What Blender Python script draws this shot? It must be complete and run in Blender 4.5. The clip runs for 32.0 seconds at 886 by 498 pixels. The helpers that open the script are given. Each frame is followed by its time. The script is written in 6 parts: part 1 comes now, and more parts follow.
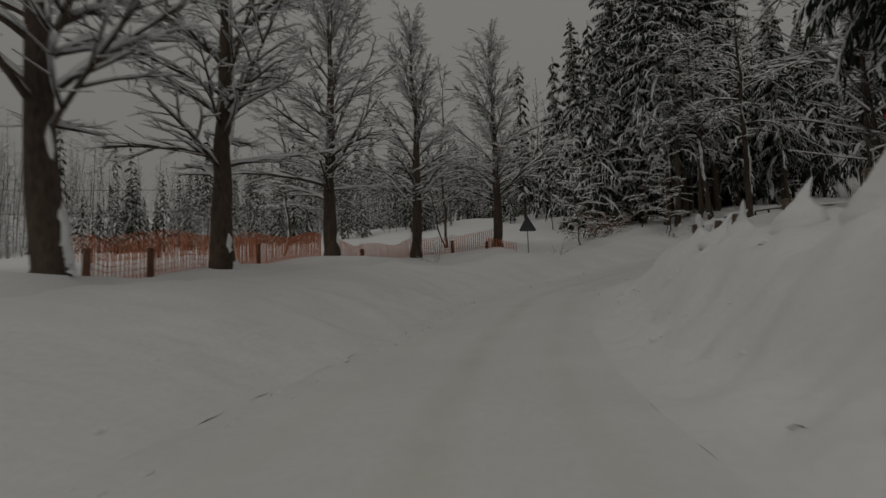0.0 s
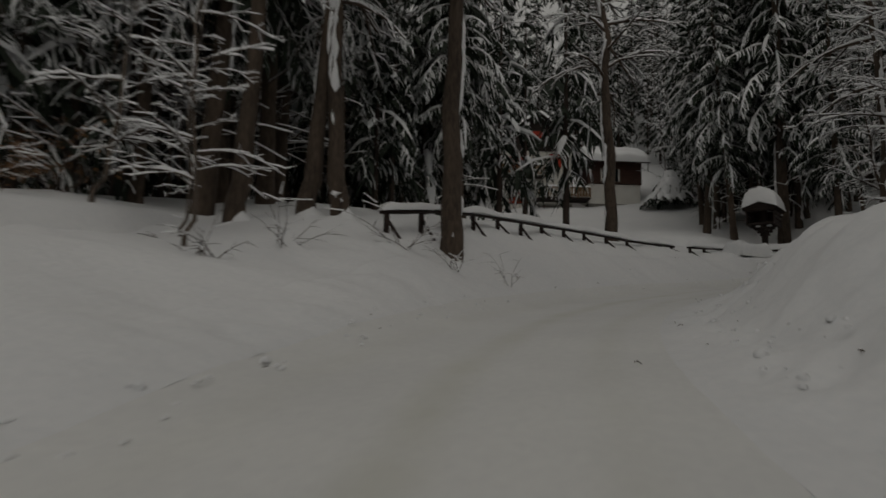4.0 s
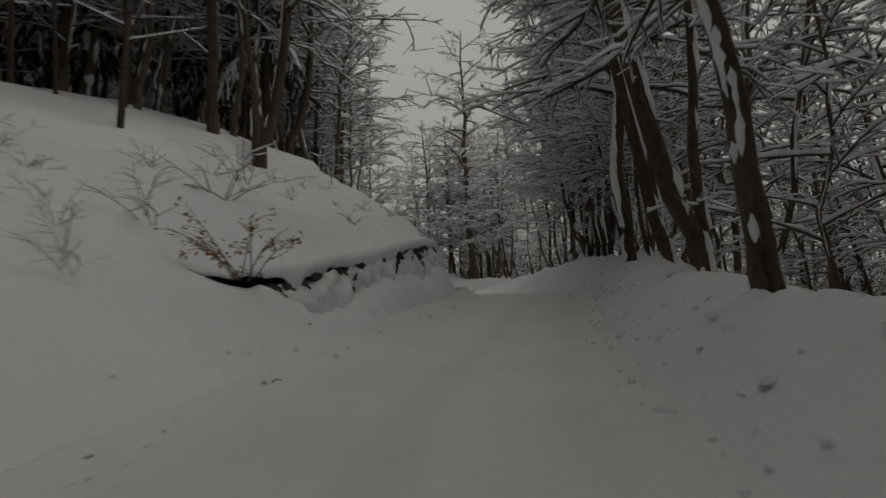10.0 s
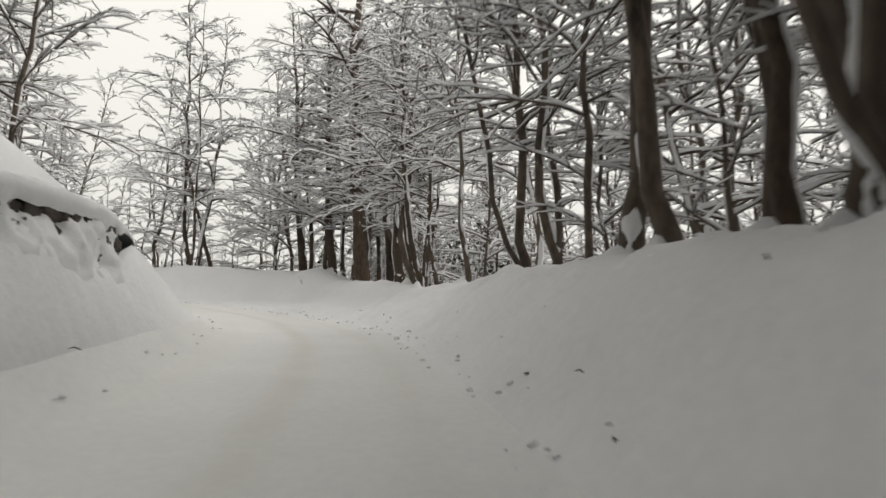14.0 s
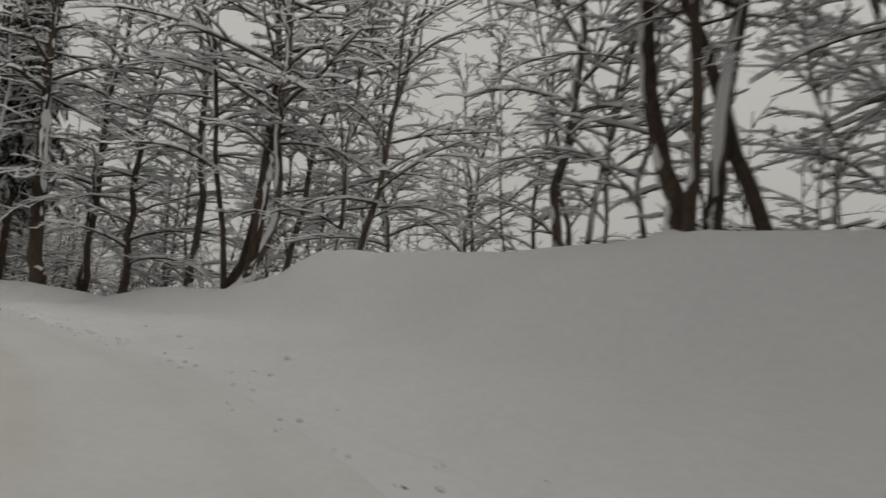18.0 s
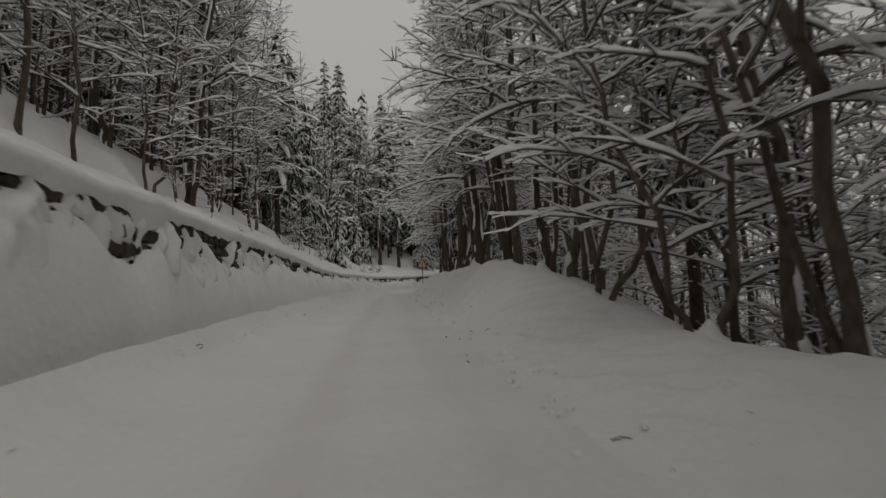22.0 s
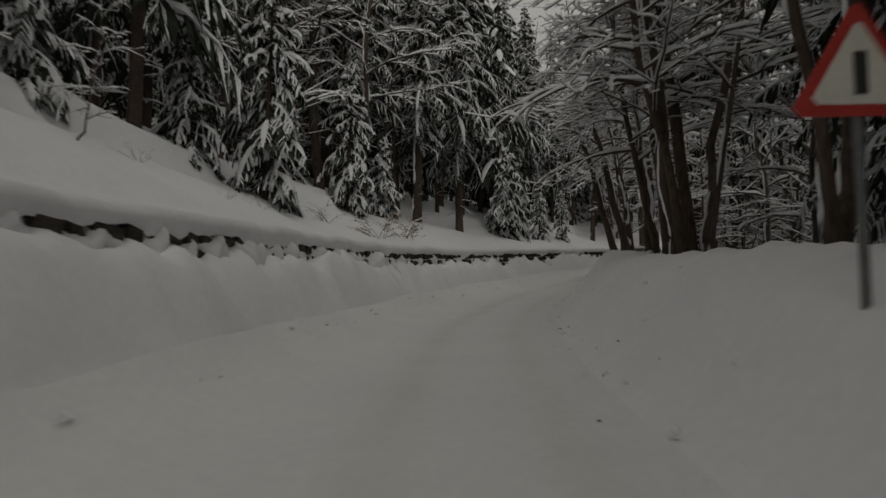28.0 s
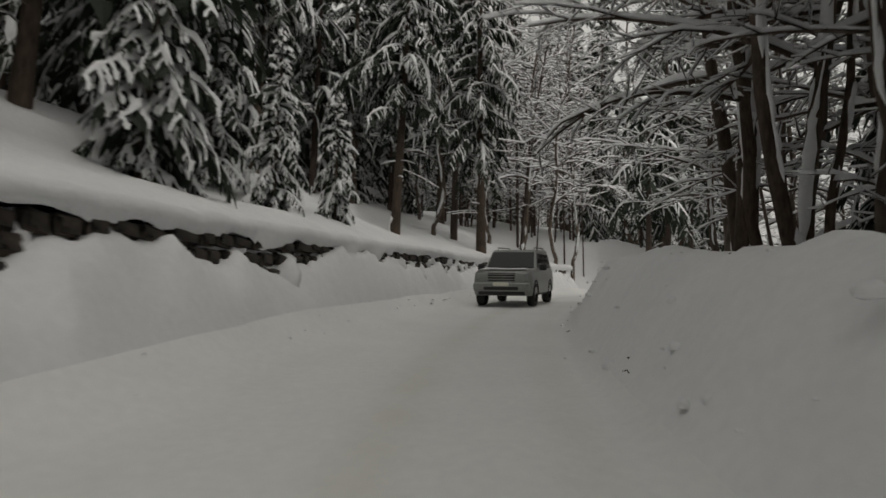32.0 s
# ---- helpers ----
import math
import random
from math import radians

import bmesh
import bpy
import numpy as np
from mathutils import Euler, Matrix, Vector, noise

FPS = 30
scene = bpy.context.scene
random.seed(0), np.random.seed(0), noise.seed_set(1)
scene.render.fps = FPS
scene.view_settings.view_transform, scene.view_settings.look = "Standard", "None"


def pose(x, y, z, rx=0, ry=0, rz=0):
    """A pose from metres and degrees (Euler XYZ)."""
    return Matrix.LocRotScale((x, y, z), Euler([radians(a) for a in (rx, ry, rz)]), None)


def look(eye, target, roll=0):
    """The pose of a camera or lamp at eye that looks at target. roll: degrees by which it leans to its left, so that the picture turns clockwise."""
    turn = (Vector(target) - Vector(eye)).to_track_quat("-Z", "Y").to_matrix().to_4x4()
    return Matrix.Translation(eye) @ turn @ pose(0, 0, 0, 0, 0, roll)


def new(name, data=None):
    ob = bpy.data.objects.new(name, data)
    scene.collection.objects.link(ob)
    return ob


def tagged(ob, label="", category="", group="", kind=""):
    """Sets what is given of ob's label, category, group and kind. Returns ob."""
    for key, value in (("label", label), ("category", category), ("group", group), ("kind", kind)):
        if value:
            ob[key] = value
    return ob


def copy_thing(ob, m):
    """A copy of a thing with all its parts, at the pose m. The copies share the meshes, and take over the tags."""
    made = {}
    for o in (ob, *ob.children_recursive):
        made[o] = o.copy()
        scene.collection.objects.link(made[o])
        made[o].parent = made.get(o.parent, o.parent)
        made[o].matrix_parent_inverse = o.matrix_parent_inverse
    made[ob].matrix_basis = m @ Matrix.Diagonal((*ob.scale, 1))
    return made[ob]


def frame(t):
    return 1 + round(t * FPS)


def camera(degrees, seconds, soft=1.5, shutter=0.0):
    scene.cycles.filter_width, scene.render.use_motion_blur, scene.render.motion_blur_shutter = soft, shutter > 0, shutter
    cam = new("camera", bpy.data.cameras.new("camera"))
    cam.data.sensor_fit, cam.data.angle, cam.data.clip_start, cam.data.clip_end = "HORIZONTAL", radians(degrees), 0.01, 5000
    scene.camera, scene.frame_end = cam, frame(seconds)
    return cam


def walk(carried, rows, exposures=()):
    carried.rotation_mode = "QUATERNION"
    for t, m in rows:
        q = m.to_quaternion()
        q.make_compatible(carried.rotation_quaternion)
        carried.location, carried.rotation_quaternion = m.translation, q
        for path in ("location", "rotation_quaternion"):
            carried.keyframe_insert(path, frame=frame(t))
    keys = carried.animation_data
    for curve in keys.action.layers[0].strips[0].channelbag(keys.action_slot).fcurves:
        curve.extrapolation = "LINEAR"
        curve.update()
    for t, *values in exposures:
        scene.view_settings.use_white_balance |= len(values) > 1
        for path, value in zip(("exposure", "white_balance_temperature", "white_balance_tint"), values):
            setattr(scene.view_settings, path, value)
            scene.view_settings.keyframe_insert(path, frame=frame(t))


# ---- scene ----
cam = camera(67.73, 32.0, soft=1.5, shutter=0.3)
# seconds, place, turn
ROWS = [
    (0.0, 0.000, 0.000, 0.000, 95.46, 2.24, -0.00),
    (0.5, 0.351, 6.310, 0.203, 95.96, 1.21, -2.14),
    (1.0, 1.391, 12.529, 0.516, 95.73, 0.35, -5.62),
    (1.5, 2.707, 18.557, 1.087, 96.29, 0.29, -9.28),
    (2.0, 4.200, 24.334, 1.731, 95.52, -0.02, -14.26),
    (2.5, 6.176, 29.837, 2.358, 95.63, -0.83, -19.53),
    (3.0, 9.287, 34.756, 2.832, 96.36, -0.84, -24.95),
    (3.5, 12.512, 39.380, 3.392, 96.96, -1.16, -31.01),
    (4.0, 16.271, 43.214, 4.227, 97.15, -1.25, -36.43),
    (4.5, 19.661, 46.849, 4.870, 96.93, -1.08, -42.69),
    (6.5, 35.826, 56.926, 6.828, 97.70, -1.13, -66.23),
    (7.0, 39.926, 58.124, 7.275, 97.59, -1.20, -71.78),
    (7.5, 43.884, 58.438, 7.572, 97.74, -1.22, -77.64),
    (8.0, 47.672, 58.753, 8.140, 98.52, -1.09, -86.11),
    (8.5, 51.713, 58.175, 8.644, 98.98, -0.65, -93.04),
    (9.0, 55.909, 57.114, 9.219, 99.88, 0.75, -100.32),
    (9.5, 60.373, 55.546, 9.881, 99.98, 1.65, -107.02),
    (10.0, 64.361, 53.735, 10.488, 100.85, 2.39, -112.53),
    (10.5, 68.020, 51.863, 11.085, 100.56, 2.71, -115.88),
    (11.0, 71.309, 50.045, 11.680, 101.35, 2.46, -118.18),
    (11.5, 74.605, 48.030, 12.320, 101.24, 1.19, -121.32),
    (12.0, 77.746, 45.941, 12.926, 101.39, 0.52, -123.87),
    (12.5, 80.804, 43.829, 13.541, 101.26, 0.01, -124.67),
    (13.0, 83.838, 41.616, 14.202, 101.22, 0.48, -123.21),
    (13.5, 87.528, 39.556, 14.823, 100.77, 0.84, -120.83),
    (15.5, 104.847, 32.712, 17.143, 99.32, 1.58, -109.28),
    (16.0, 109.861, 31.894, 17.883, 99.83, 2.19, -105.88),
    (16.5, 115.108, 31.647, 18.609, 100.13, 2.05, -102.40),
    (17.0, 120.249, 32.137, 19.215, 99.56, 0.12, -97.65),
    (17.5, 124.602, 33.062, 19.817, 99.94, -1.56, -91.94),
    (18.0, 128.408, 34.273, 20.378, 99.20, -2.62, -83.72),
    (18.5, 132.358, 36.316, 20.759, 98.84, -3.00, -72.79),
    (19.0, 135.866, 39.249, 21.149, 98.60, -2.61, -62.41),
    (19.5, 138.582, 42.605, 21.602, 98.33, -1.85, -53.49),
    (20.0, 141.169, 45.730, 22.024, 97.60, -0.71, -44.84),
    (20.5, 143.799, 48.850, 22.386, 97.22, 0.85, -37.65),
    (21.0, 146.004, 52.035, 22.713, 95.69, 1.02, -31.74),
    (21.5, 147.874, 55.805, 22.985, 96.16, 0.72, -28.65),
    (22.0, 149.679, 59.752, 23.277, 96.26, 1.57, -27.08),
    (22.5, 151.390, 63.674, 23.570, 96.04, 1.23, -25.20),
    (23.0, 152.862, 67.435, 23.880, 95.96, 0.74, -23.60),
    (23.5, 154.254, 71.097, 24.136, 96.19, 0.53, -22.15),
    (24.0, 155.785, 74.749, 24.382, 95.96, -1.22, -20.77),
    (24.5, 157.351, 78.309, 24.671, 96.49, -2.47, -20.70),
    (25.0, 158.978, 82.097, 24.970, 95.94, -2.15, -21.67),
    (25.5, 160.680, 86.009, 25.272, 95.63, -1.05, -22.01),
    (26.0, 162.388, 90.032, 25.576, 95.23, -1.29, -22.08),
    (26.5, 164.065, 94.155, 25.807, 94.33, 0.27, -21.92),
    (28.5, 170.918, 110.868, 26.757, 94.79, -0.59, -24.35),
    (29.0, 172.978, 114.917, 26.938, 94.98, -0.61, -26.59),
    (29.5, 175.163, 118.865, 27.127, 95.12, 0.49, -29.61),
    (30.0, 177.390, 122.465, 27.408, 95.23, 0.54, -32.45),
    (30.5, 179.656, 125.634, 27.734, 95.08, -0.17, -34.85),
    (31.0, 182.031, 128.797, 27.942, 95.01, -1.30, -37.11),
    (31.5, 184.312, 131.708, 28.190, 95.65, -1.40, -39.53),
    (32.0, 186.759, 134.414, 28.450, 96.03, -1.62, -44.28),
]
# exposure of the clip's camera: seconds, stops, kelvin, tint
walk(cam, [(t, pose(*p)) for t, *p in ROWS], exposures=[
    (0.0, -1.75, 6850, 8), (2.0, -1.70, 6850, 8), (4.0, -1.45, 6850, 8), (5.0, -1.35, 6850, 8), (6.5, -1.25, 6850, 8), (8.0, -1.22, 6850, 8), (9.5, -1.15, 6850, 8), (10.5, -0.50, 6850, 8), (12.0, 0.28, 6850, 8), (13.5, 0.72, 6850, 8), (15.0, 0.0, 6850, 8), (16.0, -0.55, 6850, 8), (17.0, -0.52, 6850, 8), (18.0, -0.38, 6850, 8), (19.0, -0.60, 6850, 8), (20.0, -0.78, 6850, 8), (22.0, -0.65, 6850, 8), (25.0, -0.75, 6850, 8), (26.5, -0.82, 6850, 8), (28.0, -0.90, 6850, 8), (29.0, -0.98, 6850, 8), (30.0, -0.35, 6850, 8), (31.0, -0.12, 6850, 8), (32.0, -0.20, 6850, 8)])

# ---- light: an even overcast sky ----
world = bpy.data.worlds.new("overcast")
scene.world = world
world.use_nodes = True
wn = world.node_tree.nodes
sky = wn.new("ShaderNodeTexSky")
sky.sky_type, sky.sun_disc = "NISHITA", False
sky.sun_elevation, sky.sun_rotation = radians(50), radians(200)
sky.air_density, sky.dust_density = 1.0, 4.0
grey = wn.new("ShaderNodeHueSaturation")
grey.inputs["Saturation"].default_value = 0.12
world.node_tree.links.new(sky.outputs[0], grey.inputs["Color"])
even = wn.new("ShaderNodeMix")  # cloud evens out the sky
even.data_type = "RGBA"
even.inputs["Factor"].default_value = 0.75
dome = wn.new("ShaderNodeTexCoord")
up = wn.new("ShaderNodeSeparateXYZ")
world.node_tree.links.new(dome.outputs["Generated"], up.inputs[0])
cloud = wn.new("ShaderNodeMapRange")  # an overcast sky is brighter overhead than at the horizon
cloud.data_type = "FLOAT_VECTOR"
cloud.inputs[9].default_value, cloud.inputs[10].default_value = (5.0, 4.95, 4.85), (10.0, 9.9, 9.7)
world.node_tree.links.new(up.outputs["Z"], cloud.inputs["Vector"])
world.node_tree.links.new(cloud.outputs["Vector"], even.inputs["B"])
world.node_tree.links.new(grey.outputs[0], even.inputs["A"])
world.node_tree.links.new(even.outputs["Result"], wn["Background"].inputs[0])
wn["Background"].inputs[1].default_value = 0.1
sun = new("sun", bpy.data.lights.new("sun", "SUN"))
sun.data.energy, sun.data.angle, sun.data.color = 0.5, radians(60), (1.0, 0.97, 0.93)
sun.matrix_world = look((0, 0, 50), (15, 42, 0))

# ---- materials ----
def material(name, base, rough=0.8, metal=0.0):
    m = bpy.data.materials.new(name)
    m.use_nodes = True
    n, l = m.node_tree.nodes, m.node_tree.links
    b = n["Principled BSDF"]
    b.inputs["Base Color"].default_value = (*base, 1)
    b.inputs["Roughness"].default_value = rough
    b.inputs["Metallic"].default_value = metal
    return m, n, l, b


def grain(m, n, l, b, dark, light, big, small, bump=0.3, dist=0.02, stretch=(1, 1, 1), mid=0.5):
    """Colour and relief from two noises, one large and one fine."""
    tc = n.new("ShaderNodeTexCoord")
    mp = n.new("ShaderNodeMapping")
    mp.inputs["Scale"].default_value = stretch
    l.new(tc.outputs["Object"], mp.inputs["Vector"])
    a, c = n.new("ShaderNodeTexNoise"), n.new("ShaderNodeTexNoise")
    a.inputs["Scale"].default_value, c.inputs["Scale"].default_value = big, small
    a.inputs["Detail"].default_value, c.inputs["Detail"].default_value = 4, 6
    for x in (a, c):
        l.new(mp.outputs[0], x.inputs["Vector"])
    mix = n.new("ShaderNodeMath")
    mix.operation = "MULTIPLY_ADD"
    mix.inputs[1].default_value = 0.5
    half = n.new("ShaderNodeMath")
    half.operation = "MULTIPLY"
    half.inputs[1].default_value = 0.5
    l.new(c.outputs["Fac"], half.inputs[0])
    l.new(a.outputs["Fac"], mix.inputs[0])
    l.new(half.outputs[0], mix.inputs[2])
    ramp = n.new("ShaderNodeValToRGB")
    ramp.color_ramp.elements[0].position, ramp.color_ramp.elements[1].position = mid - 0.16, mid + 0.16
    ramp.color_ramp.elements[0].color, ramp.color_ramp.elements[1].color = (*dark, 1), (*light, 1)
    l.new(mix.outputs[0], ramp.inputs[0])
    l.new(ramp.outputs[0], b.inputs["Base Color"])
    bp = n.new("ShaderNodeBump")
    bp.inputs["Strength"].default_value, bp.inputs["Distance"].default_value = bump, dist
    l.new(mix.outputs[0], bp.inputs["Height"])
    l.new(bp.outputs[0], b.inputs["Normal"])
    return ramp


def simple(name, dark, light, big, small, rough=0.85, bump=0.4, dist=0.02, stretch=(1, 1, 1), metal=0.0):
    m, n, l, b = material(name, light, rough, metal)
    grain(m, n, l, b, dark, light, big, small, bump, dist, stretch)
    return m


SNOW = simple("snow", (0.76, 0.77, 0.79), (0.84, 0.84, 0.85), 0.35, 8.0, 0.75, 0.55, 0.06)
SNOW_CAP = simple("snow_cap", (0.78, 0.79, 0.81), (0.85, 0.85, 0.86), 1.5, 14.0, 0.75, 0.4, 0.03)
BARK = simple("bark", (0.024, 0.016, 0.011), (0.12, 0.086, 0.062), 1.2, 14.0, 0.9, 0.8, 0.03, (1, 1, 0.25))
BARK_GREY = simple("bark_grey", (0.042, 0.031, 0.024), (0.17, 0.132, 0.102), 1.0, 9.0, 0.9, 0.6, 0.02, (1, 1, 0.4))
TWIG = simple("twig", (0.028, 0.019, 0.015), (0.085, 0.059, 0.046), 2.0, 20.0, 0.9, 0.3, 0.01)
NEEDLE = simple("needles", (0.008, 0.014, 0.008), (0.022, 0.034, 0.018), 1.0, 9.0, 0.8, 0.3, 0.02)
DEAD_LEAF = simple("dead_leaf", (0.16, 0.075, 0.03), (0.32, 0.17, 0.075), 3.0, 20.0, 0.8, 0.3, 0.01)


def road_snow():
    """Packed snow: tyre lines with sand and dirt along the road, paler between."""
    m, n, l, b = material("packed_snow", (0.8, 0.8, 0.8), 0.55)
    ramp = grain(m, n, l, b, (0.74, 0.74, 0.74), (0.82, 0.82, 0.81), 0.5, 9.0, 0.3, 0.03)
    uv = n.new("ShaderNodeUVMap")
    sep = n.new("ShaderNodeSeparateXYZ")
    l.new(uv.outputs[0], sep.inputs[0])
    wob = n.new("ShaderNodeTexNoise")
    wob.inputs["Scale"].default_value, wob.inputs["Detail"].default_value = 0.12, 2
    tc = n.new("ShaderNodeTexCoord")
    l.new(tc.outputs["Object"], wob.inputs["Vector"])
    tracks = None
    for centre, width, weight in ((-0.72, 0.26, 0.5), (0.72, 0.22, 0.25), (-2.2, 0.3, 0.15)):
        off = n.new("ShaderNodeMath")
        off.operation = "MULTIPLY_ADD"
        off.inputs[1].default_value, off.inputs[2].default_value = 0.8, -0.4 - centre
        l.new(wob.outputs["Fac"], off.inputs[0])
        add = n.new("ShaderNodeMath")
        add.operation = "ADD"
        l.new(sep.outputs[0], add.inputs[0]), l.new(off.outputs[0], add.inputs[1])
        ab = n.new("ShaderNodeMath")
        ab.operation = "ABSOLUTE"
        l.new(add.outputs[0], ab.inputs[0])
        mr = n.new("ShaderNodeMapRange")
        mr.interpolation_type = "SMOOTHSTEP"
        mr.inputs[1].default_value, mr.inputs[2].default_value, mr.inputs[3].default_value, mr.inputs[4].default_value = 0, width * 1.7, weight, 0
        l.new(ab.outputs[0], mr.inputs[0])
        if tracks is None:
            tracks = mr
        else:
            mx = n.new("ShaderNodeMath")
            mx.operation = "MAXIMUM"
            l.new(tracks.outputs[0], mx.inputs[0]), l.new(mr.outputs[0], mx.inputs[1])
            tracks = mx
    patch = n.new("ShaderNodeTexNoise")
    patch.inputs["Scale"].default_value, patch.inputs["Detail"].default_value = 0.9, 5
    l.new(tc.outputs["Object"], patch.inputs["Vector"])
    pr = n.new("ShaderNodeMapRange")
    pr.inputs[1].default_value, pr.inputs[2].default_value = 0.1, 0.8
    l.new(patch.outputs["Fac"], pr.inputs[0])
    mul = n.new("ShaderNodeMath")
    mul.operation = "MULTIPLY"
    l.new(tracks.outputs[0], mul.inputs[0]), l.new(pr.outputs[0], mul.inputs[1])
    mixc = n.new("ShaderNodeMix")
    mixc.data_type = "RGBA"
    l.new(mul.outputs[0], mixc.inputs["Factor"])
    l.new(ramp.outputs[0], mixc.inputs["A"])
    mixc.inputs["B"].default_value = (0.58, 0.575, 0.47, 1)
    l.new(mixc.outputs["Result"], b.inputs["Base Color"])
    return m


ROAD_SNOW = road_snow()


STONE = simple("wall_stone", (0.012, 0.01, 0.008), (0.085, 0.068, 0.054), 2.2, 13.0, 0.9, 0.7, 0.03)
MORTAR = simple("wall_mortar", (0.02, 0.018, 0.016), (0.06, 0.052, 0.046), 2.0, 15.0, 0.95, 0.5, 0.02)
DARK_WOOD = simple("dark_wood", (0.008, 0.004, 0.003), (0.032, 0.016, 0.011), 1.5, 18.0, 0.75, 0.5, 0.01, (1, 1, 6))
BROWN_WOOD = simple("brown_wood", (0.03, 0.012, 0.008), (0.08, 0.032, 0.02), 1.5, 18.0, 0.75, 0.5, 0.01, (1, 1, 6))
WEATHERED = simple("weathered_wood", (0.06, 0.042, 0.03), (0.16, 0.115, 0.08), 2.0, 20.0, 0.85, 0.5, 0.01)
RAIL_WOOD = simple("balcony_wood", (0.14, 0.085, 0.04), (0.3, 0.19, 0.1), 2.0, 22.0, 0.7, 0.4, 0.01)
PLASTER = simple("plaster", (0.6, 0.585, 0.54), (0.75, 0.735, 0.69), 0.8, 12.0, 0.9, 0.3, 0.01)
PLINTH = simple("plinth", (0.12, 0.115, 0.1), (0.24, 0.225, 0.2), 1.5, 14.0, 0.9, 0.4, 0.01)
RED_PAINT = simple("red_paint", (0.5, 0.035, 0.012), (0.66, 0.06, 0.02), 2.0, 20.0, 0.55, 0.2, 0.005)
ORANGE = simple("orange_net", (0.5, 0.15, 0.06), (0.68, 0.26, 0.13), 1.0, 9.0, 0.6, 0.2, 0.005)
RUST = simple("rust_post", (0.1, 0.045, 0.025), (0.2, 0.09, 0.05), 3.0, 22.0, 0.8, 0.4, 0.01)
SIGN_GREY = simple("sign_back", (0.03, 0.033, 0.035), (0.06, 0.065, 0.07), 3.0, 25.0, 0.55, 0.2, 0.003)
STEEL = simple("galvanised", (0.12, 0.125, 0.13), (0.22, 0.225, 0.23), 4.0, 30.0, 0.5, 0.2, 0.003, metal=0.6)
SIGN_RED = simple("sign_red", (0.35, 0.02, 0.015), (0.5, 0.04, 0.03), 3.0, 25.0, 0.5, 0.1, 0.002)
SIGN_WHITE = simple("sign_white", (0.6, 0.58, 0.5), (0.75, 0.73, 0.65), 3.0, 25.0, 0.5, 0.1, 0.002)
CAR_PAINT = simple("silver_paint", (0.2, 0.205, 0.2), (0.3, 0.305, 0.3), 1.5, 14.0, 0.35, 0.1, 0.002, metal=0.3)
BLACK_TRIM = simple("black_trim", (0.012, 0.012, 0.012), (0.03, 0.03, 0.03), 3.0, 25.0, 0.6, 0.2, 0.003)
TYRE = simple("tyre", (0.012, 0.012, 0.012), (0.035, 0.033, 0.03), 3.0, 25.0, 0.85, 0.4, 0.006)
WIRE = simple("cable", (0.02, 0.02, 0.02), (0.04, 0.04, 0.04), 3.0, 20.0, 0.6, 0.1, 0.002)


def glass(name, tint, rough=0.06):
    m, n, l, b = material(name, tint, rough)
    b.inputs["IOR"].default_value = 1.33
    b.inputs["Coat Weight"].default_value = 0.0
    return m


DARK_GLASS = glass("window_glass", (0.012, 0.014, 0.016))
LAMP_GLASS = glass("lamp_glass", (0.3, 0.31, 0.31), 0.15)

# ---- the plan: a mountain road through a wood, one point about every ten metres ----
ROAD = [(0.0, 0.0, -1.30), (1.4, 12.5, -0.78), (4.2, 24.3, 0.43), (9.3, 34.8, 1.53), (16.3, 43.2, 2.93), (23.4, 50.1, 4.14), (31.7, 55.2, 5.08), (39.9, 58.1, 5.98), (47.7, 58.8, 6.84), (55.9, 57.1, 7.97), (64.4, 53.7, 9.17), (71.3, 50.0, 10.39), (77.7, 45.9, 11.63), (83.8, 41.6, 12.88), (91.8, 37.8, 14.06), (100.4, 34.3, 15.25), (109.9, 31.9, 16.56), (120.2, 32.1, 17.87), (128.4, 34.3, 18.98), (135.9, 39.2, 19.88), (141.2, 45.7, 20.68), (146.0, 52.0, 21.38), (149.7, 59.8, 21.98), (152.9, 67.4, 22.55)]
ROAD += [(155.8, 74.7, 23.10), (159.0, 82.1, 23.67), (162.4, 90.0, 24.24), (165.8, 98.3, 24.74), (169.2, 106.7, 25.20), (173.0, 114.9, 25.65), (177.4, 122.5, 26.13), (182.0, 128.8, 26.63), (186.8, 134.4, 27.15), (192.7, 139.9, 27.84), (199.2, 144.7, 28.49), (206.2, 148.8, 29.14), (213.7, 152.0, 29.69), (221.6, 154.1, 30.09)]
ROAD = [(-0.6, -22.0, -2.2), (-0.4, -11.0, -1.75)] + ROAD
Q0 = -2  # the number of the first point
road = np.array(ROAD)


def spline(pts, step):
    """Catmull-Rom through the points; returns places and point numbers."""
    n = len(pts)
    q = np.arange(0, n - 1 + 1e-6, step)
    i = np.clip(q.astype(int), 0, n - 2)
    u = (q - i)[:, None]
    a, b, c, d = pts[np.clip(i - 1, 0, n - 1)], pts[i], pts[i + 1], pts[np.clip(i + 2, 0, n - 1)]
    return 0.5 * (2 * b + (c - a) * u + (2 * a - 5 * b + 4 * c - d) * u ** 2 + (3 * b - a - 3 * c + d) * u ** 3), q + Q0


CP, CQ = spline(road, 0.05)
CT = np.gradient(CP, axis=0)
CT /= np.linalg.norm(CT[:, :2], axis=1)[:, None]
CN = np.stack([CT[:, 1], -CT[:, 0]], 1)  # to the right of the road

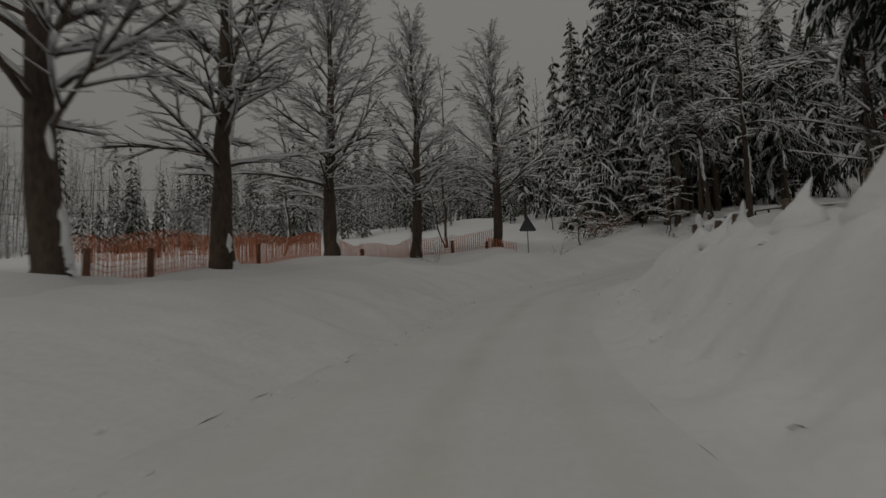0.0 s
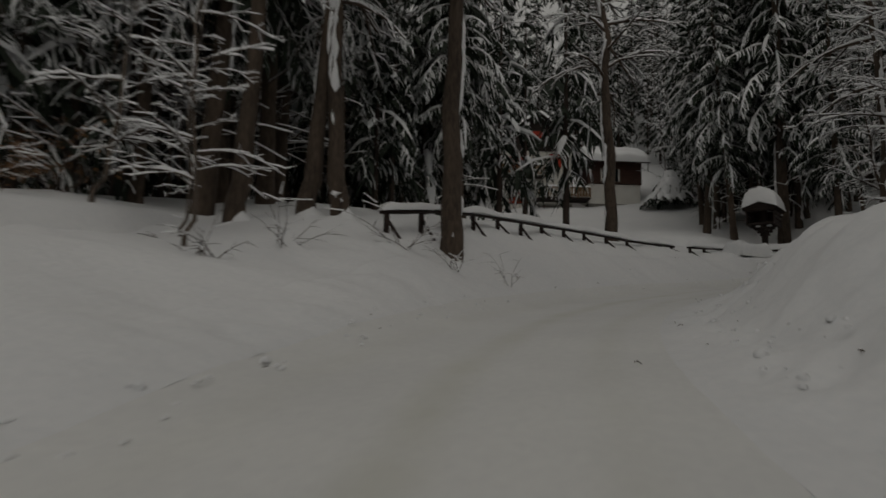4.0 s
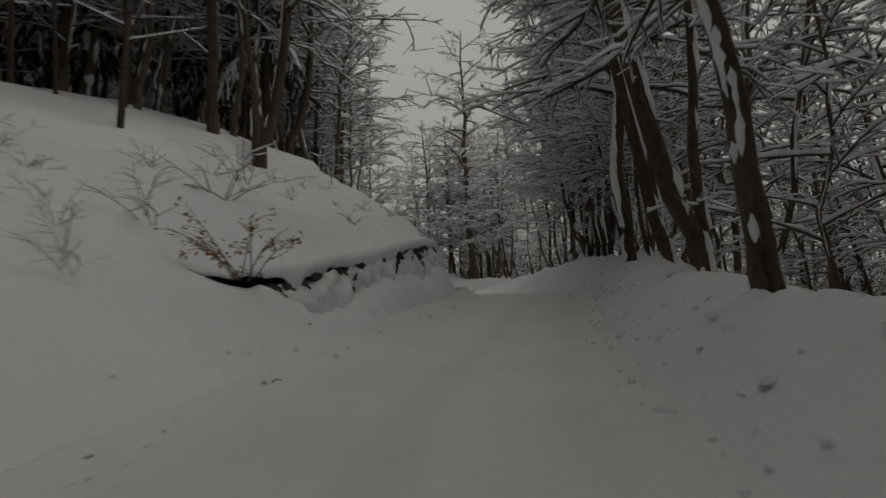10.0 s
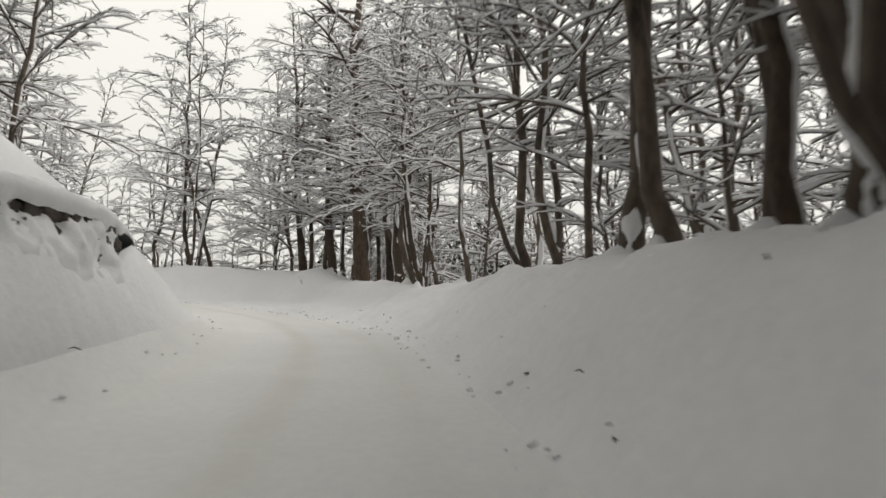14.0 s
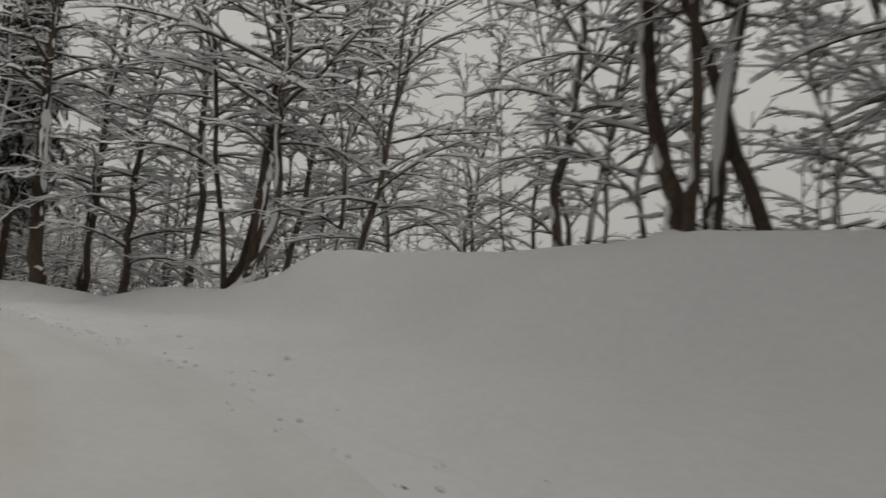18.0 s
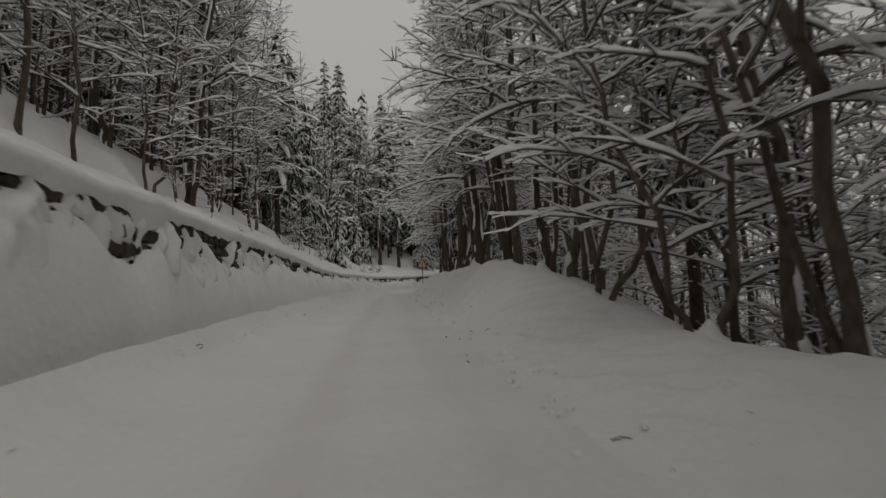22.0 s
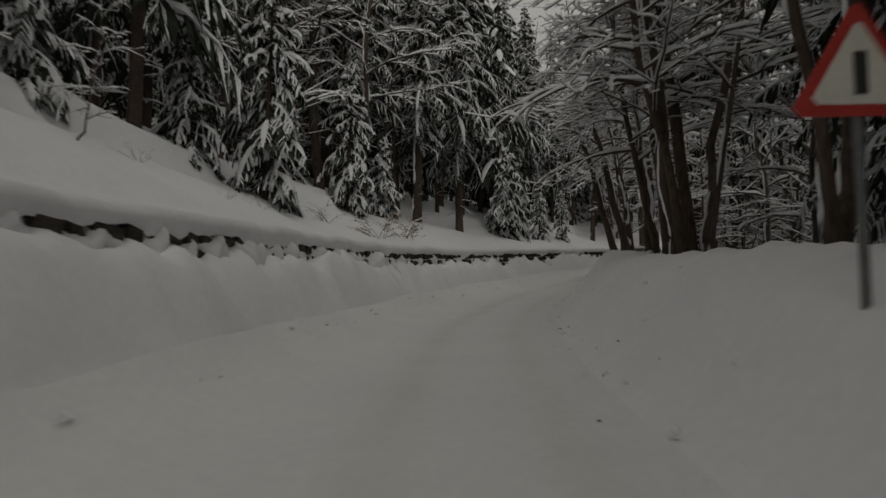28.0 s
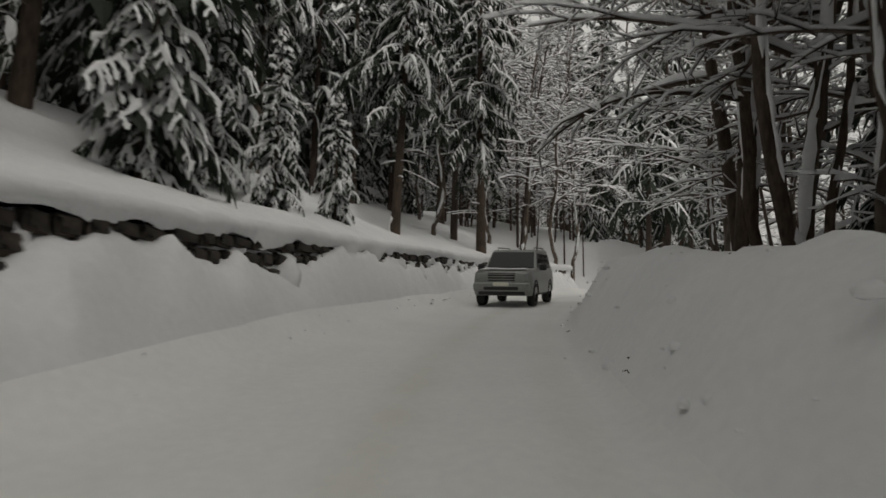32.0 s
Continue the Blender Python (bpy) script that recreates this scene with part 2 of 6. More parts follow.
# heights over the road at offsets left and right of it, by point number
OFF = np.array([0, 1.4, 2.0, 2.6, 3.2, 4.0, 5.4, 7, 10, 16, 30, 60])
LEFT = {-2: (0, 0, 0, 0, .1, .3, .7, 1.0, 1.4, 1.7, 2.0, 3), 1: (0, 0, 0, 0, .1, .3, .8, 1.2, 1.6, 1.9, 2.1, 3), 3: (0, 0, 0, 0, .1, .35, .9, 1.3, 1.7, 2.2, 2.6, 4),
        4.5: (0, 0, 0, 0, .15, .4, .8, 1.1, 1.5, 1.9, 3.2, 7), 5.1: (0, 0, 0, .05, .3, .65, 1.1, 1.5, 1.9, 2.5, 4, 8), 5.6: (0, 0, 0, .1, .5, 1.1, 1.9, 2.55, 3.1, 4.0, 6, 10), 6.3: (0, 0, 0, .1, .6, 1.4, 2.4, 3.15, 3.6, 4.6, 6, 10), 7.2: (0, 0, 0, .1, .55, 1.3, 2.3, 3.0, 3.6, 4.6, 6, 10), 8: (0, 0, 0, .05, .5, 1.15, 1.9, 2.45, 3.1, 4.2, 5.5, 10), 8.35: (0, 0, 0, .05, .5, 1.15, 1.7, 2.15, 2.8, 3.8, 5, 9), 8.7: (0, 0, 0, .05, .4, .95, 1.65, 2.05, 2.6, 3.4, 5, 9),
        9: (0, 0, 0, .1, .45, .95, 1.5, 1.8, 2.2, 2.8, 4.2, 9), 10: (0, 0, 0, .1, .45, 1.0, 1.4, 1.65, 2.05, 2.8, 4.4, 8.5), 10.8: (0, 0, 0, .05, .35, .9, 1.6, 3.0, 4.3, 6.0, 8, 12), 11.6: (0, 0, 0, .05, .6, 2.0, 2.9, 3.75, 5.2, 7.4, 11, 16), 13.5: (0, 0, 0, .1, .8, 2.4, 3.4, 4.45, 6.1, 9, 14, 22), 15: (0, 0, 0, .1, .8, 2.5, 3.6, 5.0, 6.9, 9.5, 14, 20),
        15.5: (0, 0, 0, .1, .7, 2.2, 3.2, 4.4, 6.2, 9, 13, 19), 16: (0, 0, 0, .05, .25, .5, .8, 1.1, 1.8, 3.4, 7, 13), 17.5: (0, 0, 0, .05, .15, .3, .5, .7, 1.2, 2.6, 6, 12), 19.2: (0, 0, 0, .05, .2, .4, .7, 1.0, 1.8, 3.6, 8, 15), 20.1: (0, 0, 0, .1, .8, 2.4, 3.2, 4.2, 6.0, 9, 14, 24), 22: (0, 0, 0, .1, .8, 2.55, 3.4, 4.4, 6.0, 9.4, 17, 30), 24.3: (0, 0, 0, .1, .7, 2.3, 3.1, 3.95, 5.2, 8.6, 16, 29), 26: (0, 0, 0, .1, .7, 2.0, 2.8, 3.7, 5.1, 8.3, 16, 30),
        28.5: (0, 0, 0, .1, .7, 2.0, 2.7, 3.6, 5.1, 7.8, 13, 23), 31: (0, 0, 0, .1, .6, 1.9, 2.4, 3.0, 4.3, 6.2, 9.5, 17), 38: (0, 0, 0, .1, .6, 1.6, 2.2, 2.8, 3.7, 5.4, 8.6, 15)}
RIGHT = {-2: (0, 0, 0, 0, .7, 1.8, 2.6, 2.7, 2.5, 2.3, 2.5, 4), 1.0: (0, 0, 0, 0, .7, 1.75, 2.3, 2.25, 2.1, 2.0, 2.3, 4), 1.8: (0, 0, 0, 0, .6, 1.45, 1.95, 1.85, 1.75, 1.8, 2.2, 3.5), 3: (0, 0, 0, .05, .6, 1.5, 2.2, 2.3, 2.1, 2.0, 2, 3), 5.5: (0, 0, 0, .2, .8, 1.7, 2.15, 2.1, 1.8, 1.3, 0, -2),
         8: (0, 0, .05, .35, .8, 1.3, 1.5, 1.3, .7, -.8, -5, -11), 9.2: (0, 0, .1, .4, .7, 1.0, 1.05, .8, -.3, -3, -8, -15)}

# the retaining wall on the uphill side: point number, offset, height of its top
WALL = np.array([(11.1, -4.6, 0.9), (11.6, -4.5, 1.4), (12.5, -4.4, 2.05), (13, -4.35, 2.2), (13.8, -4.3, 2.3), (14.6, -4.25, 2.45), (16, -4.2, 2.35), (20, -4.0, 2.25), (21.5, -3.85, 2.32), (22.6, -3.9, 2.46), (23.6, -4.0, 2.42),
                 (24.4, -4.2, 2.34), (25, -4.4, 2.28), (26, -4.7, 2.15), (27, -4.8, 1.93), (28.5, -4.7, 1.94), (29.6, -4.6, 1.96), (30.9, -4.5, 1.84), (32.0, -4.4, 1.82), (33, -4.25, 1.72), (34, -4.0, 1.7), (35.5, -4.0, 1.6), (38, -4.2, 1.5)])
WU, WH = np.interp(CQ, WALL[:, 0], WALL[:, 1]), np.interp(CQ, WALL[:, 0], WALL[:, 2])
WZ = np.clip((CQ - 11.1) / 0.5, 0, 1) * np.clip(np.maximum((15.6 - CQ) / 0.3, (CQ - 19.7) / 0.3), 0, 1)  # where there is a wall


def table(d):
    keys = np.array(sorted(d))
    rows_ = np.array([d[k] for k in sorted(d)], float)
    grid = np.stack([np.interp(CQ, keys, rows_[:, j]) for j in range(len(OFF))], 1)
    fine = np.arange(0, 60.01, 0.2)
    out = np.stack([np.interp(fine, OFF, g) for g in grid])
    k = np.array([1, 2, 3, 2, 1.0]) / 9
    pad = np.pad(out, ((0, 0), (2, 2)), mode="edge")
    return sum(k[j] * pad[:, j:j + out.shape[1]] for j in range(5))


# the crest of the ploughed bank from the second bend on: point number, offset, height over the road
CREST = np.array([(9.2, 3.4, 1.4), (9.8, 3.1, 1.2), (10.3, 3, 1), (10.8, 2.8, 0.8), (11.4, 2.75, 1.06), (12.7, 2.7, 1.18), (13.1, 2.8, 1.28), (13.6, 2.9, 1.55), (14.3, 3.1, 1.7), (15.3, 3.7, 1.65), (16.45, 5.6, 1.32), (16.8, 6.5, 1.5), (17, 7.2, 1.7), (17.5, 8.8, 1.95), (17.72, 9.6, 2.05), (17.8, 9.8, 2.4), (17.92, 10, 2.9), (18.05, 10.1, 2.7), (18.4, 9.8, 2.75), (18.75, 8.4, 2.95), (19, 8.2, 2.78), (19.5, 7.9, 2.65), (19.8, 7.8, 2.68), (20.1, 7.9, 1.87), (20.6, 8, 1.26), (21, 7.3, 1.12), (21.2, 6.8, 0.65), (21.4, 5.2, 0.82), (21.9, 4.1, 0.84), (22.5, 4.2, 0.4), (23.3, 4.4, 0.34), (24.3, 4.1, 1.36), (24.85, 3.9, 1.82), (25.1, 3.75, 1.48), (25.4, 3.6, 1.68), (26.3, 3.6, 1.6), (27.2, 3.5, 1.6), (28.8, 3.45, 1.55), (29.8, 3.4, 1.42), (30.2, 3.4, 1.55), (30.5, 3.35, 1.68), (31, 3.3, 1.52), (32, 3.2, 1.58), (32.5, 2.9, 1.6), (33, 2.7, 1.5), (34, 2.4, 1.45), (36, 2.5, 1.5), (38, 2.8, 1.5)])


def crest_table(early):
    """Heights to the right of the road: up to the crest, then down into the valley."""
    uc, hc = np.interp(CQ, CREST[:, 0], CREST[:, 1])[:, None], np.interp(CQ, CREST[:, 0], CREST[:, 2])[:, None]
    u = np.arange(0, 60.01, 0.2)[None]
    edge = 1.35 + 0.22 * (uc - 2.7)
    s = np.clip((u - edge) / (uc - edge), 0, 1)
    wide = np.clip((uc - 4.2) / 2.5, 0, 1)
    steep = np.clip((s - 0.55) / 0.45, 0, 1)
    rise = (1 - wide) * np.sin(s * math.pi / 2) ** 1.4 + wide * (0.34 * s + 0.66 * steep * steep * (3 - 2 * steep))
    fall = np.interp(u - uc, [0, 0.5, 1.6, 4, 10, 24, 54], [0, -0.05, -0.4, -1.7, -4.6, -10.5, -18.5])
    w = np.clip((CQ[:, None] - 8.6) / 0.9, 0, 1)
    return early * (1 - w) + (hc * rise + fall) * w


TAB = {-1: table(LEFT), 1: crest_table(table(RIGHT))}


def wave(x, y, scale, seed):
    """Smooth noise in the plan, about -1 to 1."""
    x, y = np.asarray(x, float) / scale, np.asarray(y, float) / scale
    xi, yi = np.floor(x).astype(np.int64), np.floor(y).astype(np.int64)
    u, v = x - xi, y - yi
    u, v = u * u * (3 - 2 * u), v * v * (3 - 2 * v)

    def h(a, b):
        k = (a * 374761393 + b * 668265263 + seed * 974711) & 0xFFFFFFFF
        k = ((k ^ (k >> 13)) * 1274126177) & 0xFFFFFFFF
        return ((k ^ (k >> 16)) & 0xFFFF) / 32767.5 - 1
    return (h(xi, yi) * (1 - u) + h(xi + 1, yi) * u) * (1 - v) + (h(xi, yi + 1) * (1 - u) + h(xi + 1, yi + 1) * u) * v


def profile(i, u):
    """Height over the road at station i and offset u (right is positive)."""
    a = np.clip(np.abs(u) / 0.2, 0, 299.99)
    j = a.astype(int)
    w = a - j
    L, Rr = TAB[-1], TAB[1]
    lo = np.where(u < 0, L[i, j], Rr[i, j])
    hi = np.where(u < 0, L[i, j + 1], Rr[i, j + 1])
    return lo * (1 - w) + hi * w


def lumps(x, y, u):
    """Unevenness of the snow: fine on the road, coarse on the banks."""
    a = np.abs(u)
    bank = np.clip((a - np.where(u < 0, 2.7, 1.5)) / 1.0, 0, 1)
    soft = np.clip((a - 5) / 6, 0, 1)
    bank = bank * np.where((u > 0) & (x > 52), 0.5, 1.0)
    soft = soft * np.where((u > 0) & (x > 52), 0.4, 1.0)
    return 0.012 * wave(x, y, 0.5, 3) * (1 - bank) + bank * (0.10 * wave(x, y, 1.3, 5) + 0.05 * wave(x, y, 0.45, 6)) * (1 - 0.6 * soft) + soft * (0.28 * wave(x, y, 5.5, 7) + 0.1 * wave(x, y, 2.0, 8)) + 0.18 * bank * wave(x, y, 3.1, 9)


def ground_z(x, y):
    """Height of the snow at places in the plan."""
    x, y = np.atleast_1d(np.asarray(x, float)), np.atleast_1d(np.asarray(y, float))
    num, den = np.zeros_like(x), np.zeros_like(x)
    best = np.full(x.shape, 1e9)
    bu = np.zeros_like(x)
    for i in range(0, len(CP), 5):
        dx, dy = x - CP[i, 0], y - CP[i, 1]
        d = np.hypot(dx, dy)
        u = np.sign(dx * CN[i, 0] + dy * CN[i, 1]) * d
        w = 1 / (d + 0.05) ** 5
        num += w * (CP[i, 2] + profile(np.full(x.shape, i), u))
        den += w
        m = d < best
        best = np.where(m, d, best)
        bu = np.where(m, u, bu)
    z = num / den + lumps(x, y, bu)
    far = np.clip((best - 55) / 160, 0, 1)
    hill = 16 * wave(x, y, 140, 21) + 7 * wave(x, y, 60, 22) + 26 * np.clip((best - 110) / 300, 0, 1.6)
    return z + far * far * (3 - 2 * far) * hill, best, bu


def station_z(i, u):
    """Height at station i, offset u, on the strip along the road."""
    x, y = CP[i, 0] + CN[i, 0] * u, CP[i, 1] + CN[i, 1] * u
    return x, y, CP[i, 2] + profile(i, u) + lumps(x, y, u)


def smooth_mesh(name, verts, faces, mat):
    me = bpy.data.meshes.new(name)
    me.from_pydata(verts, [], faces)
    me.polygons.foreach_set("use_smooth", [True] * len(me.polygons))
    me.materials.append(mat)
    return me


# ---- ground ----
def strip(name, offsets, mat, label, sink=0.0):
    """A sheet along the whole road between offsets, with the plan's offsets as its UV."""
    ii = np.arange(0, len(CP))
    n, k = len(ii), len(offsets)
    gi, gu = np.repeat(ii, k), np.tile(np.array(offsets), n)
    x, y, z = station_z(gi, gu)
    if sink:
        z = z - sink * np.clip((np.abs(gu) - 10.0) / 1.5, 0, 1)
    faces = [(a * k + b, a * k + b + 1, (a + 1) * k + b + 1, (a + 1) * k + b) for a in range(n - 1) for b in range(k - 1)]
    me = smooth_mesh(name, np.stack([x, y, z], 1).tolist(), faces, mat)
    along = np.concatenate([[0], np.cumsum(np.linalg.norm(np.diff(CP, axis=0), axis=1))])
    layer = me.uv_layers.new(name="plan")
    vi = np.empty(len(me.loops), dtype=np.int32)
    me.loops.foreach_get("vertex_index", vi)
    layer.data.foreach_set("uv", np.stack([gu[vi], along[gi[vi]]], 1).ravel())
    return tagged(new(name, me), label, "road" if "road" in name else "snow bank", kind="structure")


strip("road", list(np.linspace(-3.0, 1.5, 28)), ROAD_SNOW, "snow-packed mountain road with faint sandy tyre lines")


BAND = np.array([(11.1, 0.45), (12, 0.7), (13.5, 0.85), (15, 0.7), (20, 0.45), (21, 0.45), (22.5, 0.42), (23.5, 0.6), (24.8, 0.75), (26.5, 0.5), (28, 0.4), (29, 0.35), (30, 0.35), (30.8, 0.55), (32, 0.6), (33, 0.35), (38, 0.4)])


def pile_band(x, y, q):
    """How far the ploughed snow stays below the top of the wall."""
    return np.clip(np.interp(q, BAND[:, 0], BAND[:, 1]) + 0.3 * wave(x, y, 2.2, 31) + 0.2 * wave(x, y, 0.75, 32) + 0.1 * wave(x, y, 0.3, 36), -0.05, 1.1)


def spot(f, u):
    """Place and heights at a fractional station and an offset."""
    i = f.astype(int)
    w = f - i
    px, py = CP[i, 0] * (1 - w) + CP[i + 1, 0] * w, CP[i, 1] * (1 - w) + CP[i + 1, 1] * w
    nx, ny = CN[i, 0] * (1 - w) + CN[i + 1, 0] * w, CN[i, 1] * (1 - w) + CN[i + 1, 1] * w
    x, y = px + nx * u, py + ny * u
    base = CP[i, 2] * (1 - w) + CP[i + 1, 2] * w
    return x, y, base, base + profile(i, u) * (1 - w) + profile(i + 1, u) * w + lumps(x, y, u)


def fine_bank():
    """The ploughed bank on the downhill side, rough with clods where the blade cut it."""
    fine = np.arange(0, len(CP) - 1.001, 0.34)
    offs = np.concatenate([np.linspace(1.5, 5.0, 28), np.arange(5.25, 10.3, 0.28), [10.8, 11.5]])
    n, k = len(fine), len(offs)
    gf, u = np.repeat(fine, k), np.tile(offs, n)
    x, y, base, z = spot(gf, u)
    cut = np.clip((u - 1.6) / 0.6, 0, 1) * np.clip((5.4 - u) / 1.0, 0.15, 1) * np.where(x > 52, 0.75, 1.0)
    z = z + cut * (0.085 * wave(x, y, 0.33, 51) + 0.09 * np.maximum(0, wave(x, y, 0.62, 52)) + 0.07 * wave(x, y, 1.0, 53)) - 0.9 * np.clip((u - 10.0) / 1.5, 0, 1)
    faces = [(a * k + b, a * k + b + 1, (a + 1) * k + b + 1, (a + 1) * k + b) for a in range(n - 1) for b in range(k - 1)]
    me = smooth_mesh("snow_bank_right", np.stack([x, y, z], 1).tolist(), faces, SNOW)
    tagged(new("snow_bank_right", me), "deep ploughed snow bank beside the road", "snow bank", kind="structure")


fine_bank()


def left_strips():
    """The ploughed bank up to the wall, and the hillside that overhangs it as a thick lip of snow."""
    fine = np.arange(0, len(CP) - 1.001, 0.34)
    n = len(fine)

    steps = np.linspace(0, 1, 15)
    k = len(steps)
    gf, gv = np.repeat(fine, k), np.tile(steps, n)
    at_ = np.arange(len(CP))
    wu, wh, wz, qq = np.interp(gf, at_, WU), np.interp(gf, at_, WH), np.interp(gf, at_, WZ), np.interp(gf, at_, CQ)
    u = -3.0 + (wu + 3.0) * gv
    x, y, base, z = spot(gf, u)
    foot = wh - pile_band(x, y, qq)
    rise = np.clip((gv - 0.12) / 0.8, 0, 1)
    rise = rise * rise * (3 - 2 * rise)
    berm = 0.16 * np.exp(-((gv - 0.06) / 0.1) ** 2)
    pile = base + np.maximum(foot, 0.1) * rise + berm + (0.08 * wave(x, y, 0.7, 33) + 0.05 * wave(x, y, 0.35, 34)) * np.clip(gv * 4, 0, 1)
    z = z * (1 - wz) + pile * wz
    faces = [(a * k + b + 1, a * k + b, (a + 1) * k + b, (a + 1) * k + b + 1) for a in range(n - 1) for b in range(k - 1)]
    me = smooth_mesh("snow_bank_left", np.stack([x, y, z], 1).tolist(), faces, SNOW)
    tagged(new("snow_bank_left", me), "ploughed snow heaped against the stone wall", "snow bank", kind="structure")
    back = np.array([-0.1, -0.2, -0.17, 0.0, 0.25, 0.55, 0.9, 1.3, 1.75, 2.2, 2.7, 3.2, 3.8, 4.4, 5.0, 5.7, 6.4, 7.2])
    lip = np.array([0.0, 0.08, 0.24, 0.32, 0.35, 0.36] + [0.0] * 12)
    k = len(back)
    gf, gb = np.repeat(fine, k), np.tile(back, n)
    wu, wh, wz = np.interp(gf, at_, WU), np.interp(gf, at_, WH), np.interp(gf, at_, WZ)
    u = wu - np.where(gb < 0, gb * wz, gb)
    x, y, base, z = spot(gf, u)
    ragged = 0.05 * wave(x, y, 1.1, 35) + np.where(gb < -0.15, 0.05 * wave(x, y, 0.4, 37), 0)
    tongue = np.where(gb == -0.1, 0.5 * np.clip(wave(x, y, 0.9, 38) - 0.25, 0, 1) + 0.06 * wave(x, y, 0.3, 39) + 0.04, 0)
    over = base + wh + np.tile(lip, n) + ragged - tongue
    w = np.clip(1 - (gb - 0.0) / 1.5, 0, 1) * wz
    z = np.where(gb < 0.56, z * (1 - w) + over * w, z * (1 - w) + np.maximum(over + 0.36, z) * w) - 0.9 * np.clip((np.abs(u) - 10.0) / 1.5, 0, 1)
    faces = [(a * k + b + 1, a * k + b, (a + 1) * k + b, (a + 1) * k + b + 1) for a in range(n - 1) for b in range(k - 1)]
    me = smooth_mesh("snow_slope_left", np.stack([x, y, z], 1).tolist(), faces, SNOW)
    tagged(new("snow_slope_left", me), "steep slope of deep snow above the wall", "snow bank", kind="structure")


left_strips()


def ground_sheet():
    grow = [2.0 * 1.16 ** k for k in range(1, 36)]
    out = np.cumsum(grow)
    xs = np.concatenate([-60 - out[::-1], np.arange(-60, 240.1, 2.0), 240 + out])
    ys = np.concatenate([-40 - out[::-1], np.arange(-40, 220.1, 2.0), 220 + out])
    gx, gy = np.meshgrid(xs, ys)
    z, best, u = ground_z(gx.ravel(), gy.ravel())
    z = z - np.where(best < 9.0, 1.8, 0.0)
    n, k = len(ys), len(xs)
    faces = [(a * k + b, a * k + b + 1, (a + 1) * k + b + 1, (a + 1) * k + b) for a in range(n - 1) for b in range(k - 1)]
    me = smooth_mesh("ground", np.stack([gx.ravel(), gy.ravel(), z], 1).tolist(), faces, SNOW)
    tagged(new("ground", me), "hillside under deep smooth fresh snow", "ground", kind="structure")


ground_sheet()

# ---- trees ----
class Soup:
    """Vertices and faces of one part."""

    def __init__(self):
        self.v, self.f = [], []

    def tube(self, pts, radii, n):
        pts = np.asarray(pts, float)
        t = np.gradient(pts, axis=0)
        t /= np.linalg.norm(t, axis=1)[:, None] + 1e-9
        ref = np.array([0, 0, 1.0]) if abs(t[0, 2]) < 0.8 else np.array([1.0, 0, 0])
        a = np.cross(t, ref)
        a /= np.linalg.norm(a, axis=1)[:, None] + 1e-9
        b = np.cross(t, a)
        o = len(self.v)
        ang = np.arange(n) * 2 * math.pi / n
        for p, r, aa, bb in zip(pts, radii, a, b):
            for g in ang:
                self.v.append(tuple(p + r * (math.cos(g) * aa + math.sin(g) * bb)))
        for i in range(len(pts) - 1):
            for j in range(n):
                k = (j + 1) % n
                self.f.append((o + i * n + j, o + i * n + k, o + i * n + n + k, o + i * n + n + j))

    def ridge(self, pts, width, high):
        """Snow lying along the top of a branch."""
        pts = np.asarray(pts, float)
        t = np.gradient(pts, axis=0)
        side = np.stack([t[:, 1], -t[:, 0], 0 * t[:, 0]], 1)
        side /= np.linalg.norm(side, axis=1)[:, None] + 1e-6
        o, m = len(self.v), len(pts)
        for i, p in enumerate(pts):
            w, h = (width[i], high[i])
            self.v += [tuple(p - side[i] * w + (0, 0, h * 0.12)), tuple(p - side[i] * w * 0.45 + (0, 0, h)), tuple(p + side[i] * w * 0.45 + (0, 0, h)), tuple(p + side[i] * w + (0, 0, h * 0.12))]
        for i in range(m - 1):
            a, b = o + 4 * i, o + 4 * i + 4
            self.f += [(a, a + 1, b + 1, b), (a + 1, a + 2, b + 2, b + 1), (a + 2, a + 3, b + 3, b + 2)]

    def thin_ridge(self, pts, w, h):
        for a, b in zip(pts[1:-1], pts[2:]):
            self.thin_ridge([a, b], w * 0.8, h * 0.8)
        pts = pts[:2]
        o = len(self.v)
        (x0, y0, z0), (x1, y1, z1) = pts[0], pts[-1]
        dx, dy = x1 - x0, y1 - y0
        q = math.hypot(dx, dy) + 1e-6
        sx, sy = dy / q * w, -dx / q * w
        self.v += [(x0 - sx, y0 - sy, z0), (x0, y0, z0 + h), (x0 + sx, y0 + sy, z0), (x1 - sx * 0.5, y1 - sy * 0.5, z1), (x1, y1, z1 + h * 0.6), (x1 + sx * 0.5, y1 + sy * 0.5, z1)]
        self.f += [(o, o + 1, o + 4, o + 3), (o + 1, o + 2, o + 5, o + 4)]

    def mesh(self, name, mat, smooth=True):
        me = bpy.data.meshes.new(name)
        me.from_pydata(self.v, [], self.f)
        if smooth:
            me.polygons.foreach_set("use_smooth", [True] * len(me.polygons))
        me.materials.append(mat)
        return me


def child(name, soup, mat, parent, label="", smooth=True):
    ob = new(name, soup.mesh(name, mat, smooth))
    ob.parent = parent
    return tagged(ob, label)


def limb(rng, start, azim, elev, length, sag, n, wob):
    pts = [np.array(start, float)]
    a, e = azim, elev
    for i in range(n):
        e -= sag / n
        a += rng.uniform(-wob, wob)
        d = np.array([math.cos(a) * math.cos(e), math.sin(a) * math.cos(e), math.sin(e)])
        pts.append(pts[-1] + d * length / n)
    return np.array(pts)


def along_(pts, f):
    """Place at a fraction of the way along a line of points."""
    n = len(pts) - 1
    i = min(n - 1, max(0, int(f * n)))
    w = f * n - i
    return pts[i] * (1 - w) + pts[i + 1] * w


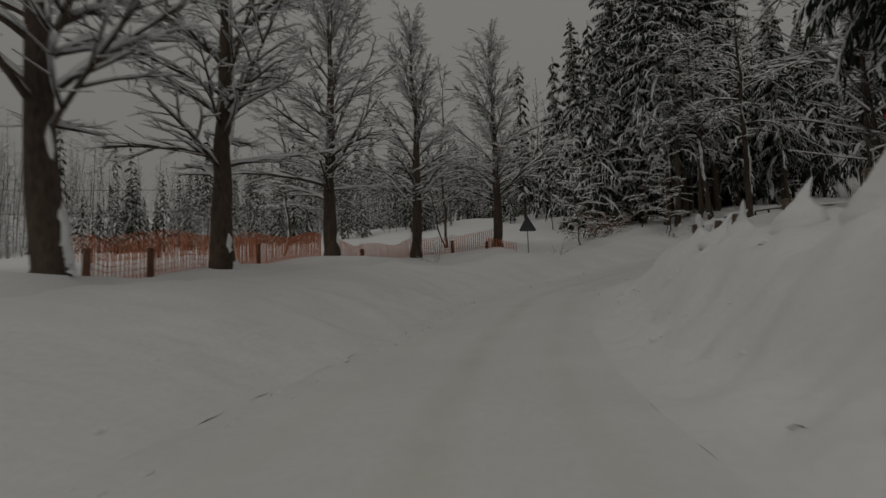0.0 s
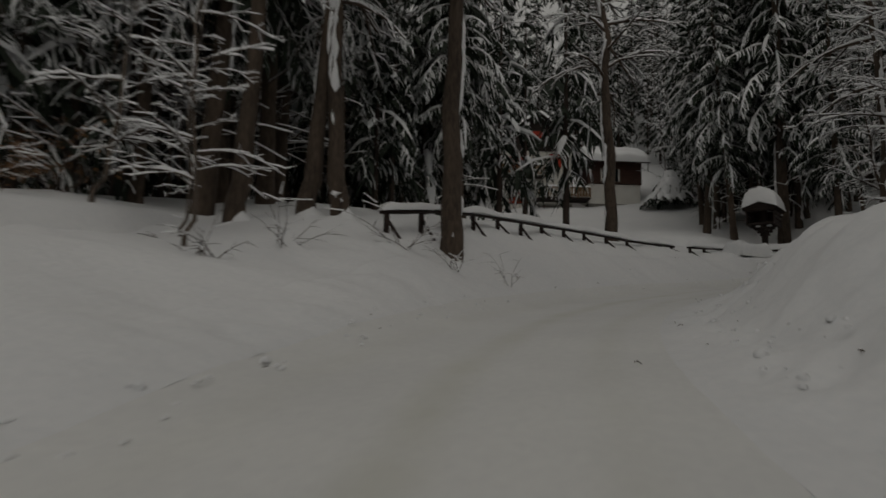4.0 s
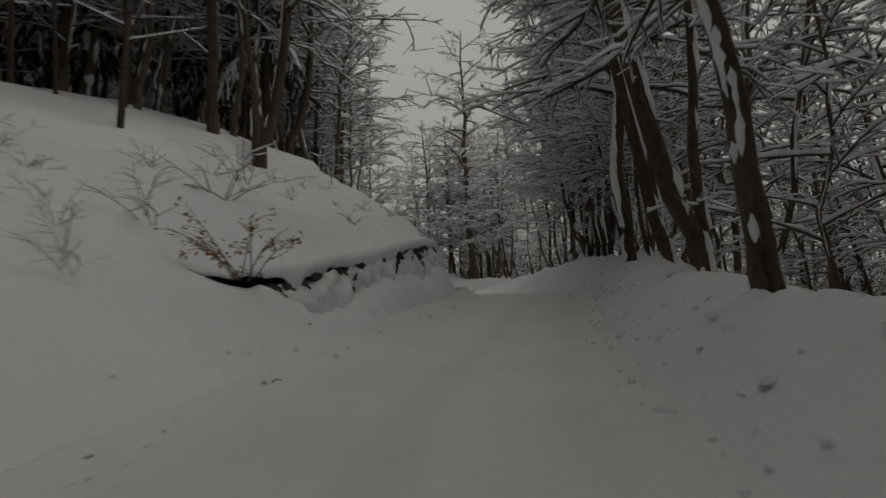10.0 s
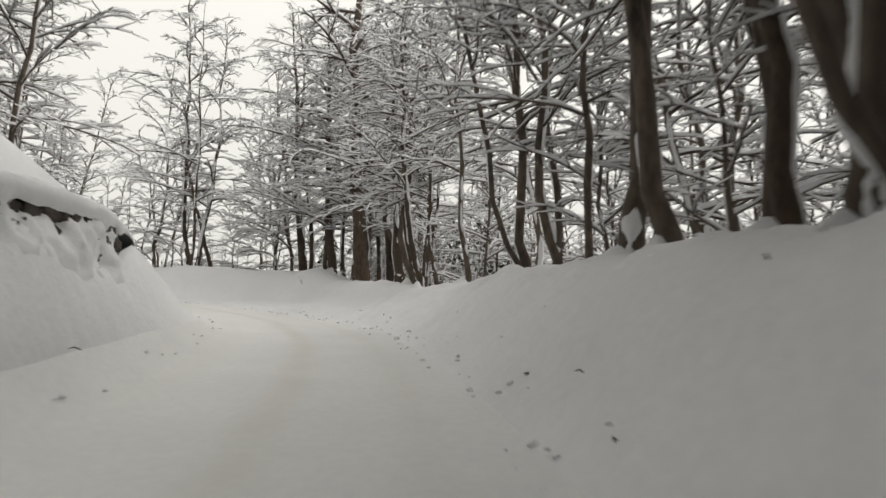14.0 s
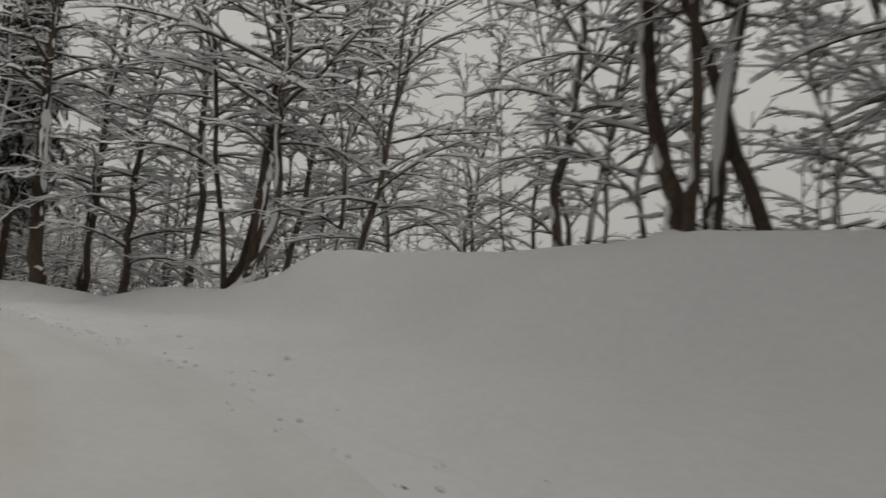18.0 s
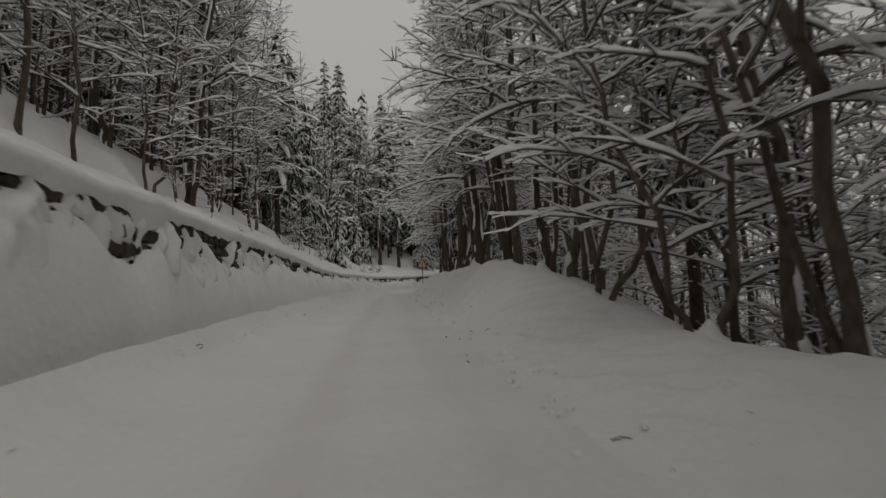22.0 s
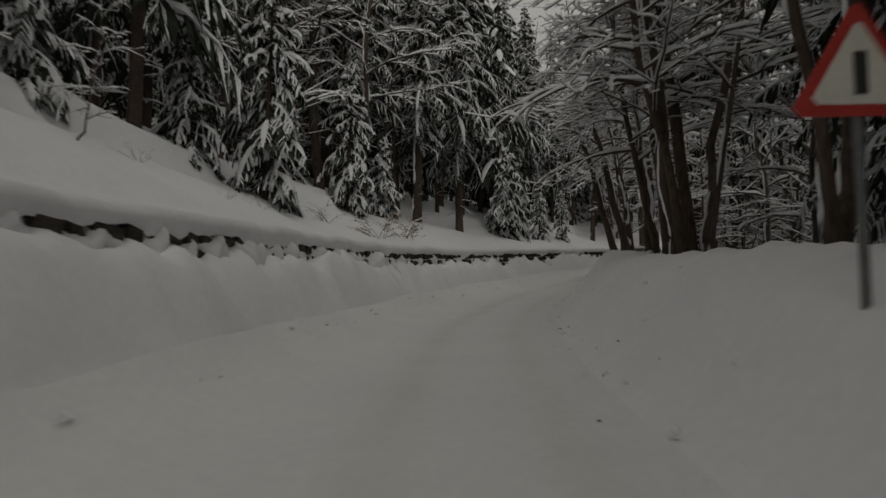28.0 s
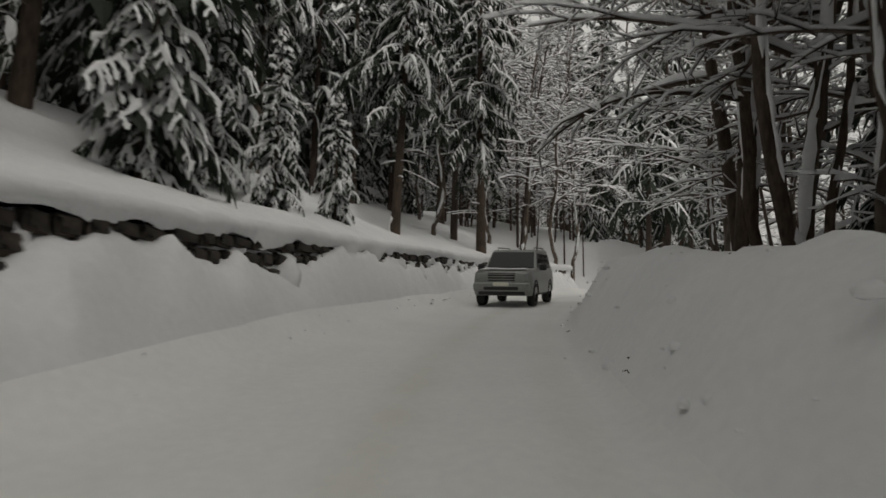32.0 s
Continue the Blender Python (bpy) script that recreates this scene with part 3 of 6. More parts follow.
def plaster(cover, rng, pts, rad, f0, f1, side):
    """A ragged crust of snow down one side of a stem."""
    ln = np.linalg.norm(pts[-1] - pts[0]) * (f1 - f0)
    m = max(3, int(ln / 0.2))
    w, o = 0.3, len(cover.v)
    for k in range(m + 1):
        f = f0 + (f1 - f0) * k / m
        c = along_(pts, f)
        r = float(np.interp(f * (len(pts) - 1), np.arange(len(pts)), rad))
        w = min(1.0, max(0.12, w + rng.uniform(-0.3, 0.3)))
        side += rng.uniform(-0.12, 0.12)
        e = 0.15 if k in (0, m) else 1.0
        for j, (g, h) in enumerate(((-1, -0.06), (-0.5, 0.35), (0.1, 0.5), (0.6, 0.3), (1, -0.06))):
            q = r * (1.02 + h * 0.35 * e) + (0.04 * e * rng.uniform(0.4, 1.2) if 0 < j < 4 else -0.005)
            a = side + g * w * e * rng.uniform(0.8, 1.15)
            cover.v.append((c[0] + q * math.cos(a), c[1] + q * math.sin(a), c[2] + rng.uniform(-0.05, 0.05)))
    for k in range(m):
        for j in range(4):
            a = o + 5 * k + j
            cover.f.append((a, a + 1, a + 6, a + 5))


def broadleaf(name, seed, height, r0, first, limbs, reach, twigs, lean=0.03, stems=1, snow=1.0, rise=0.75, sag=0.5, fine=3, bark=None, label="", patches=6, crook=1.0, thick=0.4):
    """A leafless tree with forking limbs and snow along its branches."""
    rng = random.Random(seed)
    top = new(name)
    trunk, big, branch, cover = Soup(), Soup(), Soup(), Soup()
    for s in range(stems):
        az = rng.uniform(0, 6.28)
        tilt = lean + (0.1 if s else 0)
        hh = height * (1 if s == 0 else rng.uniform(0.6, 0.95))
        rr = r0 * (1 if s == 0 else rng.uniform(0.5, 0.8))
        px, py = (0.0, 0.0) if s == 0 else (math.cos(az) * r0 * 1.3, math.sin(az) * r0 * 1.3)
        fs = [-1.5 / hh, 0.012, 0.03] + [0.06 + 0.94 * k / 13 for k in range(14)]
        wx, wy, pts = 0.0, 0.0, []
        for f in fs:
            wx += rng.gauss(0, 0.006) * hh * crook * (f > 0.03)
            wy += rng.gauss(0, 0.006) * hh * crook * (f > 0.03)
            pts.append((px + math.cos(az) * tilt * hh * max(0, f) + wx, py + math.sin(az) * tilt * hh * max(0, f) + wy, hh * f))
        pts = np.array(pts)
        m = len(pts) - 1
        rad = [rr * (1.25 if f < 0 else 1.15 if f < 0.02 else 1.04 if f < 0.04 else 1.0) * (1 - 0.93 * max(0, f) ** 1.05) * rng.uniform(0.95, 1.06) + 0.008 for f in fs]
        trunk.tube(pts, rad, 10)
        windward = rng.gauss(0.6, 0.35)
        for _ in range(patches):
            f = rng.uniform(0.02, 0.7)
            ln = min(0.25, max(0.02, abs(rng.gauss(0, 0.07))))
            plaster(cover, rng, pts, rad, f, min(0.95, f + ln), windward + rng.gauss(0, 0.35))
        ga = rng.uniform(0, 6.28)
        cnt = limbs if s == 0 else limbs // 2
        for i in range(cnt):
            f = first + (0.97 - first) * (i + rng.random() * 0.7) / cnt
            ga += 2.4 + rng.uniform(-0.4, 0.4)
            fi = float(np.interp(f, fs, np.arange(m + 1))) / m
            p = along_(pts, fi)
            r = max(0.014, float(np.interp(f, fs, rad)) * thick * rng.uniform(0.75, 1.25))
            ln = reach * (1.15 - 0.75 * f) * rng.uniform(0.6, 1.3)
            el = rise * (0.35 + 0.9 * f) + rng.uniform(-0.4, 0.3)
            lp = limb(rng, p, ga, el, ln, sag * rng.uniform(0.2, 1.4), 6, 0.2)
            lr = [r * (1 - 0.8 * k / 6) + 0.005 for k in range(7)]
            big.tube(lp, lr, 5)
            hs = [snow * (0.04 + 0.75 * q) * rng.choice((0.25, 0.8, 1.1, 1.5, 1.9)) for q in lr]
            cover.ridge(lp + np.array([0, 0, 1]) * np.array(lr)[:, None] * 0.55, [snow * (0.02 + 0.8 * q) * (0.6 + 0.4 * min(1.6, h / (0.05 + q))) for q, h in zip(lr, hs)], hs)
            for j in range(twigs):
                g = 0.15 + 0.85 * (j + rng.random()) / twigs
                sp = along_(lp, min(0.999, g))
                sr = float(np.interp(g * 6, np.arange(7), lr)) * 0.6
                d = lp[min(6, int(g * 6) + 1)] - lp[max(0, int(g * 6) - 1)]
                a0 = math.atan2(d[1], d[0]) + (1 if j % 2 else -1) * rng.uniform(0.3, 1.0)
                sl = ln * rng.uniform(0.22, 0.5) * (1.15 - 0.5 * g)
                q = limb(rng, sp, a0, math.asin(max(-1, min(1, d[2] / (np.linalg.norm(d) + 1e-9)))) * 0.7 + rng.uniform(-0.2, 0.35), sl, sag * 0.7, 3, 0.25)
                branch.tube(q, [sr + 0.004, sr * 0.7 + 0.004, sr * 0.5 + 0.003, 0.003], 3)
                cover.ridge(q + np.array([0, 0, sr * 0.5]), [snow * (0.016 + sr)] * 4, [snow * 0.055 * rng.uniform(0.3, 1.7) for _ in range(4)])
                for k in range(fine):
                    h = rng.uniform(0.15, 1.0)
                    tp = along_(q, min(0.999, h))
                    a1 = a0 + rng.choice((-1, 1)) * rng.uniform(0.3, 1.1)
                    te = tp + np.array([math.cos(a1), math.sin(a1), rng.uniform(-0.25, 0.55)]) * sl * rng.uniform(0.25, 0.6)
                    branch.tube([tp, te], [0.005 + sr * 0.3, 0.003], 3)
                    if rng.random() < 0.75:
                        cover.thin_ridge([tp, te], snow * 0.022, snow * 0.045)
    child("trunk", trunk, bark or BARK, top)
    child("limb_frame", big, bark or BARK, top)["kind"] = "stuff"
    child("crown", branch, TWIG, top)["kind"] = "stuff"
    child("branch_snow", cover, SNOW_CAP, top, "fresh snow lying along the branches")["kind"] = "stuff"
    return tagged(top, label, "tree")


def boughs(rng, green, cover, q, ln, snow, dense=8.0, spray=1.0):
    """Hanging sprays of needles along one bough, with snow lodged on them."""
    n = len(q) - 1
    t = np.gradient(q, axis=0)
    t /= np.linalg.norm(t, axis=1)[:, None] + 1e-9
    side = np.stack([t[:, 1], -t[:, 0], 0 * t[:, 0]], 1)
    side /= np.linalg.norm(side, axis=1)[:, None] + 1e-6
    cnt = max(5, int(ln * dense))
    for j in range(cnt):
        g = 0.1 + 0.9 * (j + rng.random()) / cnt
        c = along_(q, min(0.999, g))
        i = min(n, int(g * n + 0.5))
        s, fw = side[i], t[i]
        for sg in (-1, 1):
            l2 = (ln * rng.uniform(0.07, 0.2) * (1.25 - 0.75 * g) + 0.13) * spray
            e = c + (s * sg * rng.uniform(0.3, 1.0) + fw * rng.uniform(0.2, 0.8) + np.array([0, 0, -rng.uniform(0.5, 1.5)])) * l2
            wd = (fw * rng.uniform(0.5, 1) + s * rng.uniform(-0.4, 0.4)) * rng.uniform(0.05, 0.1) * spray
            mid = c * 0.45 + e * 0.55 + s * sg * 0.12 * l2
            o = len(green.v)
            green.v += [tuple(c - wd * 0.7), tuple(c + wd * 0.7), tuple(mid + wd * 1.3), tuple(e), tuple(mid - wd * 1.3)]
            green.f += [(o, o + 1, o + 2, o + 4), (o + 4, o + 2, o + 3)]
            if snow > 0 and rng.random() < 0.5:
                cover.thin_ridge([c + (0, 0, 0.03), mid + (0, 0, 0.03), e * 0.8 + mid * 0.2], snow * rng.uniform(0.05, 0.13), snow * rng.uniform(0.05, 0.11))


def spruce(name, seed, height, r0, first, count, reach, droop=0.9, snow=1.0, label="", dead=10, slim=0.75):
    """A conifer with drooping sprays under pads of snow; bare stem below."""
    rng = random.Random(seed)
    top = new(name)
    trunk, arms, green, cover = Soup(), Soup(), Soup(), Soup()
    m = 10
    bend = rng.uniform(-0.015, 0.015)
    fs = [-1.5 / height, 0.02] + [0.06 + 0.94 * k / m for k in range(m + 1)]
    pts = np.array([(bend * height * f * abs(f), 0, height * f) for f in fs])
    rad = [r0 * (1.25 if f < 0 else 1.1 if f < 0.03 else 1) * (1 - 0.95 * max(0, f)) + 0.01 for f in fs]
    trunk.tube(pts, rad, 10)
    for _ in range(4):
        f = rng.uniform(0.02, 0.5)
        plaster(cover, rng, pts, rad, f, f + rng.uniform(0.02, 0.1), rng.gauss(0.6, 0.4))
    for _ in range(dead):
        f = rng.uniform(0.06, max(0.12, first + 0.05))
        p = np.array([bend * height * f * f, 0, height * f])
        q = limb(rng, p, rng.uniform(0, 6.28), rng.uniform(-0.3, 0.2), reach * rng.uniform(0.2, 0.6), 0.3, 3, 0.2)
        arms.tube(q, [0.02, 0.014, 0.009, 0.004], 3)
        if rng.random() < 0.6:
            cover.ridge(q, [0.025] * 4, [0.05] * 4)
    ga = 0
    for w in range(count):
        k = ((w + rng.random()) / count) ** 0.9
        f = first + (0.985 - first) * k
        ga += 2.4 + rng.uniform(-0.5, 0.5)
        ln = (reach * (1 - k) ** slim * min(1, 0.6 + 2.2 * k) + 0.2) * rng.choice((0.5, 0.75, 0.95, 1.05, 1.25))
        p = np.array([bend * height * f * f, 0, height * f])
        q = limb(rng, p, ga, 0.3 - 0.45 * (1 - k) + rng.uniform(-0.2, 0.15), ln, droop * rng.uniform(0.6, 1.5), 5, 0.12)
        arms.tube(q, [0.03, 0.024, 0.018, 0.012, 0.008, 0.004], 3)
        boughs(rng, green, cover, q, ln, snow)
        if snow > 0 and rng.random() < 0.85:
            hs = [snow * rng.choice((0.03, 0.08, 0.14, 0.2, 0.26)) for _ in range(6)]
            hs[0] = 0.03
            cover.ridge(q + np.array([0, 0, 0.02]), [min(0.24, snow * ln * x * rng.uniform(0.4, 0.9) * (0.5 + 3 * h)) for x, h in zip((0.03, 0.08, 0.11, 0.12, 0.1, 0.04), hs)], hs)
    child("trunk", trunk, BARK, top)
    child("bough_frame", arms, BARK, top)["kind"] = "stuff"
    child("foliage", green, NEEDLE, top, smooth=False)["kind"] = "stuff"
    child("branch_snow", cover, SNOW_CAP, top, "pads of fresh snow on drooping boughs")["kind"] = "stuff"
    return tagged(top, label, "tree")


HOME = pose(0, 0, -400)
KINDS = {}
KINDS["lime"] = [broadleaf("lime_tree", 11 + k, 15 + k, 0.38, 0.19, 42, 5.4, 10, lean=0.02, snow=1.2, rise=1.25, sag=0.35, fine=6, label="large bare lime tree with snow along its branches", patches=9, crook=0.7, thick=0.24) for k in range(2)]
KINDS["thick"] = [broadleaf("maple_tree", 161 + k, 21 + k, 0.31, 0.36, 26, 5.4, 7, lean=0.02, snow=1.05, rise=0.7, sag=0.8, fine=4, label="tall thick-stemmed bare maple with snow plastered on its bark", patches=12, crook=0.7) for k in range(2)]
KINDS["wide"] = [broadleaf("spreading_maple", 301, 13, 0.17, 0.1, 30, 4.2, 7, lean=0.02, snow=1.25, rise=0.9, sag=0.7, fine=4, label="spreading bare maple with low limbs under thick snow", patches=12, crook=1.4, thick=0.3)]
KINDS["beech"] = [broadleaf("beech_tree", 31 + k, 15 + 1.2 * k, 0.085 + 0.018 * k, 0.22, 26, 3.6, 6, lean=0.03 + 0.025 * k, stems=(1, 1, 2, 1)[k], snow=1.1, rise=1.0, sag=0.7, fine=4, bark=BARK_GREY, label="slender bare beech tree with snow on its branches", patches=10, crook=1.3) for k in range(4)]
KINDS["old"] = [broadleaf("old_beech", 131 + k, 20 + k, 0.165, 0.24, 26, 5.2, 7, lean=(0.03, 0.09, 0.06)[k], stems=(1, 1, 2)[k], snow=1.4, rise=0.7, sag=0.75, fine=4, bark=BARK, label="tall bare beech with snow plastered on its dark bark", patches=14, crook=1.2) for k in range(3)]
KINDS["young"] = [broadleaf("young_beech", 51 + k, 9 + 1.5 * k, 0.05, 0.12, 22, 2.4, 5, lean=0.05, snow=1.0, rise=0.85, sag=0.5, fine=3, bark=BARK_GREY, label="thin young bare tree with snow on its twigs", patches=4, crook=1.5) for k in range(3)]
KINDS["spruce"] = [spruce("spruce_tree", 71 + k, 20 + 2 * k, 0.2 + 0.025 * k, 0.27 - 0.04 * k, 130, 3.3, snow=0.45, label="tall spruce with bare lower stem and snow-laden boughs", dead=16) for k in range(3)]
KINDS["fir"] = [spruce("young_spruce", 91 + k, 5.5 + 3 * k, 0.08 + 0.03 * k, 0.05, 80, 1.6 + 0.5 * k, snow=0.7, label="young spruce bowed under thick snow", dead=0) for k in range(2)]
for kind_list in KINDS.values():
    for first_one in kind_list:
        first_one.matrix_basis = HOME


def plant(kind, variant, x, y, size=1.0, turn=0.0, tilt=0.0, toward=0.0, z=None, group="", label=""):
    """Stand a tree of a kind at a place in the plan."""
    lst = KINDS[kind]
    src = lst[variant % len(lst)]
    if z is None:
        z = float(surface(x, y))
    m = pose(x, y, z - 0.05) @ Matrix.Rotation(radians(tilt), 4, Vector((-math.sin(radians(toward)), math.cos(radians(toward)), 0))) @ pose(0, 0, 0, 0, 0, turn) @ Matrix.Scale(size, 4)
    ob = copy_thing(src, m)
    return tagged(ob, label, "", group or kind + " trees beside the road")


def surface(x, y):
    """Height of what lies on top: the strip near the road, else the sheet."""
    z, best, u = ground_z(x, y)
    if best[0] < 10.5:
        i = int(np.argmin(np.hypot(CP[:, 0] - x, CP[:, 1] - y)))
        return station_z(np.array([i]), np.array([u[0]]))[2][0]
    return z[0]




def surfaces(x, y):
    """Heights at many places near the road."""
    i = np.argmin(np.hypot(CP[:, 0][:, None] - x, CP[:, 1][:, None] - y), axis=0)
    u = (x - CP[i, 0]) * CN[i, 0] + (y - CP[i, 1]) * CN[i, 1]
    return station_z(i, u)[2]
# ---- parts and pieces ----
def part(name, soup, mat, parent, label="", smooth=False):
    return child(name, soup, mat, parent, label, smooth)


def block(soup, size, at=(0, 0, 0), yaw=0.0, bevel=0.02, m=None):
    """A box with chamfered edges."""
    hx, hy, hz = (s / 2 for s in size)
    b = min(bevel, hx * 0.45, hy * 0.45, hz * 0.45)
    rot = (m or Matrix.Identity(3)) @ Matrix.Rotation(radians(yaw), 3, "Z")
    o = len(soup.v)
    idx = {}
    for sx in (-1, 1):
        for sy in (-1, 1):
            for sz in (-1, 1):
                for ax in range(3):
                    p = [sx * (hx - b), sy * (hy - b), sz * (hz - b)]
                    p[ax] = (sx * hx, sy * hy, sz * hz)[ax]
                    q = rot @ Vector(p) + Vector(at)
                    idx[sx, sy, sz, ax] = len(soup.v)
                    soup.v.append(tuple(q))
    for ax in range(3):
        u, w = [a for a in range(3) if a != ax]
        for s in (-1, 1):
            ring = []
            for a, c in ((-1, -1), (1, -1), (1, 1), (-1, 1)):
                k = [0, 0, 0]
                k[ax], k[u], k[w] = s, a, c
                ring.append(idx[(*k, ax)])
            soup.f.append(tuple(ring if (s > 0) == (ax != 1) else ring[::-1]))
    for ax in range(3):
        u, w = [a for a in range(3) if a != ax]
        for a in (-1, 1):
            for c in (-1, 1):
                k0, k1 = [0, 0, 0], [0, 0, 0]
                k0[ax], k1[ax] = -1, 1
                for k in (k0, k1):
                    k[u], k[w] = a, c
                soup.f.append((idx[(*k0, u)], idx[(*k1, u)], idx[(*k1, w)], idx[(*k0, w)]))
    for sx in (-1, 1):
        for sy in (-1, 1):
            for sz in (-1, 1):
                soup.f.append((idx[sx, sy, sz, 0], idx[sx, sy, sz, 1], idx[sx, sy, sz, 2]))


def boxed(name, mat, parent, size, at=(0, 0, 0), yaw=0.0, bevel=0.02, label="", m=None):
    s = Soup()
    block(s, size, at, yaw, bevel, m)
    return part(name, s, mat, parent, label)


def pillow(soup, size, at, yaw=0.0, nx=10, ny=5, rough=0.06, seed=0, slope=0.0, round_=2.6):
    """A rounded slab of snow lying flat on something; slope lifts it towards its +y side."""
    lx, ly, lz = size
    c, s = math.cos(radians(yaw)), math.sin(radians(yaw))
    o = len(soup.v)
    for i in range(nx + 1):
        for j in range(ny + 1):
            u, v = 2 * i / nx - 1, 2 * j / ny - 1
            u, v = math.copysign(abs(u) ** 0.7, u), math.copysign(abs(v) ** 0.7, v)
            h = (max(0.0, 1 - abs(u) ** (round_ * 3)) * max(0.0, 1 - abs(v) ** round_)) ** 0.5
            x, y = u * lx / 2, v * ly / 2
            z = h * lz * (1 + 0.2 * float(wave(at[0] + x, at[1] + y, 1.3, 41 + seed))) + rough * h * float(wave(at[0] + x, at[1] + y, 0.4, 43 + seed)) + slope * (y + ly / 2)
            soup.v.append((at[0] + c * x - s * y, at[1] + s * x + c * y, at[2] + z))
    w = ny + 1
    for i in range(nx):
        for j in range(ny):
            a = o + i * w + j
            soup.f.append((a, a + w, a + w + 1, a + 1))


def lump(soup, at, r, rng_, squash=0.75):
    """A small irregular clod."""
    o = len(soup.v)
    top = [(math.cos(a) * r * rng_.uniform(0.7, 1.2), math.sin(a) * r * rng_.uniform(0.7, 1.2)) for a in (0, 1.05, 2.1, 3.14, 4.2, 5.25)]
    for k, (h, s) in enumerate(((-0.5, 0.9), (0.25, 1.0), (0.8, 0.55))):
        for x, y in top:
            soup.v.append((at[0] + x * s * rng_.uniform(0.85, 1.15), at[1] + y * s * rng_.uniform(0.85, 1.15), at[2] + h * r * squash * rng_.uniform(0.85, 1.15)))
    soup.v.append((at[0], at[1], at[2] + r * squash))
    for k in range(2):
        for j in range(6):
            n = (j + 1) % 6
            soup.f.append((o + 6 * k + j, o + 6 * k + n, o + 6 * k + 6 + n, o + 6 * k + 6 + j))
    for j in range(6):
        soup.f.append((o + 12 + j, o + 12 + (j + 1) % 6, o + 18))


# ---- the retaining wall ----
def retaining_wall():
    rng_ = random.Random(17)
    sel = [i for i in range(len(CP)) if CQ[i] > 11.3 and not 15.45 < CQ[i] < 19.85]
    core = Soup()
    for a, i in enumerate(sel):
        for du, dh in ((-0.06, -1), (-0.06, 0.0), (-0.62, 0.0), (-0.62, -1)):
            u = WU[i] + du
            z = CP[i, 2] + (WH[i] - 0.02 if dh == 0 else -0.4)
            core.v.append((CP[i, 0] + CN[i, 0] * u, CP[i, 1] + CN[i, 1] * u, z))
        if a and i == sel[a - 1] + 1:
            o, p = 4 * a, 4 * a - 4
            core.f += [(p, p + 1, o + 1, o), (p + 1, p + 2, o + 2, o + 1), (p + 2, p + 3, o + 3, o + 2)]
    wall = new("retaining_wall", core.mesh("retaining_wall", MORTAR, False))
    tagged(wall, "dark rubble-stone retaining wall under overhanging snow", "wall", kind="structure")
    shapes = []
    for k in range(8):
        s = Soup()
        lx, lz = (0.52, 0.42, 0.62, 0.36, 0.48, 0.7, 0.4, 0.55)[k], (0.21, 0.24, 0.2, 0.26, 0.23, 0.22, 0.19, 0.25)[k]
        block(s, (lx, 0.2, lz), bevel=0.05)
        s.v = [(x + rng_.uniform(-1, 1) * 0.022, y + rng_.uniform(-1, 1) * 0.02, z + rng_.uniform(-1, 1) * 0.02) for x, y, z in s.v]
        shapes.append((lx, lz, s, s.mesh("stone", STONE)))
    along = np.concatenate([[0], np.cumsum(np.linalg.norm(np.diff(CP[:, :2], axis=0), axis=1))])
    rest = Soup()
    count = 0
    for course in range(6):
        d = along[sel[0]] + rng_.uniform(0, 0.4)
        while d < along[-1] - 1:
            k = rng_.randrange(8)
            lx, lz, s, me = shapes[k]
            i = int(np.searchsorted(along, d + lx / 2))
            z = CP[i, 2] + WH[i] - 0.14 - 0.26 * course
            if z > CP[i, 2] + 0.1 and WZ[i] > 0.55:
                u = WU[i] + rng_.uniform(-0.02, 0.02)
                yaw = math.degrees(math.atan2(CT[i, 1], CT[i, 0])) + rng_.uniform(-2, 2)
                f = (d + lx / 2 - along[i - 1]) / max(1e-6, along[i] - along[i - 1])
                c = CP[i - 1] * (1 - f) + CP[i] * f
                m = pose(c[0] + CN[i, 0] * u, c[1] + CN[i, 1] * u, z, rng_.uniform(-3, 3), rng_.uniform(-4, 4), yaw)
                if course < 3 and 29.6 < CQ[i] < 34.5 and count < 300:
                    st = new("stone", me)
                    st.parent = wall
                    st.matrix_basis = m
                    count += 1
                else:
                    o = len(rest.v)
                    rest.v += [tuple(m @ Vector(p)) for p in s.v]
                    rest.f += [tuple(o + j for j in fc) for fc in s.f]
            d += lx + rng_.uniform(0.015, 0.05)
    ob = part("stones", rest, STONE, wall)
    ob["kind"] = "stuff"
    # snow plastered over the lower face of the wall, with dark hollows left in it
    fine = np.arange(0, len(CP) - 1.001, 0.22)
    down = np.linspace(0.02, 1.5, 22)
    n, k = len(fine), len(down)
    gf, gd = np.repeat(fine, k), np.tile(down, n)
    at_ = np.arange(len(CP))
    wu, wh, wz, qq = (np.interp(gf, at_, v) for v in (WU, WH, WZ, CQ))
    dist = np.interp(gf, at_, along)
    body = np.interp(qq, PLASTER_AT[:, 0], PLASTER_AT[:, 1])
    lumpy = 0.8 * wave(dist, gd * 0.8, 0.6, 61) + 0.75 * wave(dist, gd * 0.6, 0.24, 62) + 0.25 * wave(dist, gd, 0.12, 63)
    deep = 0.62 * (lumpy + body + 0.75 * np.clip(gd - 0.15, 0, 1) - 0.9 * np.clip(0.2 - gd, 0, 1) / 0.2)
    out = np.clip(0.13 + 0.3 * np.clip(deep, -1, 0.75), -0.05, 0.34)
    u = wu + out
    x, y, base, z = spot(gf, u)
    z = base + wh - gd + 0.03 * wave(dist, gd, 0.2, 64)
    faces = [(a * k + b, a * k + b + 1, (a + 1) * k + b + 1, (a + 1) * k + b) for a in range(n - 1) for b in range(k - 1) if wz[a * k] > 0.7]
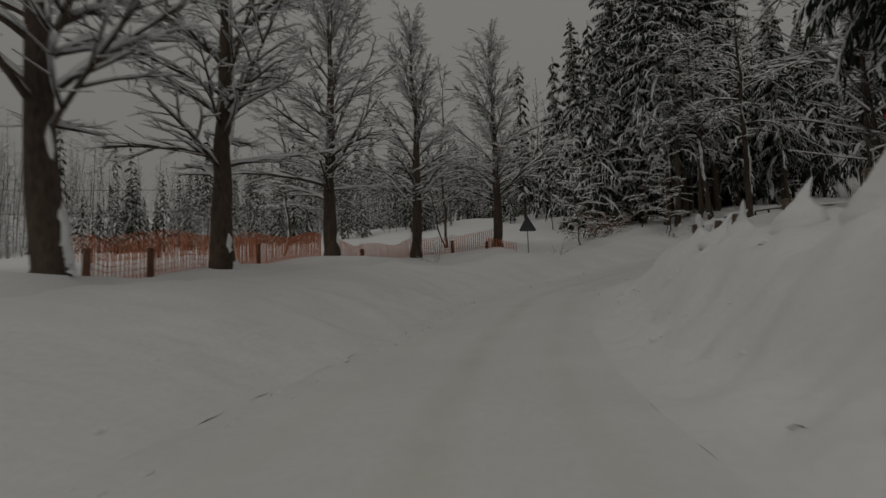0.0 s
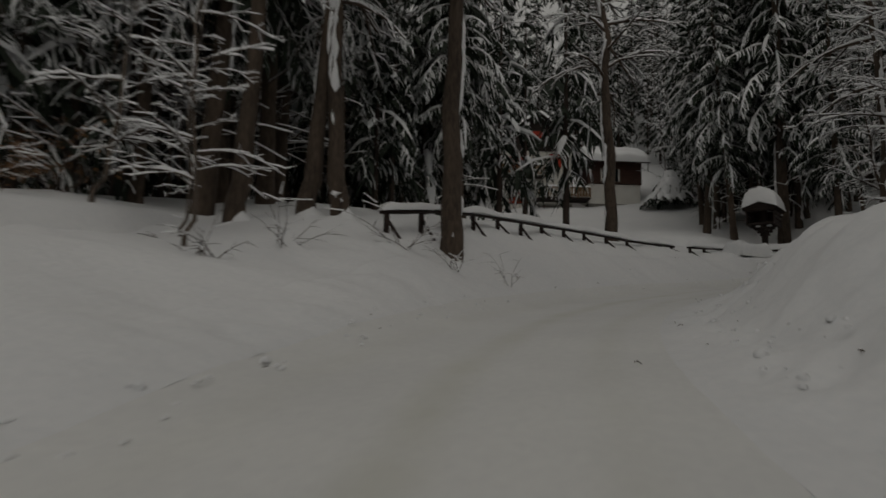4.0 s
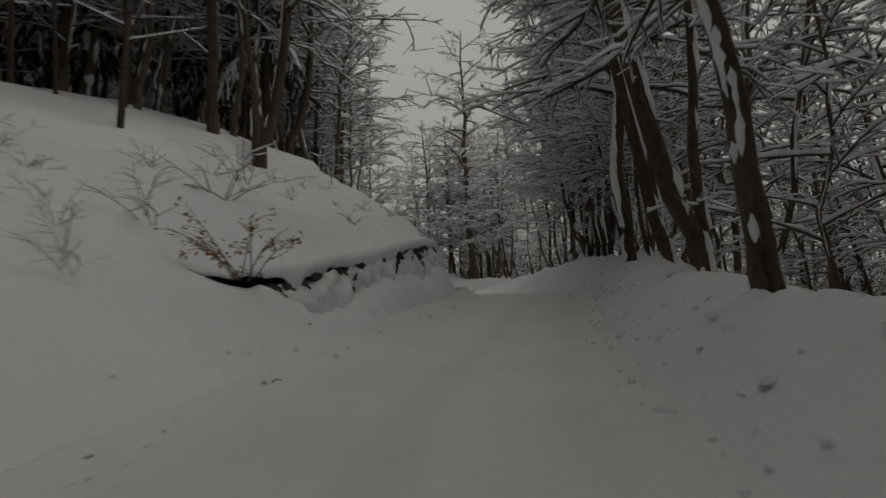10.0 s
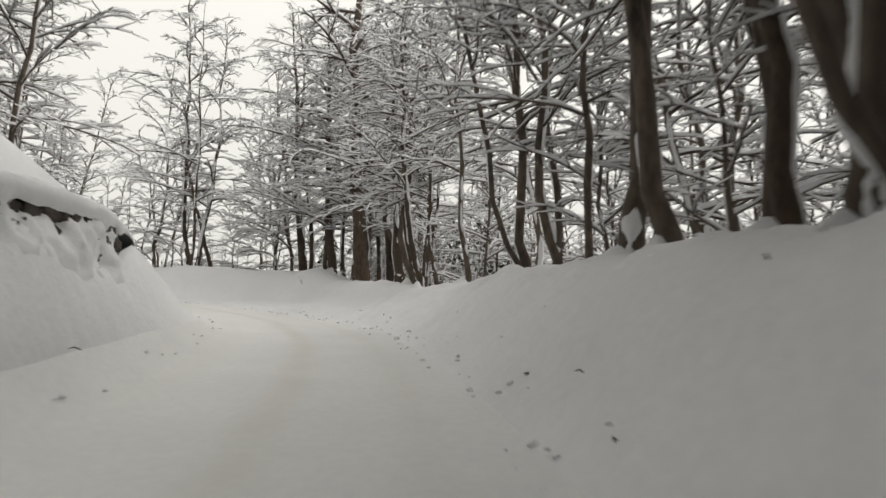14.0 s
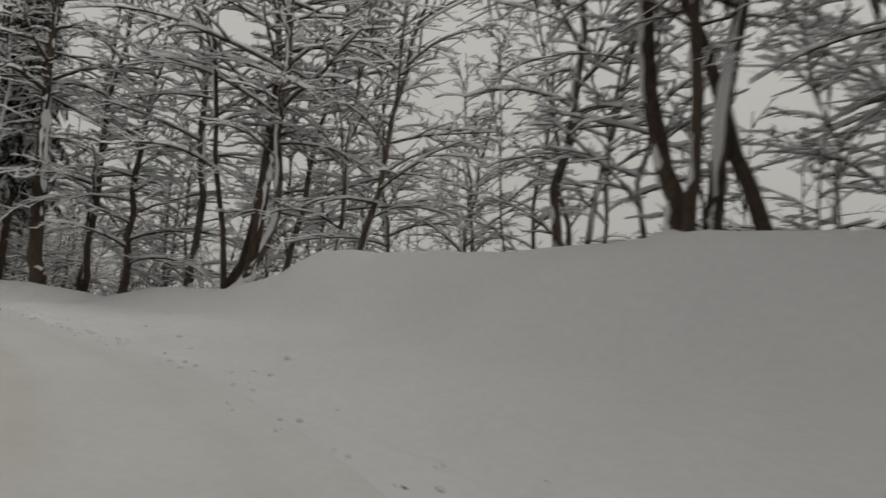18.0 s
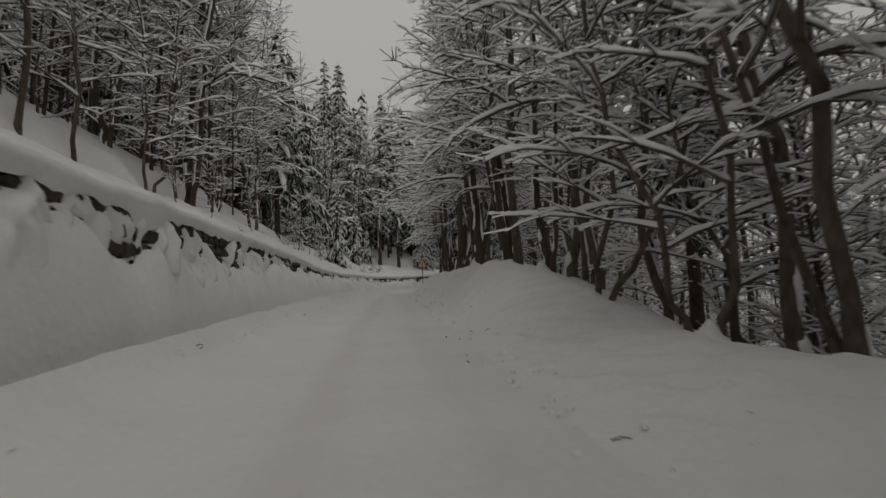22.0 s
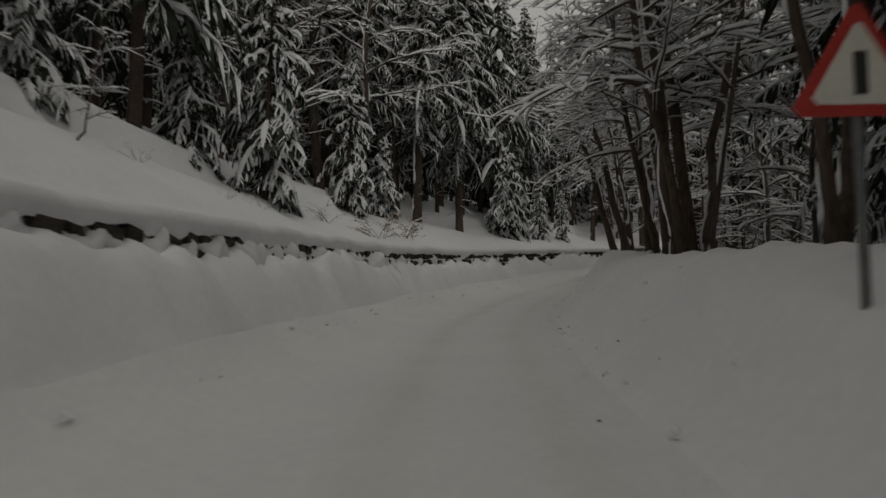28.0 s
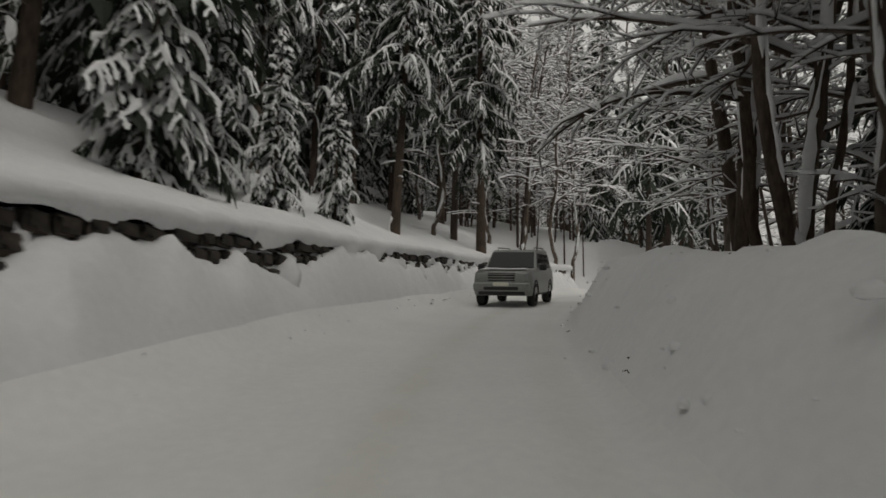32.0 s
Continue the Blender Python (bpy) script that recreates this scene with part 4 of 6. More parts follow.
    me = smooth_mesh("wall_snow", np.stack([x, y, z], 1).tolist(), faces, SNOW_CAP)
    tagged(new("wall_snow", me), "lumpy snow plastered on the stone wall", "snow", kind="stuff")


# how thickly: point number, cover
PLASTER_AT = np.array([(11, -0.1), (13, -0.12), (15, 0.0), (20, 0.05), (21.5, 0.0), (23, -0.05), (24, -0.35), (25, -0.35), (26, -0.8), (28, -0.4), (29.5, 0.1), (30.6, 0.0), (31.1, -0.6), (31.6, -0.65), (32.2, -0.55), (33, -0.6), (38, -0.4)])

retaining_wall()


def rubble():
    """Crumbs and clods of ploughed snow, and bits of bark and twig, along the road's edges."""
    rng_ = random.Random(23)
    s, dirt = Soup(), Soup()
    for q in np.arange(-1.5, 35, 0.007):
        i = int((q - Q0) * 20)
        side = rng_.random()
        if side < 0.72:
            u = 1.25 + abs(rng_.gauss(0, 0.75)) if q > 7 else 2.2 + abs(rng_.gauss(0, 0.8))
            r = min(0.1, 0.015 + abs(rng_.gauss(0, 0.026)))
        else:
            u = -2.6 - abs(rng_.gauss(0, 0.35))
            r = min(0.1, 0.015 + abs(rng_.gauss(0, 0.02)))
        if (q < 14 and rng_.random() < 0.85) or rng_.random() < 0.4:
            x, y, z = (float(v[0]) for v in station_z(np.array([i]), np.array([u])))
            jx, jy = rng_.uniform(-0.25, 0.25) * CT[i, 0], rng_.uniform(-0.25, 0.25) * CT[i, 1]
            if u < -3.0 and WZ[i] > 0.5:
                continue
            lump(s, (x + jx, y + jy, z + r * 0.2), r, rng_)
        if rng_.random() < 0.06:
            u = rng_.choice((1.5, 1.9, 2.4, 3.0, -2.7, -2.9)) + rng_.uniform(-0.4, 0.3)
            x, y, z = (float(v[0]) for v in station_z(np.array([i]), np.array([u])))
            if u < -3.0 and WZ[i] > 0.5:
                continue
            if rng_.random() < 0.5:
                a, ln = rng_.uniform(0, 6.28), rng_.uniform(0.05, 0.18)
                dirt.tube([(x, y, z + 0.004), (x + math.cos(a) * ln / 2, y + math.sin(a) * ln / 2, z + 0.035), (x + math.cos(a + 0.3) * ln, y + math.sin(a + 0.3) * ln, z + 0.02)], [0.007, 0.008, 0.004], 5)
            else:
                lump(dirt, (x, y, z), rng_.uniform(0.01, 0.028), rng_, 0.5)
    tagged(new("snow_rubble", s.mesh("snow_rubble", SNOW)), "clods of ploughed snow along the road edge", "snow", kind="stuff")
    tagged(new("bark_litter", dirt.mesh("bark_litter", BARK)), "bits of bark and twig on the snow", "litter", kind="stuff")


rubble()

# ---- the chalet and its annex ----
CH = (74.1, 86.6, 17.7, -34.0)  # the annex's corner at the ground, and the way its front runs


def chalet():
    top = new("chalet")
    top.matrix_basis = pose(CH[0], CH[1], CH[2], 0, 0, CH[3])
    x0, x1, y0, y1 = -15.0, -7.0, 1.5, 10.5
    boxed("plaster_wall", PLASTER, top, (x1 - x0, y1 - y0, 7.4), ((x0 + x1) / 2, (y0 + y1) / 2, 2.7), bevel=0.03, label="off-white rendered lower storeys")
    g = Soup()
    ax, az, e0, e1 = -10.8, 10.2, 7.1, 7.1
    for y in (y0 - 0.12, y1):
        g.v += [(x0 - 0.1, y, 6.35), (x1 + 0.1, y, 6.35), (x1 + 0.1, y, e1), (ax, y, az), (x0 - 0.1, y, e0)]
    g.f += [(0, 1, 2, 3, 4), (9, 8, 7, 6, 5), (0, 5, 6, 1), (1, 6, 7, 2), (2, 7, 8, 3), (3, 8, 9, 4), (4, 9, 5, 0)]
    gable = part("timber_gable", g, DARK_WOOD, top, "dark boarded timber gable")
    for k in range(32):
        x = x0 + 0.1 + k * 0.25
        h = 7.0 + (az - 7.2) * (1 - abs(x - ax) / (x1 - ax if x > ax else ax - x0))
        boxed("board", DARK_WOOD, gable, (0.22, 0.03, h - 6.45), (x, y0 - 0.14, (h + 6.45) / 2), bevel=0.008)
    for sg, xe in ((-1, x0 - 0.9), (1, x1 + 0.9)):
        run, rise_ = abs(xe - ax), az + 0.15 - (e0 - 0.35)
        ln, ang = math.hypot(run, rise_), math.degrees(math.atan2(rise_, run))
        m = Matrix.Rotation(radians(sg * ang), 3, "Y")
        c = ((xe + ax) / 2, (y0 + y1) / 2 - 0.2, (az + 0.15 + e0 - 0.35) / 2 + 0.05)
        boxed("roof_slope", DARK_WOOD, top, (ln + 0.1, y1 - y0 + 1.6, 0.16), c, m=m)
        s = Soup()
        pillow(s, (ln + 0.2, y1 - y0 + 1.8, 0.62), (0, 0, 0), nx=16, ny=12, rough=0.08, round_=6)
        s.v = [tuple(m @ Vector(p) + Vector(c) + Vector((0, 0, 0.09))) for p in s.v]
        part("roof_snow", s, SNOW_CAP, top, "thick snow on the roof", True)

    def shutters(x, z, w, h, y):
        win = new("window")
        win.parent = top
        boxed("window_frame", DARK_WOOD, win, (w * 2 + 0.12, 0.06, h + 0.12), (x, y + 0.02, z), bevel=0.01)
        for s_ in (-1, 1):
            sh = boxed("shutter", RED_PAINT, win, (w - 0.03, 0.06, h), (x + s_ * w / 2, y - 0.03, z), bevel=0.012, label="closed bright red wooden shutter")
            for k in range(3):
                boxed("batten", RED_PAINT, sh, (w - 0.1, 0.03, 0.07), (x + s_ * w / 2, y - 0.07, z + (k - 1) * h * 0.35), bevel=0.008)
    shutters(-8.85, 5.3, 0.62, 1.45, y0 - 0.04)
    shutters(-10.85, 8.15, 0.55, 0.75, y0 - 0.18)
    shutters(-12.85, 4.75, 1.0, 1.7, y0 - 0.04)
    shutters(-12.85, 1.25, 1.0, 1.5, y0 - 0.04)

    def balcony(name, xa, xb, ya, yb, z, high, posts, label):
        b = new(name)
        b.parent = top
        boxed("deck", DARK_WOOD, b, (xb - xa, yb - ya, 0.16), ((xa + xb) / 2, (ya + yb) / 2, z), bevel=0.02)
        boxed("handrail", RAIL_WOOD, b, (xb - xa, 0.14, 0.09), ((xa + xb) / 2, ya, z + high), bevel=0.02)
        boxed("lower_rail", RAIL_WOOD, b, (xb - xa, 0.07, 0.08), ((xa + xb) / 2, ya, z + 0.22), bevel=0.015)
        n = int((xb - xa) / 0.3)
        for k in range(n):
            x = xa + 0.15 + k * (xb - xa - 0.3) / max(1, n - 1)
            s = Soup()
            for j, (zz, w) in enumerate(((0.2, 0.09), (0.42, 0.12), (0.6, 0.07), (0.8, 0.12), (high - 0.04, 0.09))):
                for sx, sy in ((-1, -1), (1, -1), (1, 1), (-1, 1)):
                    s.v.append((x + sx * w, ya + sy * 0.015, z + zz * high / 1.1))
                if j:
                    a = 4 * j
                    s.f += [(a - 4 + q, a - 4 + (q + 1) % 4, a + (q + 1) % 4, a + q) for q in range(4)]
            part("baluster", s, RAIL_WOOD, b)
        for k in range(posts):
            x = xa + 0.06 + k * (xb - xa - 0.12) / max(1, posts - 1)
            boxed("post", RAIL_WOOD, b, (0.12, 0.12, high), (x, ya, z + high / 2), bevel=0.015)
        s = Soup()
        pillow(s, (xb - xa + 0.1, 0.32, 0.2), ((xa + xb) / 2, ya, z + high + 0.04), nx=18, ny=4)
        part("rail_snow", s, SNOW_CAP, b, "snow on the handrail", True)
        tagged(b, label)
    balcony("balcony", -15.2, -10.2, 0.2, 1.45, 3.3, 1.15, 4, "carved wooden balcony with snow on its rail")
    balcony("terrace", -11.1, -5.6, -1.0, 1.3, 0.75, 1.1, 5, "carved wooden terrace railing with snow")
    d = boxed("door", RED_PAINT, top, (0.08, 1.1, 2.1), (-6.9, 2.4, 2.0), bevel=0.01, label="red side door")
    boxed("chimney", PLASTER, top, (0.7, 0.7, 1.6), (-9.2, 6.5, 10.2))
    return tagged(top, "snow-roofed chalet, white below and dark timber above, red shutters", "house")


def annex():
    top = new("annex")
    top.matrix_basis = pose(CH[0], CH[1], CH[2], 0, 0, CH[3])
    x0, x1, y1 = -5.6, 0.0, 5.0
    boxed("plinth", PLINTH, top, (x1 - x0 + 0.1, y1 + 0.1, 2.6), ((x0 + x1) / 2, y1 / 2, -0.9), label="grey stone base")
    boxed("plaster_wall", PLASTER, top, (x1 - x0, y1, 2.2), ((x0 + x1) / 2, y1 / 2, 1.475), label="off-white rendered wall")
    w = boxed("timber_wall", BROWN_WOOD, top, (x1 - x0 + 0.24, y1 + 0.24, 2.4), ((x0 + x1) / 2, y1 / 2, 3.75), label="dark red-brown boarded upper wall")
    for k in range(23):
        boxed("board", BROWN_WOOD, w, (0.22, 0.03, 2.3), (x0 + 0.02 + k * 0.253, -0.14, 3.75), bevel=0.008)
    win = new("window")
    win.parent = top
    boxed("pane", DARK_GLASS, win, (2.0, 0.04, 1.35), (-3.3, -0.16, 3.5), bevel=0.005)
    for x in (-4.4, -2.2):
        boxed("curtain", PLASTER, win, (0.22, 0.03, 1.35), (x + (0.12 if x < -3 else -0.12), -0.185, 3.5), bevel=0.01, label="pale drawn-back curtain")
    for x, z, a, b in ((-4.36, 3.5, 0.1, 1.5), (-2.24, 3.5, 0.1, 1.5), (-3.3, 4.22, 2.2, 0.1), (-3.3, 2.78, 2.2, 0.1)):
        boxed("window_frame", WEATHERED, win, (a, 0.09, b), (x, -0.19, z), bevel=0.01)
    for sg, c, ln, an in ((1, 0.9, 4.2, 27), (-1, 4.3, 3.8, -27)):
        m = Matrix.Rotation(radians(an), 3, "X")
        p = ((x0 + x1) / 2, c, 5.75)
        boxed("roof_slope", DARK_WOOD, top, (x1 - x0 + 1.7, ln, 0.14), p, m=m)
        s = Soup()
        pillow(s, (x1 - x0 + 1.85, ln + 0.25, 0.75), (0, 0, 0), nx=18, ny=12, rough=0.08, round_=6)
        s.v = [tuple(m @ Vector(q) + Vector(p) + Vector((0, 0, 0.08))) for q in s.v]
        part("roof_snow", s, SNOW_CAP, top, "thick snow on the roof", True)
    return tagged(top, "low timber annex with white base and thick snow roof", "house")


chalet()
annex()


def draped_bush(x, y, wide, high, seed):
    """An evergreen bush bowed to the ground under its snow."""
    rng_ = random.Random(seed)
    green, snow = Soup(), Soup()
    for k in range(70):
        a, f = k * 2.4, (k + 0.5) / 70
        reach = wide * (0.25 + 0.75 * f) * rng_.uniform(0.8, 1.1)
        top_z = high * (1 - 0.75 * f ** 1.6) * rng_.uniform(0.9, 1.05)
        pts = [(math.cos(a) * reach * r, math.sin(a) * reach * r, max(0.05, top_z * z)) for r, z in ((0.1, 0.9), (0.45, 1.0), (0.8, 0.72), (1.0, 0.3))]
        green.tube(np.array(pts) - (0, 0, 0.1), [0.1, 0.14, 0.12, 0.03], 5)
        boughs(rng_, green, snow, np.array(pts), reach, 0.9, 3.0, 1.2)
        snow.ridge(pts, [0.16, 0.42, 0.38, 0.12], [0.1, rng_.uniform(0.14, 0.3), rng_.uniform(0.12, 0.28), 0.06])
    top = new("snowy_bush")
    top.matrix_basis = pose(x, y, float(surface(x, y)) - 0.05)
    part("needle_boughs", green, NEEDLE, top)["kind"] = "stuff"
    part("bough_snow", snow, SNOW_CAP, top, "thick drooping snow", True)["kind"] = "stuff"
    return tagged(top, "evergreen bush bowed under drooping snow beside the annex", "bush")


draped_bush(72.6, 82.0, 2.9, 3.6, 12)


# ---- the roofed wooden wayside board ----
def wayside_shelter():
    top = new("wayside_shelter")
    x, y = 58.1, 65.0
    z = float(surface(x, y))
    top.matrix_basis = pose(x, y, z, 0, 0, -75)
    e = 12.55 - z
    boxed("post", DARK_WOOD, top, (0.34, 0.34, e + 0.4), (0, 0.1, e / 2 - 0.2), bevel=0.03)
    for k in range(3):  # corbels stepping out under the roof box
        w = 0.6 + 0.32 * k
        boxed("corbel", DARK_WOOD, top, (w, 0.22, 0.15), (0, 0.1, e - 1.62 + 0.2 * k), bevel=0.03)
        boxed("corbel", DARK_WOOD, top, (0.22, w, 0.15), (0, 0.1, e - 1.54 + 0.2 * k), bevel=0.03)
    for px in (-0.8, 0.8):
        boxed("side_beam", DARK_WOOD, top, (0.12, 2.1, 0.14), (px, 0, e - 1.02), bevel=0.02)
        for k in range(4):
            boxed("upright", DARK_WOOD, top, (0.1, 0.12, 1.1), (px, -0.95 + 0.63 * k, e - 0.5), bevel=0.015)
        for k in range(3):
            boxed("slat", DARK_WOOD, top, (0.04, 2.0, 0.2), (px * 1.04, 0, e - 0.85 + 0.28 * k), bevel=0.008)
        boxed("brace", DARK_WOOD, top, (0.11, 0.11, 1.0), (px * 0.52, 0.1, e - 1.28), m=Matrix.Rotation(radians(48 if px > 0 else -48), 3, "Y"), bevel=0.015)
        s = Soup()
        pillow(s, (0.3, 0.3, 0.1), (px * 0.42, -0.1, e - 1.1), nx=6, ny=4, rough=0.02)
        part("ledge_snow", s, SNOW_CAP, top, "snow on the corbel end", True)
    boxed("back_board", DARK_WOOD, top, (1.6, 0.05, 1.05), (0, 0.98, e - 0.5), bevel=0.01, label="dark back panel")
    boxed("cross_beam", DARK_WOOD, top, (1.7, 0.14, 0.16), (0, -0.95, e - 0.1), bevel=0.02)
    boxed("cross_beam", DARK_WOOD, top, (1.7, 0.14, 0.14), (0, -0.95, e - 1.0), bevel=0.02)
    for sg in (-1, 1):
        m = Matrix.Rotation(radians(sg * 17), 3, "Y")
        c = (sg * 0.52, 0, e + 0.16)
        boxed("roof_slope", DARK_WOOD, top, (1.12, 2.4, 0.08), c, m=m)
        for k in range(5):
            boxed("rafter", DARK_WOOD, top, (1.06, 0.09, 0.12), (c[0], -1.05 + 0.52 * k, c[2] - 0.1), m=m, bevel=0.01)
    g = Soup()
    g.v += [(-0.95, -1.1, e - 0.08), (0.95, -1.1, e - 0.08), (0, -1.1, e + 0.28), (-0.95, -1.04, e - 0.08), (0.95, -1.04, e - 0.08), (0, -1.04, e + 0.28)]
    g.f += [(0, 1, 2), (5, 4, 3), (0, 3, 4, 1), (1, 4, 5, 2), (2, 5, 3, 0)]
    part("gable_board", g, DARK_WOOD, top)
    s = Soup()
    nx, ny = 18, 14
    for i in range(nx + 1):
        for j in range(ny + 1):
            u, v = 2 * i / nx - 1, 2 * j / ny - 1
            u, v = math.copysign(abs(u) ** 0.7, u), math.copysign(abs(v) ** 0.7, v)
            h = (max(0, 1 - abs(u) ** 5) * max(0, 1 - abs(v) ** 6)) ** 0.5
            s.v.append((u * 1.08, v * 1.3, e + 0.36 - 0.38 * abs(u) ** 1.15 + h * (1.1 - 0.12 * u) + 0.05 * h * float(wave(u * 2, v * 2, 0.5, 3)) - (0.25 if u < -0.97 else 0)))
    for i in range(nx):
        for j in range(ny):
            a = i * (ny + 1) + j
            s.f.append((a, a + ny + 1, a + ny + 2, a + 1))
    part("roof_snow", s, SNOW_CAP, top, "deep rounded cap of snow", True)
    return tagged(top, "dark wooden roofed notice stand under a deep snow cap", "shelter")


wayside_shelter()


def snow_heap(x, y, size, yaw, seed):
    sp = Soup()
    pillow(sp, size, (0, 0, 0), nx=18, ny=12, rough=0.12, seed=seed, round_=3.2)
    ob = new("snow_heap", sp.mesh("snow_heap", SNOW))
    ob.matrix_basis = pose(x, y, float(surface(x, y)) - 0.25, 0, 0, yaw)
    return tagged(ob, "heap of ploughed snow beside the wooden fence", "snow", kind="stuff")


snow_heap(53.4, 63.6, (3.0, 1.5, 0.95), -8, 5)


def rail_fence(name, pts, post_gap, label, balusters=False, snow=0.24):
    """A wooden handrail on posts; pts are the rail's places."""
    top = new(name)
    pts = np.array(pts, float)
    d = np.concatenate([[0], np.cumsum(np.linalg.norm(np.diff(pts, axis=0), axis=1))])
    base = Vector(pts[0])
    top.matrix_basis = Matrix.Translation(base)

    def at_(s):
        return Vector([np.interp(s, d, pts[:, k]) for k in range(3)]) - base
    n = max(2, int(d[-1] / 1.2))
    s = Soup()
    s.tube([at_(d[-1] * k / n) for k in range(n + 1)], [0.055 + 0.008 * math.sin(k * 2.1) for k in range(n + 1)], 7)
    part("handrail", s, DARK_WOOD, top, "", True)
    s = Soup()
    m = n * 3
    line = np.array([at_(d[-1] * k / m) for k in range(m + 1)]) + np.array([0, 0, 0.045])
    s.ridge(line, [0.13 + 0.03 * math.sin(k * 1.3) for k in range(m + 1)], [snow * (1 + 0.35 * float(wave(k, 0, 2.5, 8))) if 0 < k < m else 0.02 for k in range(m + 1)])
    part("rail_snow", s, SNOW_CAP, top, "thick snow along the rail", True)
    k = 0.3
    while k < d[-1]:
        p = at_(k)
        g = float(surface(p.x + base.x, p.y + base.y)) - base.z
        h = p.z - g
        if h > 0.1:
            boxed("post", DARK_WOOD, top, (0.13, 0.13, h + 0.3), (p.x, p.y, g + h / 2 - 0.15), bevel=0.015)
            q = at_(min(d[-1], k + 0.1)) - at_(max(0, k - 0.1))
            ang = math.atan2(q.y, q.x)
            off = Vector((math.sin(ang), -math.cos(ang), 0)) * 0.5
            s = Soup()
            foot = Vector((p.x, p.y, 0)) + off
            foot.z = float(surface(foot.x + base.x, foot.y + base.y)) - base.z - 0.05
            s.tube([Vector((p.x, p.y, p.z - 0.15)), foot], [0.045, 0.05], 5)
            part("strut", s, DARK_WOOD, top)
        k += post_gap
    if balusters:
        s = Soup()
        s.tube([at_(d[-1] * k / n) - Vector((0, 0, 0.55)) for k in range(n + 1)], [0.04] * (n + 1), 6)
        part("lower_rail", s, DARK_WOOD, top, "", True)
        k = d[-1] * 0.3
        while k < d[-1] * 0.75:
            p = at_(k)
            boxed("baluster", DARK_WOOD, top, (0.05, 0.05, 0.6), (p.x, p.y, p.z - 0.3), bevel=0.008)
            k += 0.16
    return tagged(top, label, "railing")


rail_fence("path_railing", [(25.6, 58.9, 7.5), (28.5, 60.2, 8.05), (31.5, 61.7, 8.5), (36.4, 63.4, 8.85), (40.2, 64.3, 9.05), (44.5, 64.8, 9.08), (47.8, 64.7, 9.14)], 1.9, "dark wooden handrail climbing the bank under snow")
rail_fence("path_railing", [(48.6, 64.4, 9.15), (51.4, 64.8, 9.36), (54.2, 64.8, 9.56)], 1.8, "short dark wooden handrail under snow", snow=0.34)
rail_fence("wooden_fence", [(54.6, 63.2, 9.4), (58.3, 62.1, 9.74), (60.6, 60.8, 9.95), (62.5, 59.0, 10.13), (65.1, 59.0, 10.32)], 1.5, "dark wooden fence with balusters under a thick snow cap", True, 0.36)
chest = new("grit_box")
chest.matrix_basis = pose(65.8, 58.7, 10.28, 0, 0, -38)
boxed("body", DARK_WOOD, chest, (1.4, 0.65, 0.4), (0, 0, 0.06), bevel=0.03)
for k_ in (-0.6, 0.0, 0.6):
    boxed("batten", DARK_WOOD, chest, (0.1, 0.05, 0.36), (k_, -0.35, 0.06), bevel=0.01)
sp_ = Soup()
pillow(sp_, (1.6, 0.9, 0.4), (0, 0, 0.24), nx=12, ny=8)
part("snow_cap", sp_, SNOW_CAP, chest, "thick snow on the lid", True)
tagged(chest, "dark wooden box at the fence end capped with snow", "box")


# ---- the orange net, the sign and the posts of the first bend ----
def net_fence(pts, high, label):
    top = new("net_fence")
    base = Vector((pts[0][0], pts[0][1], float(surface(*pts[0]))))
    top.matrix_basis = Matrix.Translation(base)
    rng_ = random.Random(len(pts))
    for a, b in zip(pts, pts[1:]):
        ln = math.hypot(b[0] - a[0], b[1] - a[1])
        n = int(ln / 0.16)
        s = Soup()
        tops, bots = [], []
        for k in range(n + 1):
            f = k / n
            x, y = a[0] + (b[0] - a[0]) * f, a[1] + (b[1] - a[1]) * f
            g = float(surface(x, y)) if k % 4 == 0 or k == n else None
            tops.append([x - base.x, y - base.y, g]), bots.append(f)
        known = [(k, t[2]) for k, t in enumerate(tops) if t[2] is not None]
        zs = np.interp(range(n + 1), [k for k, _ in known], [v for _, v in known]) - base.z
        sag = [high * (0.86 + 0.14 * abs(2 * f - 1) ** 2 + 0.05 * math.sin(9 * f + ln)) for f in bots]
        for k in range(n + 1):
            x, y = tops[k][0], tops[k][1]
            lx = rng_.uniform(-0.02, 0.02)
            s.tube([(x, y, zs[k] - 0.1), (x + lx, y, zs[k] + sag[k] * 0.5), (x, y, zs[k] + sag[k])], [0.022] * 3, 4)
        for r in (0.1, 0.25, 0.4, 0.55, 0.7, 0.85, 0.985):
            s.tube([(tops[k][0], tops[k][1], zs[k] + sag[k] * r) for k in range(0, n + 1, 2)], [0.01] * len(range(0, n + 1, 2)), 3)
        part("net", s, ORANGE, top, "sagging orange plastic barrier net")
        boxed("stake", RUST, top, (0.2, 0.14, high * 0.75), (tops[0][0], tops[0][1] - 0.1, zs[0] + high * 0.3), bevel=0.03, yaw=rng_.uniform(0, 40), m=Matrix.Rotation(rng_.uniform(-0.12, 0.12), 3, "X"))
    return tagged(top, label, "fence")


net_fence([(-9.2, 17.2), (-8.6, 19.6), (-7.9, 22.9), (-7.6, 27.5), (-6.3, 34.6)], 1.25, "orange plastic barrier net strung between the trees")
net_fence([(-6.0, 35.2), (-4.6, 38.6), (-2.0, 42.9)], 1.1, "orange plastic barrier net strung between the trees")
net_fence([(-1.5, 43.4), (0.8, 44.8), (3.8, 46.3)], 1.3, "orange plastic barrier net strung between the trees")
net_fence([(-24, 40), (-19, 44.5), (-13.5, 48.0)], 1.9, "orange plastic barrier net on the meadow")
net_fence([(3.2, 45.4), (5.2, 45.1)], 0.7, "slumped heap of orange plastic net at a tree foot")


